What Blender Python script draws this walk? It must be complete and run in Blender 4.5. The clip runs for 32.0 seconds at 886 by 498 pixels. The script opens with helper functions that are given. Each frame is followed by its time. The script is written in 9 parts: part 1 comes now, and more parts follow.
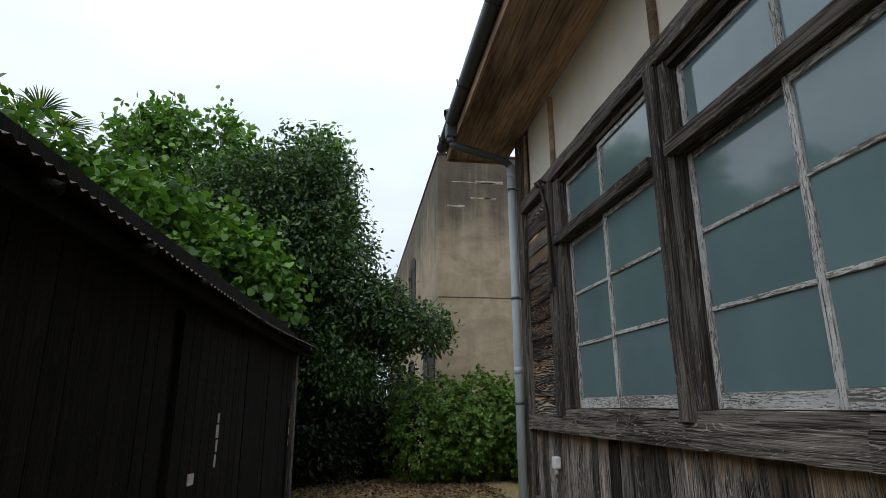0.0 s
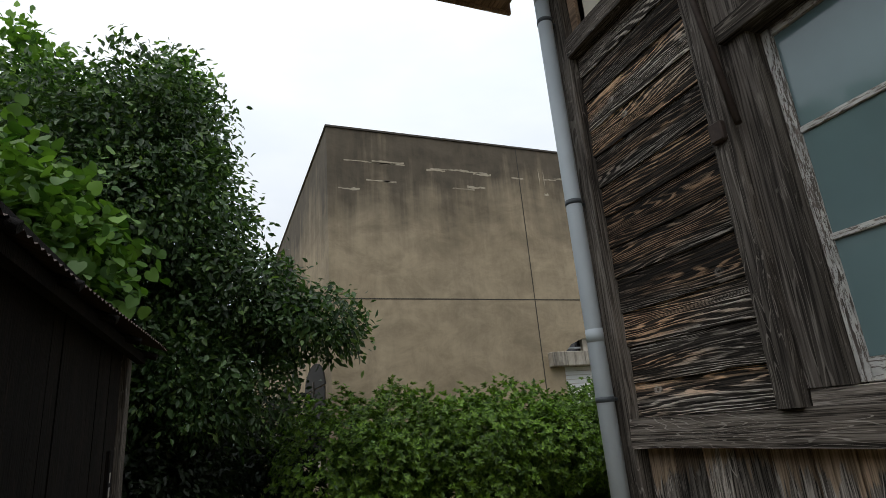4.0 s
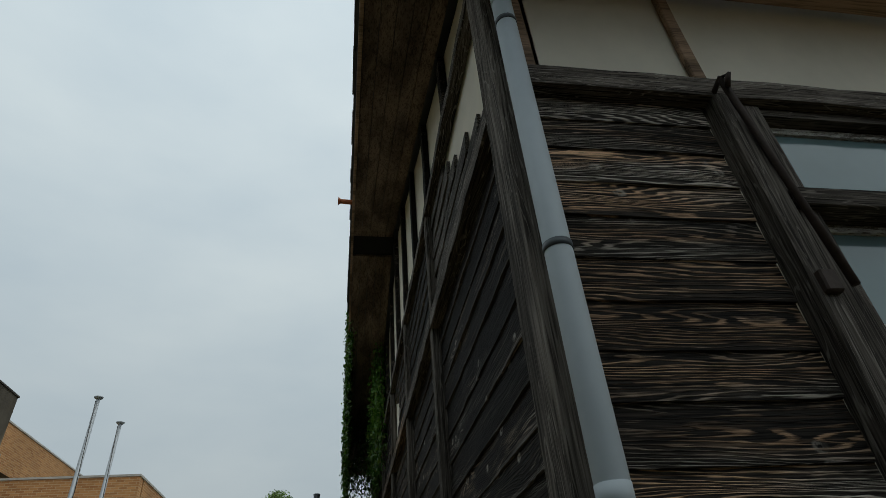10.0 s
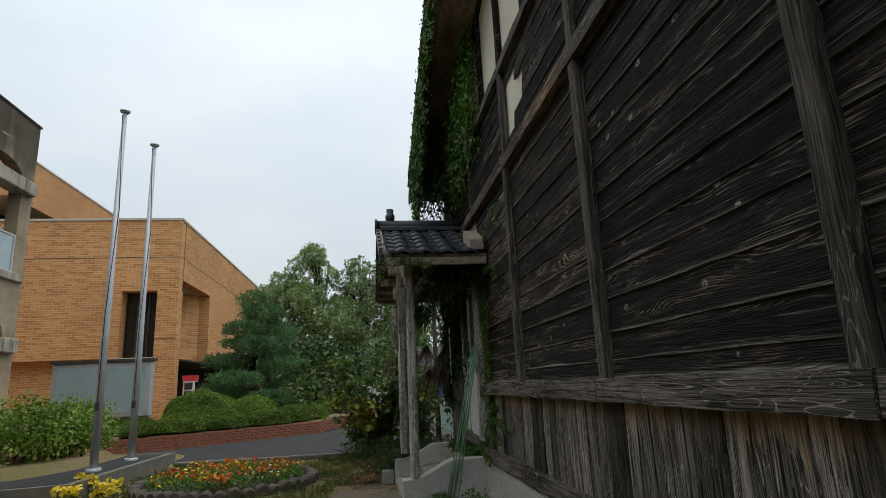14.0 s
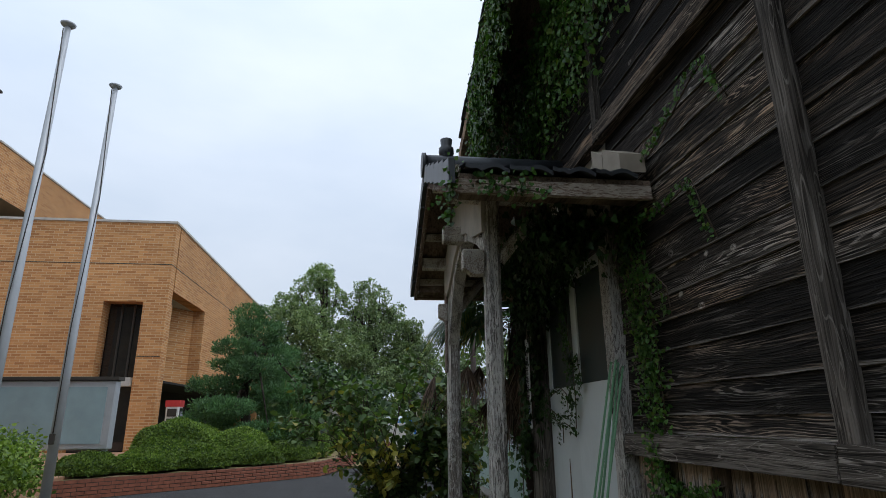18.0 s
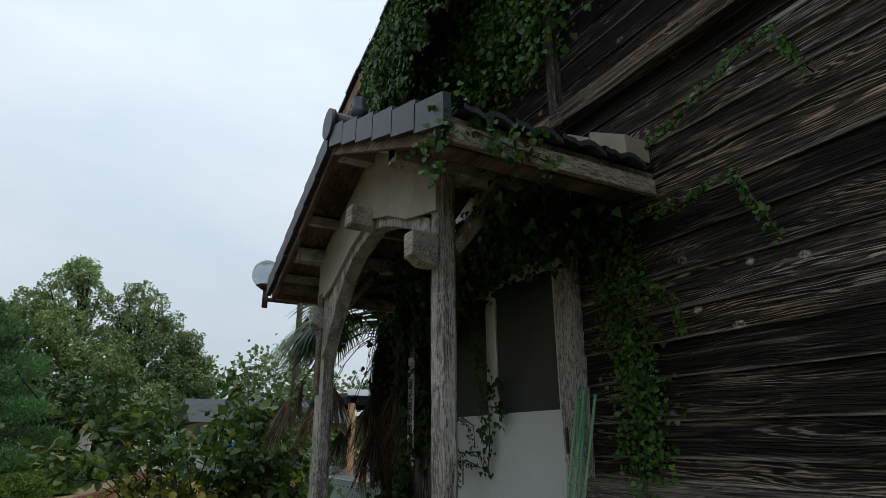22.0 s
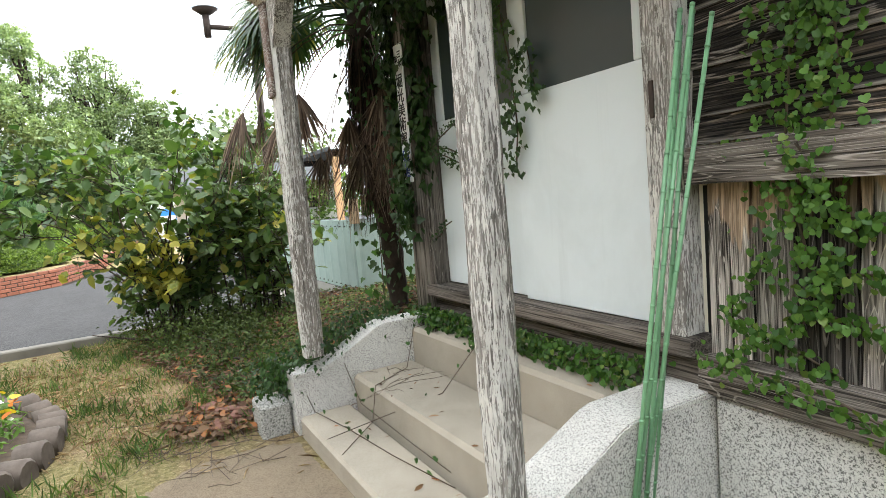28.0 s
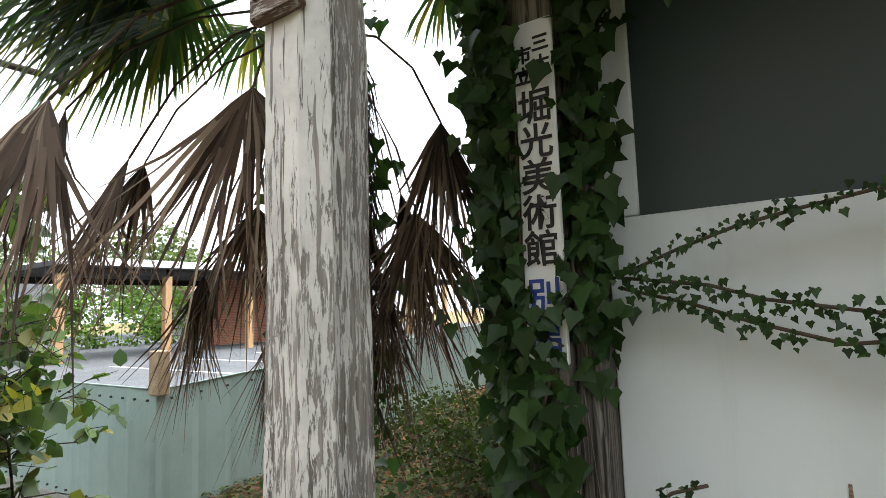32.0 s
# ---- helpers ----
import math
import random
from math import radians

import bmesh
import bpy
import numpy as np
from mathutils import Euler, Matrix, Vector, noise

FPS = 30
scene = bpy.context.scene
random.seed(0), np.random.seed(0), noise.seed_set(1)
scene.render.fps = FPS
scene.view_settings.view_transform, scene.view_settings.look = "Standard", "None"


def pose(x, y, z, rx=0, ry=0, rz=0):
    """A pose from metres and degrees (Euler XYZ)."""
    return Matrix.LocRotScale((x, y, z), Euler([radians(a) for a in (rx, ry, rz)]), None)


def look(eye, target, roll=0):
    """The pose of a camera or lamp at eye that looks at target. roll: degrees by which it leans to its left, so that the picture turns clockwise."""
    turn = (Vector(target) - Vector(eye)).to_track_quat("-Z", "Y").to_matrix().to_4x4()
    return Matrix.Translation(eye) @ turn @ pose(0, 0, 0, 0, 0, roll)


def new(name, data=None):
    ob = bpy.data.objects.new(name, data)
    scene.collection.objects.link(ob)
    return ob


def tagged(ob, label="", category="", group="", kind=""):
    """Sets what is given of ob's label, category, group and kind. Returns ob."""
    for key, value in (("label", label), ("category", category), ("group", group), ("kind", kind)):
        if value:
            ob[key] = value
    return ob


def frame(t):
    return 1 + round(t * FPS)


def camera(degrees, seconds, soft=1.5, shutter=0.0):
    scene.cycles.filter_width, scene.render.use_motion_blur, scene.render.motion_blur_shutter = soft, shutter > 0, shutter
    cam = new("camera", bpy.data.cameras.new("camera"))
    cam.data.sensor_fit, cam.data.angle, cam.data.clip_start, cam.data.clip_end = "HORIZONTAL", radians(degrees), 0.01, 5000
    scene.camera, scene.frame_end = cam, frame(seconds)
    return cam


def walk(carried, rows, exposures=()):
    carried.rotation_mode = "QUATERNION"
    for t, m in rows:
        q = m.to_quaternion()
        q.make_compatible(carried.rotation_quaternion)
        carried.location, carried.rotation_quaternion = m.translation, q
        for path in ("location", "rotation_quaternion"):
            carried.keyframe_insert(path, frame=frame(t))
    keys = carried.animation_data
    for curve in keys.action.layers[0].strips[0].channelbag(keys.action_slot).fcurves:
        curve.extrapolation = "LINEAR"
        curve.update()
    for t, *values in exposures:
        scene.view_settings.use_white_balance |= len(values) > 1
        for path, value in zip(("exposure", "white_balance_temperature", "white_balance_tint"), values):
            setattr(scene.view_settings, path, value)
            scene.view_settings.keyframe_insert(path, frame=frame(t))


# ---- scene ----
cam = camera(75.3, 32.0, 0.85)
METRES, EYE, TILT, LEAN, TURN = 16.4, 1.36, 0.0, 0.0, -8.8
ROWS = [
    (0.0, 0.0, 0.0, 0.0, 0.09, 15.21, 0.32),
    (0.5, -0.0009, 0.0237, -0.0017, 1.3, 15.16, 0.27),
    (1.0, -0.0021, 0.0463, -0.0028, 1.6, 15.29, 0.31),
    (1.5, -0.0034, 0.0671, -0.0014, 1.18, 15.47, 0.38),
    (2.0, -0.0099, 0.0897, -0.0017, 0.62, 15.82, 0.79),
    (2.5, -0.0168, 0.1073, -0.0015, -0.39, 16.32, 1.39),
    (4.5, -0.0457, 0.2049, -0.0038, -17.51, 17.34, 5.5),
    (5.0, -0.0518, 0.2311, -0.0032, -21.31, 17.11, 5.84),
    (5.5, -0.0551, 0.2518, -0.0046, -24.63, 17.12, 5.65),
    (6.0, -0.0546, 0.2733, -0.0031, -30.57, 17.1, 5.22),
    (6.5, -0.055, 0.2949, -0.0032, -39.23, 17.02, 4.92),
    (7.0, -0.0524, 0.3117, -0.0046, -49.81, 16.18, 4.78),
    (7.5, -0.0445, 0.3285, -0.004, -61.16, 16.29, 5.38),
    (8.0, -0.0406, 0.3432, -0.0024, -74.2, 20.76, 4.64),
    (8.5, -0.0412, 0.3524, 0.0006, -77.78, 27.96, 2.19),
    (9.0, -0.0406, 0.3527, 0.0027, -80.35, 35.51, 1.09),
    (9.5, -0.0399, 0.3515, 0.003, -84.88, 37.52, 3.98),
    (10.0, -0.0393, 0.3509, 0.0027, -89.67, 35.52, 4.11),
    (10.5, -0.0393, 0.3517, 0.0026, -89.41, 33.71, 4.4),
    (11.0, -0.0386, 0.3553, 0.0011, -84.98, 29.06, 5.2),
    (11.5, -0.032, 0.3631, -0.0024, -80.02, 23.3, 5.06),
    (12.0, -0.0133, 0.3734, -0.0029, -79.31, 19.11, 5.53),
    (12.5, 0.0053, 0.3831, -0.006, -82.77, 16.23, 4.68),
    (13.0, 0.0279, 0.395, -0.0067, -85.11, 14.42, 4.21),
    (13.5, 0.0511, 0.4042, -0.0054, -86.9, 13.41, 3.61),
    (15.5, 0.1452, 0.43, -0.0024, -91.6, 13.28, 0.3),
    (16.0, 0.1682, 0.4351, -0.0007, -90.48, 13.23, -0.07),
    (16.5, 0.1901, 0.4339, -0.0009, -90.35, 14.43, 0.34),
    (17.0, 0.2133, 0.4372, -0.0008, -89.18, 15.53, 0.26),
    (17.5, 0.2331, 0.4459, -0.0003, -88.08, 15.89, 0.22),
    (18.0, 0.256, 0.4541, 0.0004, -88.16, 16.38, 0.52),
    (18.5, 0.2759, 0.4632, -0.0003, -88.6, 17.09, 0.88),
    (19.0, 0.2919, 0.475, 0.0018, -90.17, 17.48, 1.21),
    (19.5, 0.3073, 0.4835, 0.0034, -93.2, 17.98, 1.49),
    (20.0, 0.3164, 0.4894, 0.0045, -98.01, 18.34, 1.29),
    (20.5, 0.3166, 0.4938, 0.0051, -102.48, 18.74, 0.89),
    (21.0, 0.3172, 0.4952, 0.0051, -105.59, 18.73, 0.18),
    (21.5, 0.3183, 0.4956, 0.005, -107.24, 18.54, -0.01),
    (22.0, 0.3183, 0.4948, 0.0051, -109.58, 18.43, 0.25),
    (22.5, 0.318, 0.4939, 0.0051, -112.7, 17.86, 0.23),
    (23.0, 0.3193, 0.4935, 0.0024, -112.37, 12.13, 0.23),
    (23.5, 0.3206, 0.4929, -0.0006, -111.39, 5.25, 0.95),
    (24.0, 0.3219, 0.4927, -0.0039, -110.91, -1.44, 1.06),
    (24.5, 0.3223, 0.4924, -0.0058, -111.28, -5.22, 1.61),
    (25.0, 0.3228, 0.4929, -0.0062, -111.41, -6.16, 1.78),
    (25.5, 0.3235, 0.4933, -0.0061, -111.47, -5.52, 1.59),
    (27.5, 0.3634, 0.4813, -0.0069, -110.87, -4.4, 4.11),
    (28.0, 0.3836, 0.4803, -0.0093, -111.03, -5.85, 4.99),
    (28.5, 0.4053, 0.4789, -0.0106, -111.36, -6.29, 5.5),
    (29.0, 0.4309, 0.4804, -0.0118, -110.54, -6.28, 6.53),
    (29.5, 0.4529, 0.4844, -0.012, -109.58, -5.71, 7.47),
    (30.0, 0.4792, 0.4874, -0.009, -110.3, -5.01, 7.59),
    (30.5, 0.5014, 0.4889, -0.008, -112.02, -4.03, 7.69),
    (31.0, 0.5179, 0.4861, -0.0051, -118.24, -1.14, 6.41),
    (31.5, 0.5302, 0.4831, -0.0018, -125.88, 2.14, 4.62),
    (32.0, 0.5352, 0.4823, 0.0021, -135.74, 6.08, 1.95),
]
walk(cam, [(t, pose(0, 0, EYE, TILT, LEAN, TURN) @ pose(METRES * x, METRES * y, METRES * z, 90 + pitch, roll, yaw)) for t, x, y, z, yaw, pitch, roll in ROWS],
     [(0.0, 0.40, 6300, 10), (4.5, 0.30, 6700, 10), (7.5, -0.05, 6800, 10), (8.5, -0.35, 6500, 4), (10.0, -0.5, 6400, 1), (11.0, -0.42, 6400, 3), (12.5, -0.15, 6600, 6), (16.0, 0.38, 6300, 9), (18.0, 0.15, 6000, 10),
      (20.5, 0.0, 6100, 5), (22.5, 0.15, 6200, 7), (23.5, 0.78, 6300, 10), (24.5, 1.75, 6800, 11), (25.5, 2.25, 6800, 11), (28.0, 2.4, 6700, 10), (31.0, 2.05, 6600, 10), (32.0, 1.95, 6600, 10)])

# ---- world, sun ----
world = bpy.data.worlds.new("overcast_sky")
scene.world = world
world.use_nodes = True
wt = world.node_tree
for n in list(wt.nodes):
    wt.nodes.remove(n)
w_out = wt.nodes.new("ShaderNodeOutputWorld")
w_bg = wt.nodes.new("ShaderNodeBackground")
w_sky = wt.nodes.new("ShaderNodeTexSky")
w_sky.sky_type = "NISHITA"
w_sky.sun_disc = False
w_sky.sun_elevation = radians(58)
w_sky.sun_rotation = radians(200)
w_sky.dust_density = 6.0
w_tc = wt.nodes.new("ShaderNodeTexCoord")
w_map = wt.nodes.new("ShaderNodeMapping")
w_map.inputs["Scale"].default_value = (1.2, 1.2, 3.0)
w_noise = wt.nodes.new("ShaderNodeTexNoise")
w_noise.inputs["Scale"].default_value = 1.6
w_noise.inputs["Detail"].default_value = 5.0
w_noise.inputs["Roughness"].default_value = 0.5
w_ramp = wt.nodes.new("ShaderNodeValToRGB")
w_ramp.color_ramp.elements[0].position = 0.3
w_ramp.color_ramp.elements[0].color = (6.6, 7.35, 8.3, 1)
w_ramp.color_ramp.elements[1].position = 0.7
w_ramp.color_ramp.elements[1].color = (8.5, 8.95, 9.5, 1)
w_mix = wt.nodes.new("ShaderNodeMixRGB")
w_mix.inputs[0].default_value = 0.93
wt.links.new(w_tc.outputs["Generated"], w_map.inputs["Vector"])
wt.links.new(w_map.outputs["Vector"], w_noise.inputs["Vector"])
wt.links.new(w_noise.outputs["Fac"], w_ramp.inputs["Fac"])
wt.links.new(w_sky.outputs["Color"], w_mix.inputs[1])
wt.links.new(w_ramp.outputs["Color"], w_mix.inputs[2])
w_sep = wt.nodes.new("ShaderNodeSeparateXYZ")
w_alt = wt.nodes.new("ShaderNodeMapRange")
w_alt.inputs["From Min"].default_value, w_alt.inputs["From Max"].default_value = 0.0, 1.0
w_alt.inputs["To Min"].default_value, w_alt.inputs["To Max"].default_value = 0.70, 1.40
w_grad = wt.nodes.new("ShaderNodeVectorMath")
w_grad.operation = "SCALE"
wt.links.new(w_tc.outputs["Generated"], w_sep.inputs[0])
wt.links.new(w_sep.outputs["Z"], w_alt.inputs["Value"])
wt.links.new(w_mix.outputs["Color"], w_grad.inputs[0])
wt.links.new(w_alt.outputs[0], w_grad.inputs["Scale"])
wt.links.new(w_grad.outputs[0], w_bg.inputs["Color"])
w_bg.inputs["Strength"].default_value = 0.1
wt.links.new(w_bg.outputs["Background"], w_out.inputs["Surface"])

sun = new("sun", bpy.data.lights.new("sun", "SUN"))
sun.data.energy = 0.7
sun.data.angle = radians(40)
sun.data.color = (1.0, 0.97, 0.93)
sun.matrix_world = look((0, 0, 40), (9, 17, 0))

# ---- materials ----


class Nodes:
    """Short ways to build a node material."""

    def __init__(self, name):
        self.mat = bpy.data.materials.new(name)
        self.mat.use_nodes = True
        self.t = self.mat.node_tree
        self.bsdf = self.t.nodes["Principled BSDF"]

    def node(self, kind, **values):
        n = self.t.nodes.new(kind)
        for k, v in values.items():
            n.inputs[k].default_value = v
        return n

    def link(self, a, b):
        self.t.links.new(a, b)

    def coords(self, which="Object", scale=(1, 1, 1), shift=True):
        tc = self.t.nodes.new("ShaderNodeTexCoord")
        src = tc.outputs[which]
        if shift:
            info = self.t.nodes.new("ShaderNodeObjectInfo")
            mul = self.node("ShaderNodeMath")
            mul.operation = "MULTIPLY"
            mul.inputs[1].default_value = 37.0
            self.link(info.outputs["Random"], mul.inputs[0])
            add = self.t.nodes.new("ShaderNodeVectorMath")
            add.operation = "ADD"
            self.link(src, add.inputs[0])
            self.link(mul.outputs[0], add.inputs[1])
            src = add.outputs[0]
        m = self.t.nodes.new("ShaderNodeMapping")
        m.inputs["Scale"].default_value = scale
        self.link(src, m.inputs["Vector"])
        return m.outputs["Vector"]

    def noise(self, vec, scale=5.0, detail=4.0, rough=0.55, dist=0.0):
        n = self.node("ShaderNodeTexNoise", Scale=scale, Detail=detail, Roughness=rough, Distortion=dist)
        self.link(vec, n.inputs["Vector"])
        return n.outputs["Fac"]

    def ramp(self, fac, *stops):
        r = self.t.nodes.new("ShaderNodeValToRGB")
        e = r.color_ramp.elements
        while len(e) < len(stops):
            e.new(0.5)
        for el, (p, c) in zip(e, stops):
            el.position = p
            el.color = (c, c, c, 1) if isinstance(c, (int, float)) else (*c, 1)
        self.link(fac, r.inputs["Fac"])
        return r.outputs["Color"]

    def mix(self, fac, a, b, mode="MIX"):
        m = self.t.nodes.new("ShaderNodeMixRGB")
        m.blend_type = mode
        for i, v in enumerate((fac, a, b)):
            sock = m.inputs[i]
            if isinstance(v, (int, float)):
                sock.default_value = v if i == 0 else (v, v, v, 1)
            elif isinstance(v, tuple):
                sock.default_value = (*v, 1)
            else:
                self.link(v, sock)
        return m.outputs["Color"]

    def vary(self, colour, amount=0.3, island=False):
        """Each object, or each loose piece, a little lighter or darker."""
        if island:
            src = self.t.nodes.new("ShaderNodeNewGeometry").outputs["Random Per Island"]
        else:
            src = self.t.nodes.new("ShaderNodeObjectInfo").outputs["Random"]
        return self.mix(1.0, colour, self.ramp(src, (0, 1 - amount), (1, 1 + amount * 0.6)), "MULTIPLY")

    def bump(self, height, strength=0.4, dist=0.01):
        b = self.node("ShaderNodeBump", Strength=strength, Distance=dist)
        self.link(height, b.inputs["Height"])
        self.link(b.outputs["Normal"], self.bsdf.inputs["Normal"])

    def done(self, colour, rough=0.7, metal=0.0, spec=0.4):
        if isinstance(colour, tuple):
            self.bsdf.inputs["Base Color"].default_value = (*colour, 1)
        else:
            self.link(colour, self.bsdf.inputs["Base Color"])
        if isinstance(rough, (int, float)):
            self.bsdf.inputs["Roughness"].default_value = rough
        else:
            self.link(rough, self.bsdf.inputs["Roughness"])
        self.bsdf.inputs["Metallic"].default_value = metal
        self.bsdf.inputs["Specular IOR Level"].default_value = spec
        return self.mat


def wood(name, dark, mid, pale, patch=None, along=0, rings=60.0, vary=0.35, bump=0.6, knots=0.0, fringe=None, foot=False, veins=0.75, fine=120.0, lit=0.22):
    """Weathered timber: fine straight fibres along one local axis, thin pale veins like contour lines, stained areas, chipped pale knots,
    for boards under a belt a fringe of unweathered wood at the top, for lapped boards a bleached foot."""
    k = Nodes(name)

    def along_axis(across, length):
        v = [across, across, across]
        v[along] = length
        return k.coords("Object", tuple(v))

    fibre = k.noise(along_axis(fine, 3.5), 1.0, 2.5, 0.5, 0.1)
    soft = k.noise(along_axis(55.0, 2.2), 1.0, 4, 0.6, 0.35)
    g = k.mix(0.5, k.ramp(fibre, (0.42, 0.0), (0.57, 1.0)), k.ramp(soft, (0.41, 0.0), (0.59, 1.0)))
    col = k.ramp(g, (0.10, dark), (0.55, mid), (0.92, k_mid(mid, pale, lit)))
    stain = k.noise(along_axis(4.0, 0.8), 1.0, 4, 0.6, 0.3)
    col = k.mix(1.0, col, k.ramp(stain, (0.40, 0.5), (0.60, 1.3)), "MULTIPLY")
    wide = k.noise(along_axis(13.0, 1.1), 1.0, 2.5, 0.5, 0.8)
    m = k.node("ShaderNodeMath")
    m.operation = "MULTIPLY"
    m.inputs[1].default_value = rings * 1.3
    k.link(wide, m.inputs[0])
    sn = k.node("ShaderNodeMath")
    sn.operation = "SINE"
    k.link(m.outputs[0], sn.inputs[0])
    vein = k.ramp(sn.outputs[0], (0.86, 0.0), (0.97, 1.0))
    where = k.ramp(k.noise(along_axis(6.0, 1.3), 1.0, 3, 0.6, 0.2), (0.38, 0.1), (0.50, 1.0))
    vein = k.mix(1.0, k.mix(1.0, vein, where, "MULTIPLY"), k.ramp(fibre, (0.38, 0.55), (0.52, 1.0)), "MULTIPLY")
    if patch:
        big = k.noise(along_axis(6.0, 1.1), 1.0, 4, 0.65, 0.4)
        col = k.mix(k.ramp(big, (0.50, 0.0), (0.62, 0.85)), col, k.mix(1.0, k.ramp(g, (0.2, 0.15), (0.8, 1.4)), patch, "MULTIPLY"))
    col = k.mix(k.mix(1.0, vein, veins, "MULTIPLY"), col, pale)
    if knots:
        vo = k.node("ShaderNodeTexVoronoi", Scale=1.0)
        k.link(along_axis(6.5, 3.0), vo.inputs["Vector"])
        spot = k.mix(1.0, k.ramp(vo.outputs["Distance"], (0.06, 1.0), (0.11, 0.0)), k.ramp(vo.outputs["Color"], (0.40, 0.0), (0.45, 1.0)), "MULTIPLY")
        chip = k.ramp(k.noise(along_axis(90.0, 60.0), 1.0, 3, 0.6, 0.3), (0.4, 0.2), (0.55, knots))
        col = k.mix(k.mix(1.0, spot, chip, "MULTIPLY"), col, pale)
    if fringe or foot:
        tc = k.t.nodes.new("ShaderNodeTexCoord")
        sep = k.t.nodes.new("ShaderNodeSeparateXYZ")
        k.link(tc.outputs["Object"], sep.inputs[0])
    if fringe:
        edge = k.noise(k.coords("Object", (3.0, 22.0, 22.0)), 1.0, 4, 0.6, 0.2)
        add = k.node("ShaderNodeMath")
        add.operation = "MULTIPLY_ADD"
        add.inputs[1].default_value = 0.55
        k.link(edge, add.inputs[0])
        k.link(sep.outputs["X"], add.inputs[2])
        col = k.mix(k.ramp(add.outputs[0], (0.725, 0.0), (0.755, 0.85)), col, k.mix(1.0, k.ramp(g, (0.2, 0.55), (0.8, 1.2)), fringe, "MULTIPLY"))
    if foot:
        edge = k.noise(k.coords("Object", (1.6, 30.0, 30.0)), 1.0, 4, 0.6, 0.2)
        add = k.node("ShaderNodeMath")
        add.operation = "MULTIPLY_ADD"
        add.inputs[1].default_value = -0.06
        k.link(edge, add.inputs[0])
        k.link(sep.outputs["Z"], add.inputs[2])
        lift = k.node("ShaderNodeMath")
        lift.operation = "ADD"
        lift.inputs[1].default_value = 0.1
        k.link(add.outputs[0], lift.inputs[0])
        col = k.mix(k.ramp(lift.outputs[0], (0.073, 0.65), (0.080, 0.0)), col, k.mix(1.0, k.ramp(g, (0.1, 0.35), (0.8, 1.0)), pale, "MULTIPLY"))
    col = k.vary(col, vary)
    k.bump(k.mix(0.35, g, vein), bump, 0.005)
    return k.done(col, 0.9, 0, 0.18)


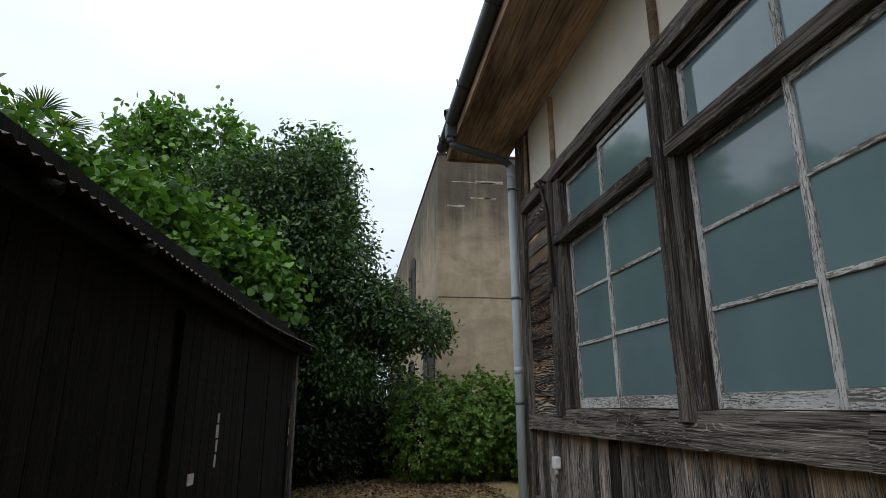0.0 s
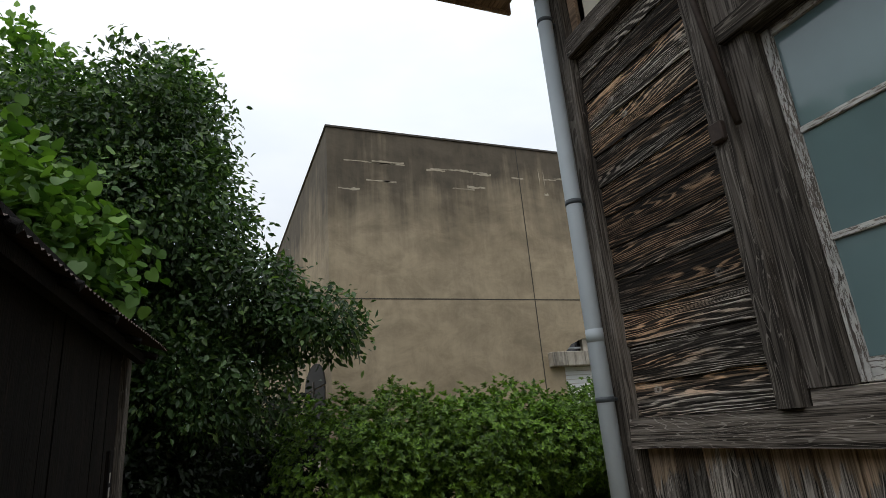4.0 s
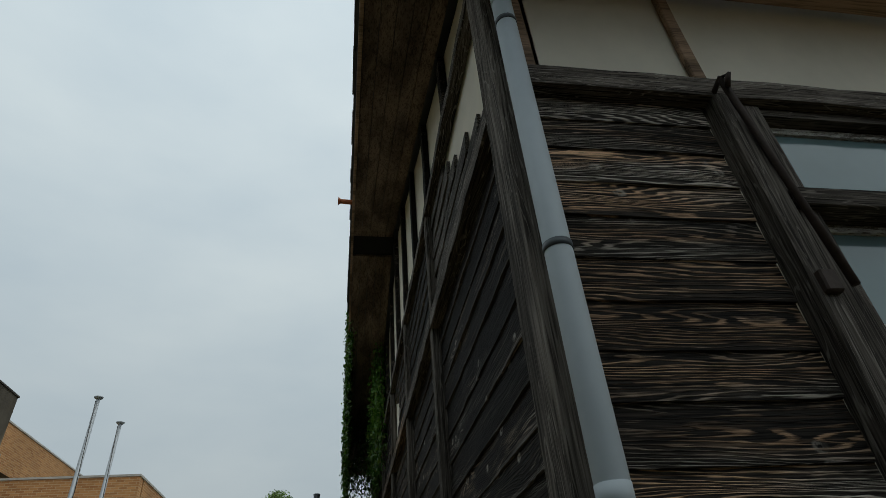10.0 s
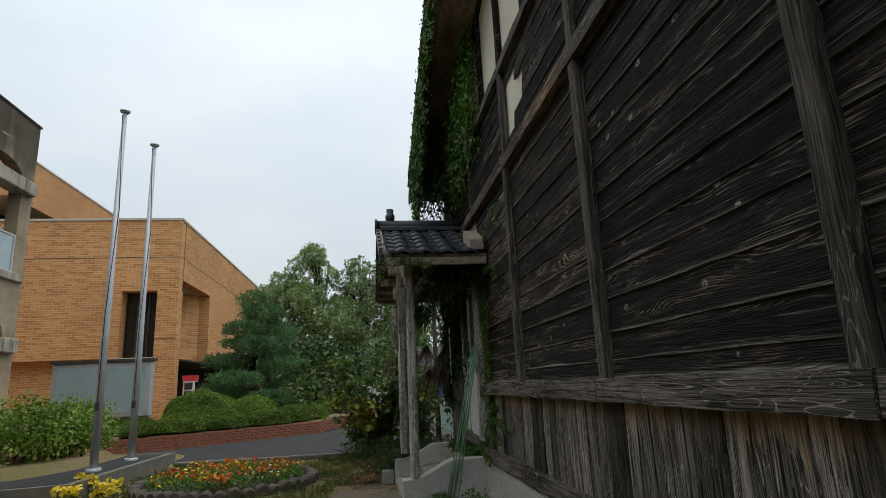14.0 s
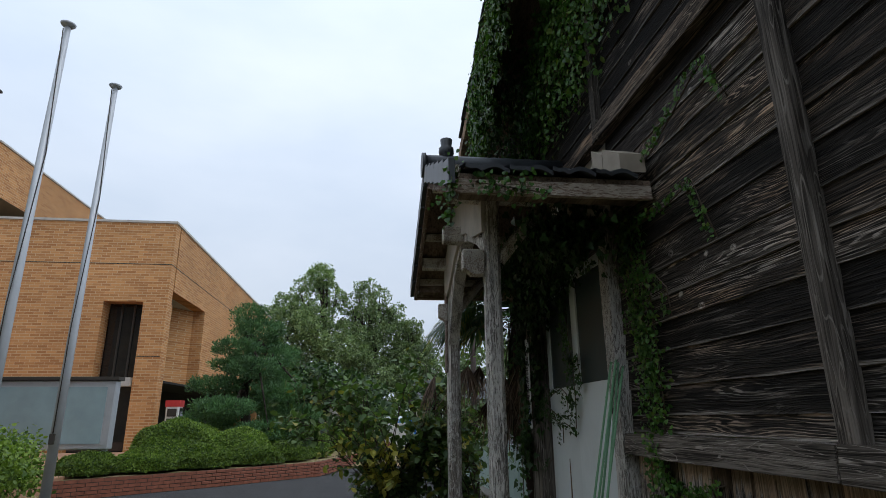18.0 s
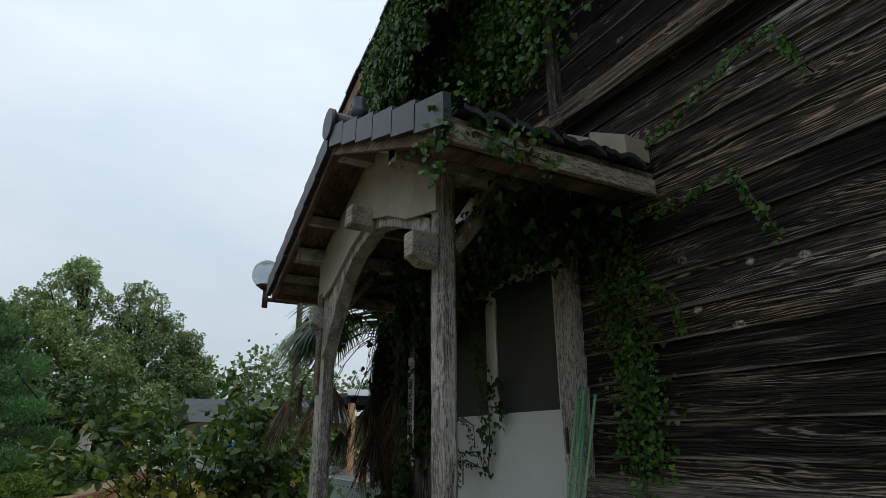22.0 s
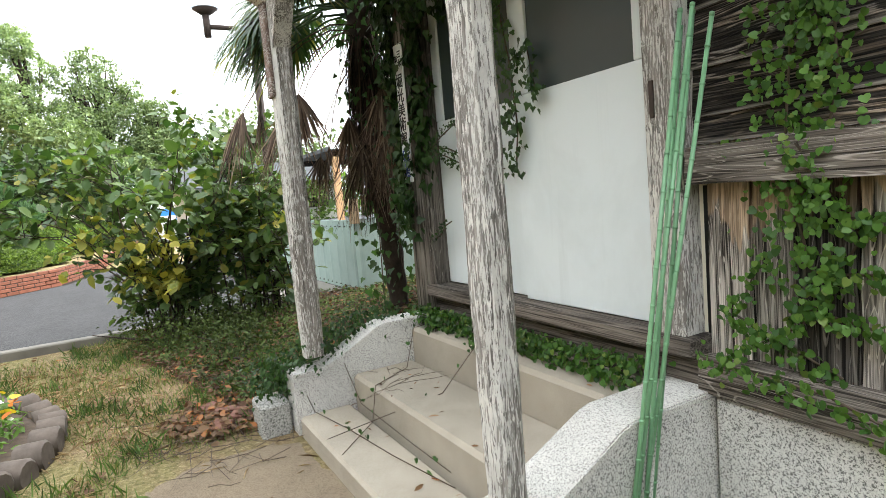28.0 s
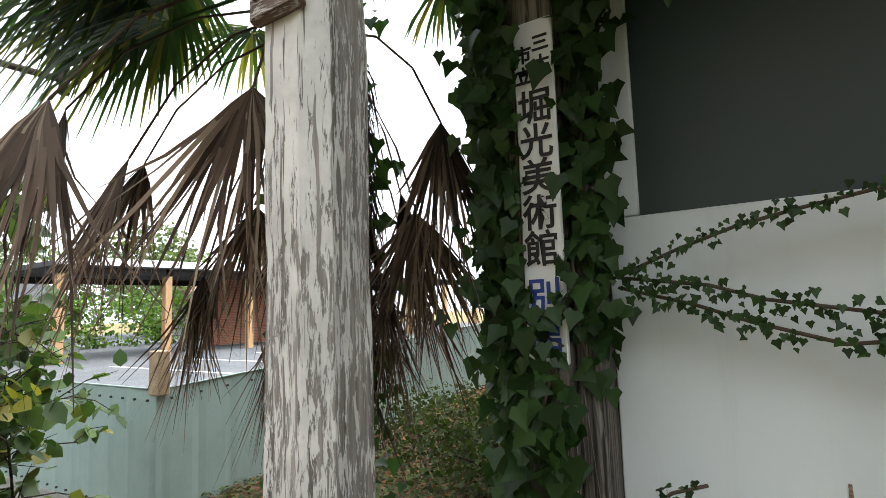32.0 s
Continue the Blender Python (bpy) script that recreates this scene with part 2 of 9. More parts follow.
def grooved(name, dark, mid, worn, grey, lines=95.0, swirl=9.0, share=0.5, vary=0.4, knots=0.0, strength=0.9, foot=0.0, streaks=0.0):
    """Charred siding that has weathered: raised growth lines, here and there drawn out into long ovals, stand worn and pale on nearly black wood.
    Boards differ in how far they are worn and in whether the worn lines are tan or grey; some have a bleached lower edge and scraped knots."""
    k = Nodes(name)
    vec = k.coords("Object", (1, 1, 1))
    sep = k.t.nodes.new("ShaderNodeSeparateXYZ")
    k.link(vec, sep.inputs[0])

    def math_node(op, a, b):
        m = k.node("ShaderNodeMath")
        m.operation = op
        for i, v in enumerate((a, b)):
            if isinstance(v, (int, float)):
                m.inputs[i].default_value = v
            else:
                k.link(v, m.inputs[i])
        return m.outputs[0]

    broad = k.noise(k.coords("Object", (0.9, 4.0, 6.5)), 1.0, 1.5, 0.45, 0.5)
    fine = k.noise(k.coords("Object", (3.0, 30.0, 45.0)), 1.0, 3, 0.6, 0.2)
    phase = math_node("ADD", math_node("MULTIPLY", sep.outputs["Z"], lines), math_node("ADD", math_node("MULTIPLY", broad, swirl * 3.0), math_node("MULTIPLY", fine, 2.4)))
    saw = math_node("FRACT", phase, 0.0)
    line = k.ramp(saw, (0.46, 0.0), (0.66, 1.0), (0.84, 0.9), (0.95, 0.0))
    fibre = k.noise(k.coords("Object", (4.5, 150.0, 190.0)), 1.0, 3, 0.6, 0.1)
    thread = k.ramp(fibre, (0.40, 0.0), (0.56, 1.0))
    info = k.t.nodes.new("ShaderNodeObjectInfo")
    patch = k.noise(k.coords("Object", (1.7, 8.0, 13.0)), 1.0, 4, 0.62, 0.3)
    wear = k.ramp(math_node("ADD", patch, k.ramp(info.outputs["Random"], (0.0, 0.0), (1.0, 0.14))), (0.66 - share * 0.26, 0.0), (0.80 - share * 0.26, 1.0))
    mask = k.mix(1.0, k.mix(1.0, line, wear, "MULTIPLY"), k.ramp(fibre, (0.30, 0.25), (0.52, 1.0)), "MULTIPLY")
    if streaks:
        long = k.noise(k.coords("Object", (1.5, 60.0, 75.0)), 1.0, 3, 0.55, 0.15)
        mask = k.mix(1.0, k.mix(1.0, mask, 1.0 - streaks * 0.45, "MULTIPLY"), k.mix(1.0, k.ramp(long, (0.575, 0.0), (0.64, streaks)), k.ramp(patch, (0.42, 0.25), (0.58, 1.0)), "MULTIPLY"), "LIGHTEN")
    col = k.mix(thread, dark, mid)
    hue = k.noise(k.coords("Object", (0.8, 3.0, 7.0)), 1.0, 2, 0.5)
    tone = k.mix(k.ramp(hue, (0.42, 0.0), (0.58, 1.0)), grey, worn)
    col = k.mix(k.mix(1.0, mask, strength, "MULTIPLY"), col, k.mix(1.0, tone, k.ramp(thread, (0.0, 0.55), (1.0, 1.15)), "MULTIPLY"))
    if knots:
        vo = k.node("ShaderNodeTexVoronoi", Scale=1.0)
        k.link(k.coords("Object", (5.5, 3.0, 8.0)), vo.inputs["Vector"])
        some = k.ramp(vo.outputs["Color"], (0.50, 0.0), (0.54, 1.0))
        eye = k.ramp(vo.outputs["Distance"], (0.035, 0.0), (0.06, 1.0), (0.11, 1.0), (0.16, 0.0))
        chip = k.ramp(k.noise(k.coords("Object", (70, 70, 40)), 1.0, 3, 0.6, 0.3), (0.40, 0.1), (0.56, knots))
        col = k.mix(k.mix(1.0, k.mix(1.0, eye, some, "MULTIPLY"), chip, "MULTIPLY"), col, k_mid(grey, (0.42, 0.39, 0.35), 0.5))
    if foot:
        tc = k.t.nodes.new("ShaderNodeTexCoord")
        low = k.t.nodes.new("ShaderNodeSeparateXYZ")
        k.link(tc.outputs["Object"], low.inputs[0])
        edge = k.noise(k.coords("Object", (1.3, 20.0, 20.0)), 1.0, 4, 0.6, 0.2)
        lift = math_node("ADD", low.outputs["Z"], math_node("MULTIPLY", edge, -0.05))
        col = k.mix(k.ramp(math_node("ADD", lift, 0.1), (0.078, foot), (0.088, 0.0)), col, k.mix(1.0, grey, k.ramp(fibre, (0.35, 0.5), (0.6, 1.3)), "MULTIPLY"))
    col = k.vary(col, vary)
    k.bump(k.mix(0.4, line, fibre), 0.85, 0.006)
    return k.done(col, 0.88, 0, 0.2)


def k_mid(a, b, w=0.22):
    return tuple(p * (1 - w) + q * w for p, q in zip(a, b))


def peeling(name, paint, bare, dark, amount=0.5, along=2, rise=None):
    """Old white paint that has flaked off grey timber in small crisp chips; 'rise' is the height above which more of it is left."""
    k = Nodes(name)

    def along_axis(across, length):
        v = [across, across, across]
        v[along] = length
        return k.coords("Object", tuple(v))

    g = k.noise(along_axis(130.0, 3.5), 1.0, 4, 0.6, 0.3)
    soft = k.noise(along_axis(24.0, 1.5), 1.0, 4, 0.6, 0.3)
    col = k.ramp(k.mix(0.45, g, soft), (0.36, dark), (0.60, bare))
    chips = k.noise(along_axis(150.0, 20.0), 1.0, 7, 0.74, 0.4)
    big = k.noise(along_axis(11.0, 1.6), 1.0, 3, 0.5, 0.2)
    fl = k.mix(0.24, chips, big)
    if rise:
        tc = k.t.nodes.new("ShaderNodeTexCoord")
        sep = k.t.nodes.new("ShaderNodeSeparateXYZ")
        k.link(tc.outputs["Object"], sep.inputs[0])
        up = k.t.nodes.new("ShaderNodeMapRange")
        up.inputs["From Min"].default_value, up.inputs["From Max"].default_value = rise - 0.25, rise + 0.25
        up.inputs["To Max"].default_value = 0.16
        k.link(sep.outputs["Z"], up.inputs["Value"])
        side = k.t.nodes.new("ShaderNodeSeparateXYZ")
        k.link(tc.outputs["Normal"], side.inputs[0])
        lee = k.t.nodes.new("ShaderNodeMapRange")
        lee.inputs["From Min"].default_value, lee.inputs["From Max"].default_value = -0.1, 0.75
        k.link(side.outputs["Y"], lee.inputs["Value"])
        fl = k.mix(1.0, fl, k.mix(1.0, up.outputs[0], lee.outputs[0], "MULTIPLY"), "ADD")
    mask = k.ramp(fl, (amount - 0.008, 0.0), (amount + 0.008, 1.0))
    crack = k.ramp(k.noise(along_axis(95.0, 4.0), 1.0, 3, 0.6, 0.4), (0.36, 0.0), (0.38, 1.0))
    mask = k.mix(1.0, mask, crack, "MULTIPLY")
    dirt = k.noise(k.coords("Object", (14, 14, 14)), 1.0, 5, 0.65)
    paint_c = k.mix(1.0, paint, k.ramp(dirt, (0.3, 0.72), (0.65, 1.05)), "MULTIPLY")
    col = k.mix(mask, col, paint_c)
    k.bump(k.mix(0.6, g, mask), 0.7, 0.005)
    return k.done(col, 0.8, 0, 0.25)


def plain(name, colour, rough=0.6, metal=0.0, grain=0.12, scale=12.0, bump=0.1, spec=0.4, which="Object"):
    k = Nodes(name)
    n = k.noise(k.coords(which, (1, 1, 1)), scale, 5, 0.6)
    col = k.mix(1.0, colour, k.ramp(n, (0.25, 1 - grain), (0.75, 1 + grain)), "MULTIPLY")
    k.bump(n, bump, 0.01)
    return k.done(col, rough, metal, spec)


def streaked(name, colour, stain, rough=0.55):
    """Flat painted sheet with faint rain streaks and scuffs."""
    k = Nodes(name)
    v = k.noise(k.coords("Object", (9, 9, 0.45)), 1.0, 6, 0.7, 0.5)
    b = k.noise(k.coords("Object", (2.2, 2.2, 1.6)), 1.0, 5, 0.65, 0.3)
    col = k.mix(k.ramp(v, (0.54, 0.0), (0.74, 0.45)), colour, stain)
    col = k.mix(k.ramp(b, (0.48, 0.0), (0.68, 0.45)), col, stain)
    k.bump(b, 0.12, 0.01)
    return k.done(col, rough, 0, 0.3)


def leaf_mat(name, low, high, yellow=None, share=0.0, rough=0.5, through_tint=(1.2, 1.35, 0.55)):
    k = Nodes(name)
    rnd = k.t.nodes.new("ShaderNodeNewGeometry").outputs["Random Per Island"]
    stops = [(0.0, low), (0.85 - share, high)]
    if yellow:
        stops += [(0.9 - share, high), (0.98 - share * 0.6, yellow)]
    col = k.ramp(rnd, *stops)
    big = k.noise(k.coords("Object", (1, 1, 1)), 0.9, 2, 0.5)
    col = k.mix(1.0, col, k.ramp(big, (0.3, 0.65), (0.7, 1.25)), "MULTIPLY")
    col = k.vary(col, 0.28)
    k.done(col, rough, 0, 0.35)
    tr = k.t.nodes.new("ShaderNodeBsdfTranslucent")
    k.link(k.mix(1.0, col, through_tint, "MULTIPLY"), tr.inputs["Color"])
    ms = k.t.nodes.new("ShaderNodeMixShader")
    ms.inputs[0].default_value = 0.3
    k.link(k.bsdf.outputs[0], ms.inputs[1])
    k.link(tr.outputs[0], ms.inputs[2])
    k.link(ms.outputs[0], k.t.nodes["Material Output"].inputs["Surface"])
    return k.mat


def concrete_facade(name):
    """Buff painted concrete with rain streaks and peeled strips near the top."""
    k = Nodes(name)
    base = k.noise(k.coords("Object", (1, 1, 1), False), 0.5, 6, 0.6)
    col = k.ramp(base, (0.3, (0.28, 0.225, 0.15)), (0.7, (0.39, 0.32, 0.22)))
    tc = k.t.nodes.new("ShaderNodeTexCoord")
    sep = k.t.nodes.new("ShaderNodeSeparateXYZ")
    k.link(tc.outputs["Object"], sep.inputs[0])
    streak = k.noise(k.coords("Object", (2.4, 2.4, 0.13), False), 1.0, 5, 0.65, 0.2)
    blot = k.noise(k.coords("Object", (0.35, 0.35, 0.5), False), 1.0, 4, 0.6, 0.3)
    up = k.t.nodes.new("ShaderNodeMapRange")
    up.inputs["From Min"].default_value, up.inputs["From Max"].default_value = 3.6, 8.3
    k.link(sep.outputs["Z"], up.inputs["Value"])
    dirt = k.mix(1.0, k.mix(0.5, streak, blot), k.mix(0.85, 0.35, up.outputs[0]), "MULTIPLY")
    col = k.mix(k.ramp(dirt, (0.18, 0.0), (0.36, 0.95)), col, (0.085, 0.072, 0.055))
    spots = k.noise(k.coords("Object", (1.1, 1.1, 1.6), False), 1.0, 6, 0.7, 0.4)
    col = k.mix(1.0, col, k.ramp(spots, (0.35, 0.72), (0.65, 1.15)), "MULTIPLY")
    fine = k.noise(k.coords("Object", (3, 3, 0.6), False), 1.2, 5, 0.7, 0.2)
    col = k.mix(k.ramp(fine, (0.45, 0.0), (0.75, 0.35)), col, (0.17, 0.14, 0.10))
    k.bump(k.noise(k.coords("Object", (1, 1, 1), False), 9, 5, 0.6), 0.25, 0.01)
    return k.done(col, 0.85, 0, 0.2)


def concrete_trim(name):
    """Pale cast concrete with dark water runs from its top edge and blotches of lichen."""
    k = Nodes(name)
    runs = k.noise(k.coords("Object", (6.0, 6.0, 0.5), False), 1.0, 5, 0.7, 0.2)
    blot = k.noise(k.coords("Object", (2.2, 2.2, 3.0), False), 1.0, 5, 0.65, 0.4)
    col = k.ramp(blot, (0.3, (0.23, 0.205, 0.165)), (0.65, (0.43, 0.395, 0.335)))
    col = k.mix(k.ramp(runs, (0.50, 0.0), (0.66, 0.85)), col, (0.075, 0.066, 0.055))
    k.bump(blot, 0.3, 0.01)
    return k.done(col, 0.88, 0, 0.2)


def brick_mat(name, c1, c2, mortar, scale=1.0, bw=0.23, bh=0.075):
    k = Nodes(name)
    tc = k.t.nodes.new("ShaderNodeTexCoord")
    sep = k.t.nodes.new("ShaderNodeSeparateXYZ")
    k.link(tc.outputs["Object"], sep.inputs[0])
    s = k.t.nodes.new("ShaderNodeMath")
    s.operation = "ADD"
    k.link(sep.outputs["X"], s.inputs[0])
    k.link(sep.outputs["Y"], s.inputs[1])
    comb = k.t.nodes.new("ShaderNodeCombineXYZ")
    k.link(s.outputs[0], comb.inputs["X"])
    k.link(sep.outputs["Z"], comb.inputs["Y"])
    b = k.t.nodes.new("ShaderNodeTexBrick")
    b.inputs["Scale"].default_value = scale
    b.inputs["Brick Width"].default_value, b.inputs["Row Height"].default_value = bw, bh
    b.inputs["Mortar Size"].default_value = 0.009
    b.inputs["Color1"].default_value, b.inputs["Color2"].default_value = (*c1, 1), (*c2, 1)
    b.inputs["Mortar"].default_value = (*mortar, 1)
    k.link(comb.outputs[0], b.inputs["Vector"])
    big = k.noise(k.coords("Object", (1, 1, 1), False), 0.35, 4, 0.6)
    col = k.mix(1.0, b.outputs["Color"], k.ramp(big, (0.3, 0.82), (0.7, 1.12)), "MULTIPLY")
    k.bump(b.outputs["Fac"], -0.4, 0.01)
    return k.done(col, 0.8, 0, 0.25)


def ground_mat(name):
    """Thin dry lawn: grass, straw and bare soil in patches."""
    k = Nodes(name)
    v = k.coords("Object", (1, 1, 1), False)
    a = k.noise(v, 0.8, 6, 0.7, 0.4)
    b = k.noise(v, 38, 6, 0.75, 0.5)
    straw = k.noise(k.coords("Object", (90, 16, 16), False), 1.0, 3, 0.6, 2.5)
    grass = k.ramp(b, (0.3, (0.065, 0.065, 0.024)), (0.5, (0.19, 0.165, 0.068)), (0.7, (0.34, 0.275, 0.135)))
    soil = k.ramp(b, (0.3, (0.11, 0.073, 0.042)), (0.52, (0.26, 0.185, 0.105)), (0.72, (0.44, 0.34, 0.20)))
    col = k.mix(k.ramp(a, (0.46, 0.0), (0.58, 1.0)), grass, soil)
    col = k.mix(k.ramp(straw, (0.58, 0.0), (0.66, 0.8)), col, (0.44, 0.36, 0.22))
    k.bump(k.mix(0.5, b, straw), 0.9, 0.03)
    return k.done(col, 0.95, 0, 0.15)


def speckle(name, a, b, c, scale=160.0, rough=0.75):
    """Granite or washed aggregate."""
    k = Nodes(name)
    v = k.coords("Object", (1, 1, 1), False)
    grains = k.noise(v, scale, 2, 0.55, 0.6)
    col = k.ramp(grains, (0.395, a), (0.455, b), (0.62, c))
    big = k.noise(v, 1.8, 5, 0.65)
    col = k.mix(1.0, col, k.ramp(big, (0.3, 0.72), (0.7, 1.1)), "MULTIPLY")
    k.bump(grains, 0.3, 0.004)
    return k.done(col, rough, 0, 0.3)


M_SIDING = grooved("weathered_siding", (0.003, 0.0026, 0.0023), (0.0145, 0.012, 0.0105), (0.32, 0.24, 0.175), (0.34, 0.305, 0.27), 78.0, 6.5, 0.14, 0.6, 0.8, 0.9, 0.25, 0.30)
M_SIDING_E = grooved("brown_weathered_siding", (0.003, 0.0026, 0.0023), (0.042, 0.034, 0.027), (0.44, 0.31, 0.21), (0.43, 0.38, 0.33), 74.0, 7.0, 0.40, 0.6, 1.0, 0.95, 0.3, 0.35)
M_SIDING_L = grooved("bleached_siding", (0.005, 0.0043, 0.0038), (0.032, 0.027, 0.023), (0.38, 0.29, 0.22), (0.42, 0.38, 0.335), 82.0, 6.5, 0.40, 0.5, 1.0, 0.95, 0.6, 0.5)
M_SIDING_W = grooved("tanned_siding", (0.004, 0.0034, 0.003), (0.040, 0.033, 0.027), (0.72, 0.46, 0.28), (0.54, 0.48, 0.41), 66.0, 6.0, 1.0, 0.5, 0.6, 1.0, 0.0, 0.25)
M_BEAM = wood("grey_beam", (0.024, 0.020, 0.017), (0.125, 0.107, 0.09), (0.42, 0.375, 0.33), None, 0, 70, 0.15, 0.7, 0.8, None, False, 0.7, 170.0, 0.2)
M_SILL = wood("worn_sill", (0.03, 0.025, 0.021), (0.11, 0.093, 0.078), (0.26, 0.23, 0.20), None, 0, 40, 0.15, 0.6, 0.0, None, False, 0.35, 190.0, 0.3)
M_BELT = wood("tan_edged_belt", (0.018, 0.014, 0.011), (0.10, 0.078, 0.06), (0.34, 0.27, 0.20), (0.34, 0.225, 0.14), 0, 50, 0.2)
M_BEAMY = wood("grey_beam_across", (0.02, 0.017, 0.014), (0.075, 0.063, 0.052), (0.24, 0.21, 0.18), None, 1, 45, 0.15)
M_POSTW = wood("grey_post", (0.04, 0.034, 0.029), (0.125, 0.108, 0.092), (0.31, 0.28, 0.245), None, 2, 55, 0.2, 0.7, 0.0, None, False, 0.6, 150.0, 0.3)
M_WAINS = wood("upright_boards", (0.018, 0.015, 0.013), (0.17, 0.15, 0.13), (0.55, 0.50, 0.44), None, 0, 70, 0.85, 1.0, 0.0, (0.34, 0.245, 0.165), False, 0.75, 190.0, 0.45)
M_BANDW = wood("bleached_band_boards", (0.03, 0.027, 0.024), (0.13, 0.115, 0.10), (0.38, 0.35, 0.31), None, 0, 40, 0.3)
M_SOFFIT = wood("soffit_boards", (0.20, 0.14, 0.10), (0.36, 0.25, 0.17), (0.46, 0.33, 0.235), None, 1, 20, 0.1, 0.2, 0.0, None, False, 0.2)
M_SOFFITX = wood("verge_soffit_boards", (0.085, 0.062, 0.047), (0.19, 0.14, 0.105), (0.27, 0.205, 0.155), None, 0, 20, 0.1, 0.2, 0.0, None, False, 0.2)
M_SHED = wood("dark_shed_boards", (0.0028, 0.0024, 0.002), (0.008, 0.0058, 0.005), (0.022, 0.014, 0.010), None, 2, 40, 0.3)
M_PAINTW = peeling("flaking_white_post", (0.66, 0.63, 0.58), (0.33, 0.30, 0.27), (0.075, 0.066, 0.058), 0.492)
M_PAINTW_B = peeling("patchy_white_post", (0.66, 0.63, 0.58), (0.32, 0.285, 0.25), (0.08, 0.07, 0.06), 0.506, 2, 1.66)
M_TRIM = peeling("flaking_white_trim", (0.64, 0.60, 0.53), (0.30, 0.235, 0.19), (0.10, 0.075, 0.06), 0.478, 0)
M_TRIMD = peeling("bare_brown_trim", (0.46, 0.42, 0.37), (0.20, 0.135, 0.105), (0.075, 0.05, 0.04), 0.545, 0)
M_EAVE = peeling("worn_eave_board", (0.50, 0.43, 0.35), (0.27, 0.19, 0.135), (0.12, 0.08, 0.06), 0.49, 1)
M_SASH = peeling("flaking_white_sash", (0.66, 0.65, 0.61), (0.26, 0.22, 0.19), (0.08, 0.07, 0.06), 0.47)
M_SASHY = peeling("flaking_white_rail", (0.66, 0.65, 0.61), (0.26, 0.22, 0.19), (0.08, 0.07, 0.06), 0.49, 1)
M_PLASTER = plain("cream_plaster", (0.82, 0.76, 0.64), 0.9, 0, 0.10, 2.2, 0.12)
M_GABLE = plain("dirty_cream_paint", (0.47, 0.435, 0.38), 0.8, 0, 0.22, 5.0, 0.08)
M_BOARDW = streaked("white_door_board", (0.69, 0.735, 0.735), (0.55, 0.59, 0.58))
M_PIPE = plain("grey_pipe", (0.45, 0.50, 0.53), 0.65, 0, 0.06, 6.0, 0.03)
M_GUTTER = plain("slate_gutter", (0.07, 0.082, 0.092), 0.45, 0, 0.15, 6.0, 0.03)
# near-black stands in for shade in gaps and recesses; also on arches and beams
M_DARK = plain("near_black", (0.012, 0.011, 0.010), 0.9)
M_TILE = plain("roof_tile", (0.046, 0.051, 0.058), 0.45, 0, 0.35, 7.0, 0.15)
M_MORTAR = plain("ridge_mortar", (0.36, 0.31, 0.245), 0.9, 0, 0.2, 6.0, 0.3)
M_IRON = plain("rusty_iron", (0.05, 0.035, 0.028), 0.7, 0.2, 0.3, 30.0, 0.3)
M_STEEL = plain("brushed_steel", (0.46, 0.48, 0.50), 0.5, 0.4, 0.08, 5.0, 0.02)
M_FACADE = concrete_facade("stained_facade")
M_CONCW = plain("pale_concrete", (0.50, 0.47, 0.42), 0.85, 0, 0.22, 2.5, 0.2)
M_LINTEL = concrete_trim("stained_lintel")
M_PEEL = plain("bare_render", (0.36, 0.315, 0.24), 0.9, 0, 0.3, 6.0, 0.2)
M_CONCD = plain("dark_joint", (0.055, 0.048, 0.04), 0.9)
M_BRICK = brick_mat("orange_brick", (0.60, 0.30, 0.115), (0.40, 0.175, 0.062), (0.60, 0.42, 0.24), 1.0, 0.33, 0.10)
M_GROUND = ground_mat("dry_lawn")
M_ASPHALT = speckle("asphalt", (0.016, 0.016, 0.017), (0.032, 0.032, 0.032), (0.062, 0.061, 0.06), 75.0, 0.95)
M_LOT = speckle("pale_asphalt", (0.085, 0.09, 0.095), (0.12, 0.125, 0.13), (0.16, 0.165, 0.17), 60.0, 0.9)
M_GRANITE = speckle("washed_granite", (0.17, 0.163, 0.15), (0.56, 0.54, 0.50), (0.72, 0.70, 0.65), 190.0, 0.85)
M_STEP = speckle("worn_step_concrete", (0.325, 0.282, 0.22), (0.365, 0.32, 0.253), (0.415, 0.368, 0.298), 300.0, 0.92)
M_PAD = speckle("earthy_concrete", (0.15, 0.113, 0.073), (0.185, 0.143, 0.095), (0.225, 0.178, 0.122), 150.0, 0.97)
M_ROUGH = speckle("rough_granite", (0.12, 0.118, 0.105), (0.27, 0.265, 0.24), (0.42, 0.41, 0.38), 130.0, 0.95)
M_CLAY = plain("crumbling_brick", (0.15, 0.07, 0.048), 0.95, 0, 0.4, 22.0, 0.8)
M_KERB = plain("kerb_concrete", (0.16, 0.148, 0.125), 0.9, 0, 0.25, 4.0, 0.2)
M_PAVE = plain("clay_pavement", (0.36, 0.20, 0.12), 0.9, 0, 0.2, 2.0, 0.1)
M_WBRICK = plain("planter_brick", (0.23, 0.085, 0.05), 0.85, 0, 0.3, 9.0, 0.25)
M_FENCE = streaked("mint_steel_sheet", (0.345, 0.445, 0.41), (0.21, 0.30, 0.275))
M_CORNER = wood("bare_round_post", (0.07, 0.06, 0.05), (0.20, 0.175, 0.148), (0.38, 0.34, 0.295), None, 2, 40, 0.2, 0.5, 0.0, None, False, 0.5, 110.0, 0.2)
M_RIM = speckle("worn_granite_rim", (0.30, 0.29, 0.265), (0.60, 0.58, 0.53), (0.72, 0.70, 0.645), 205.0, 0.85)
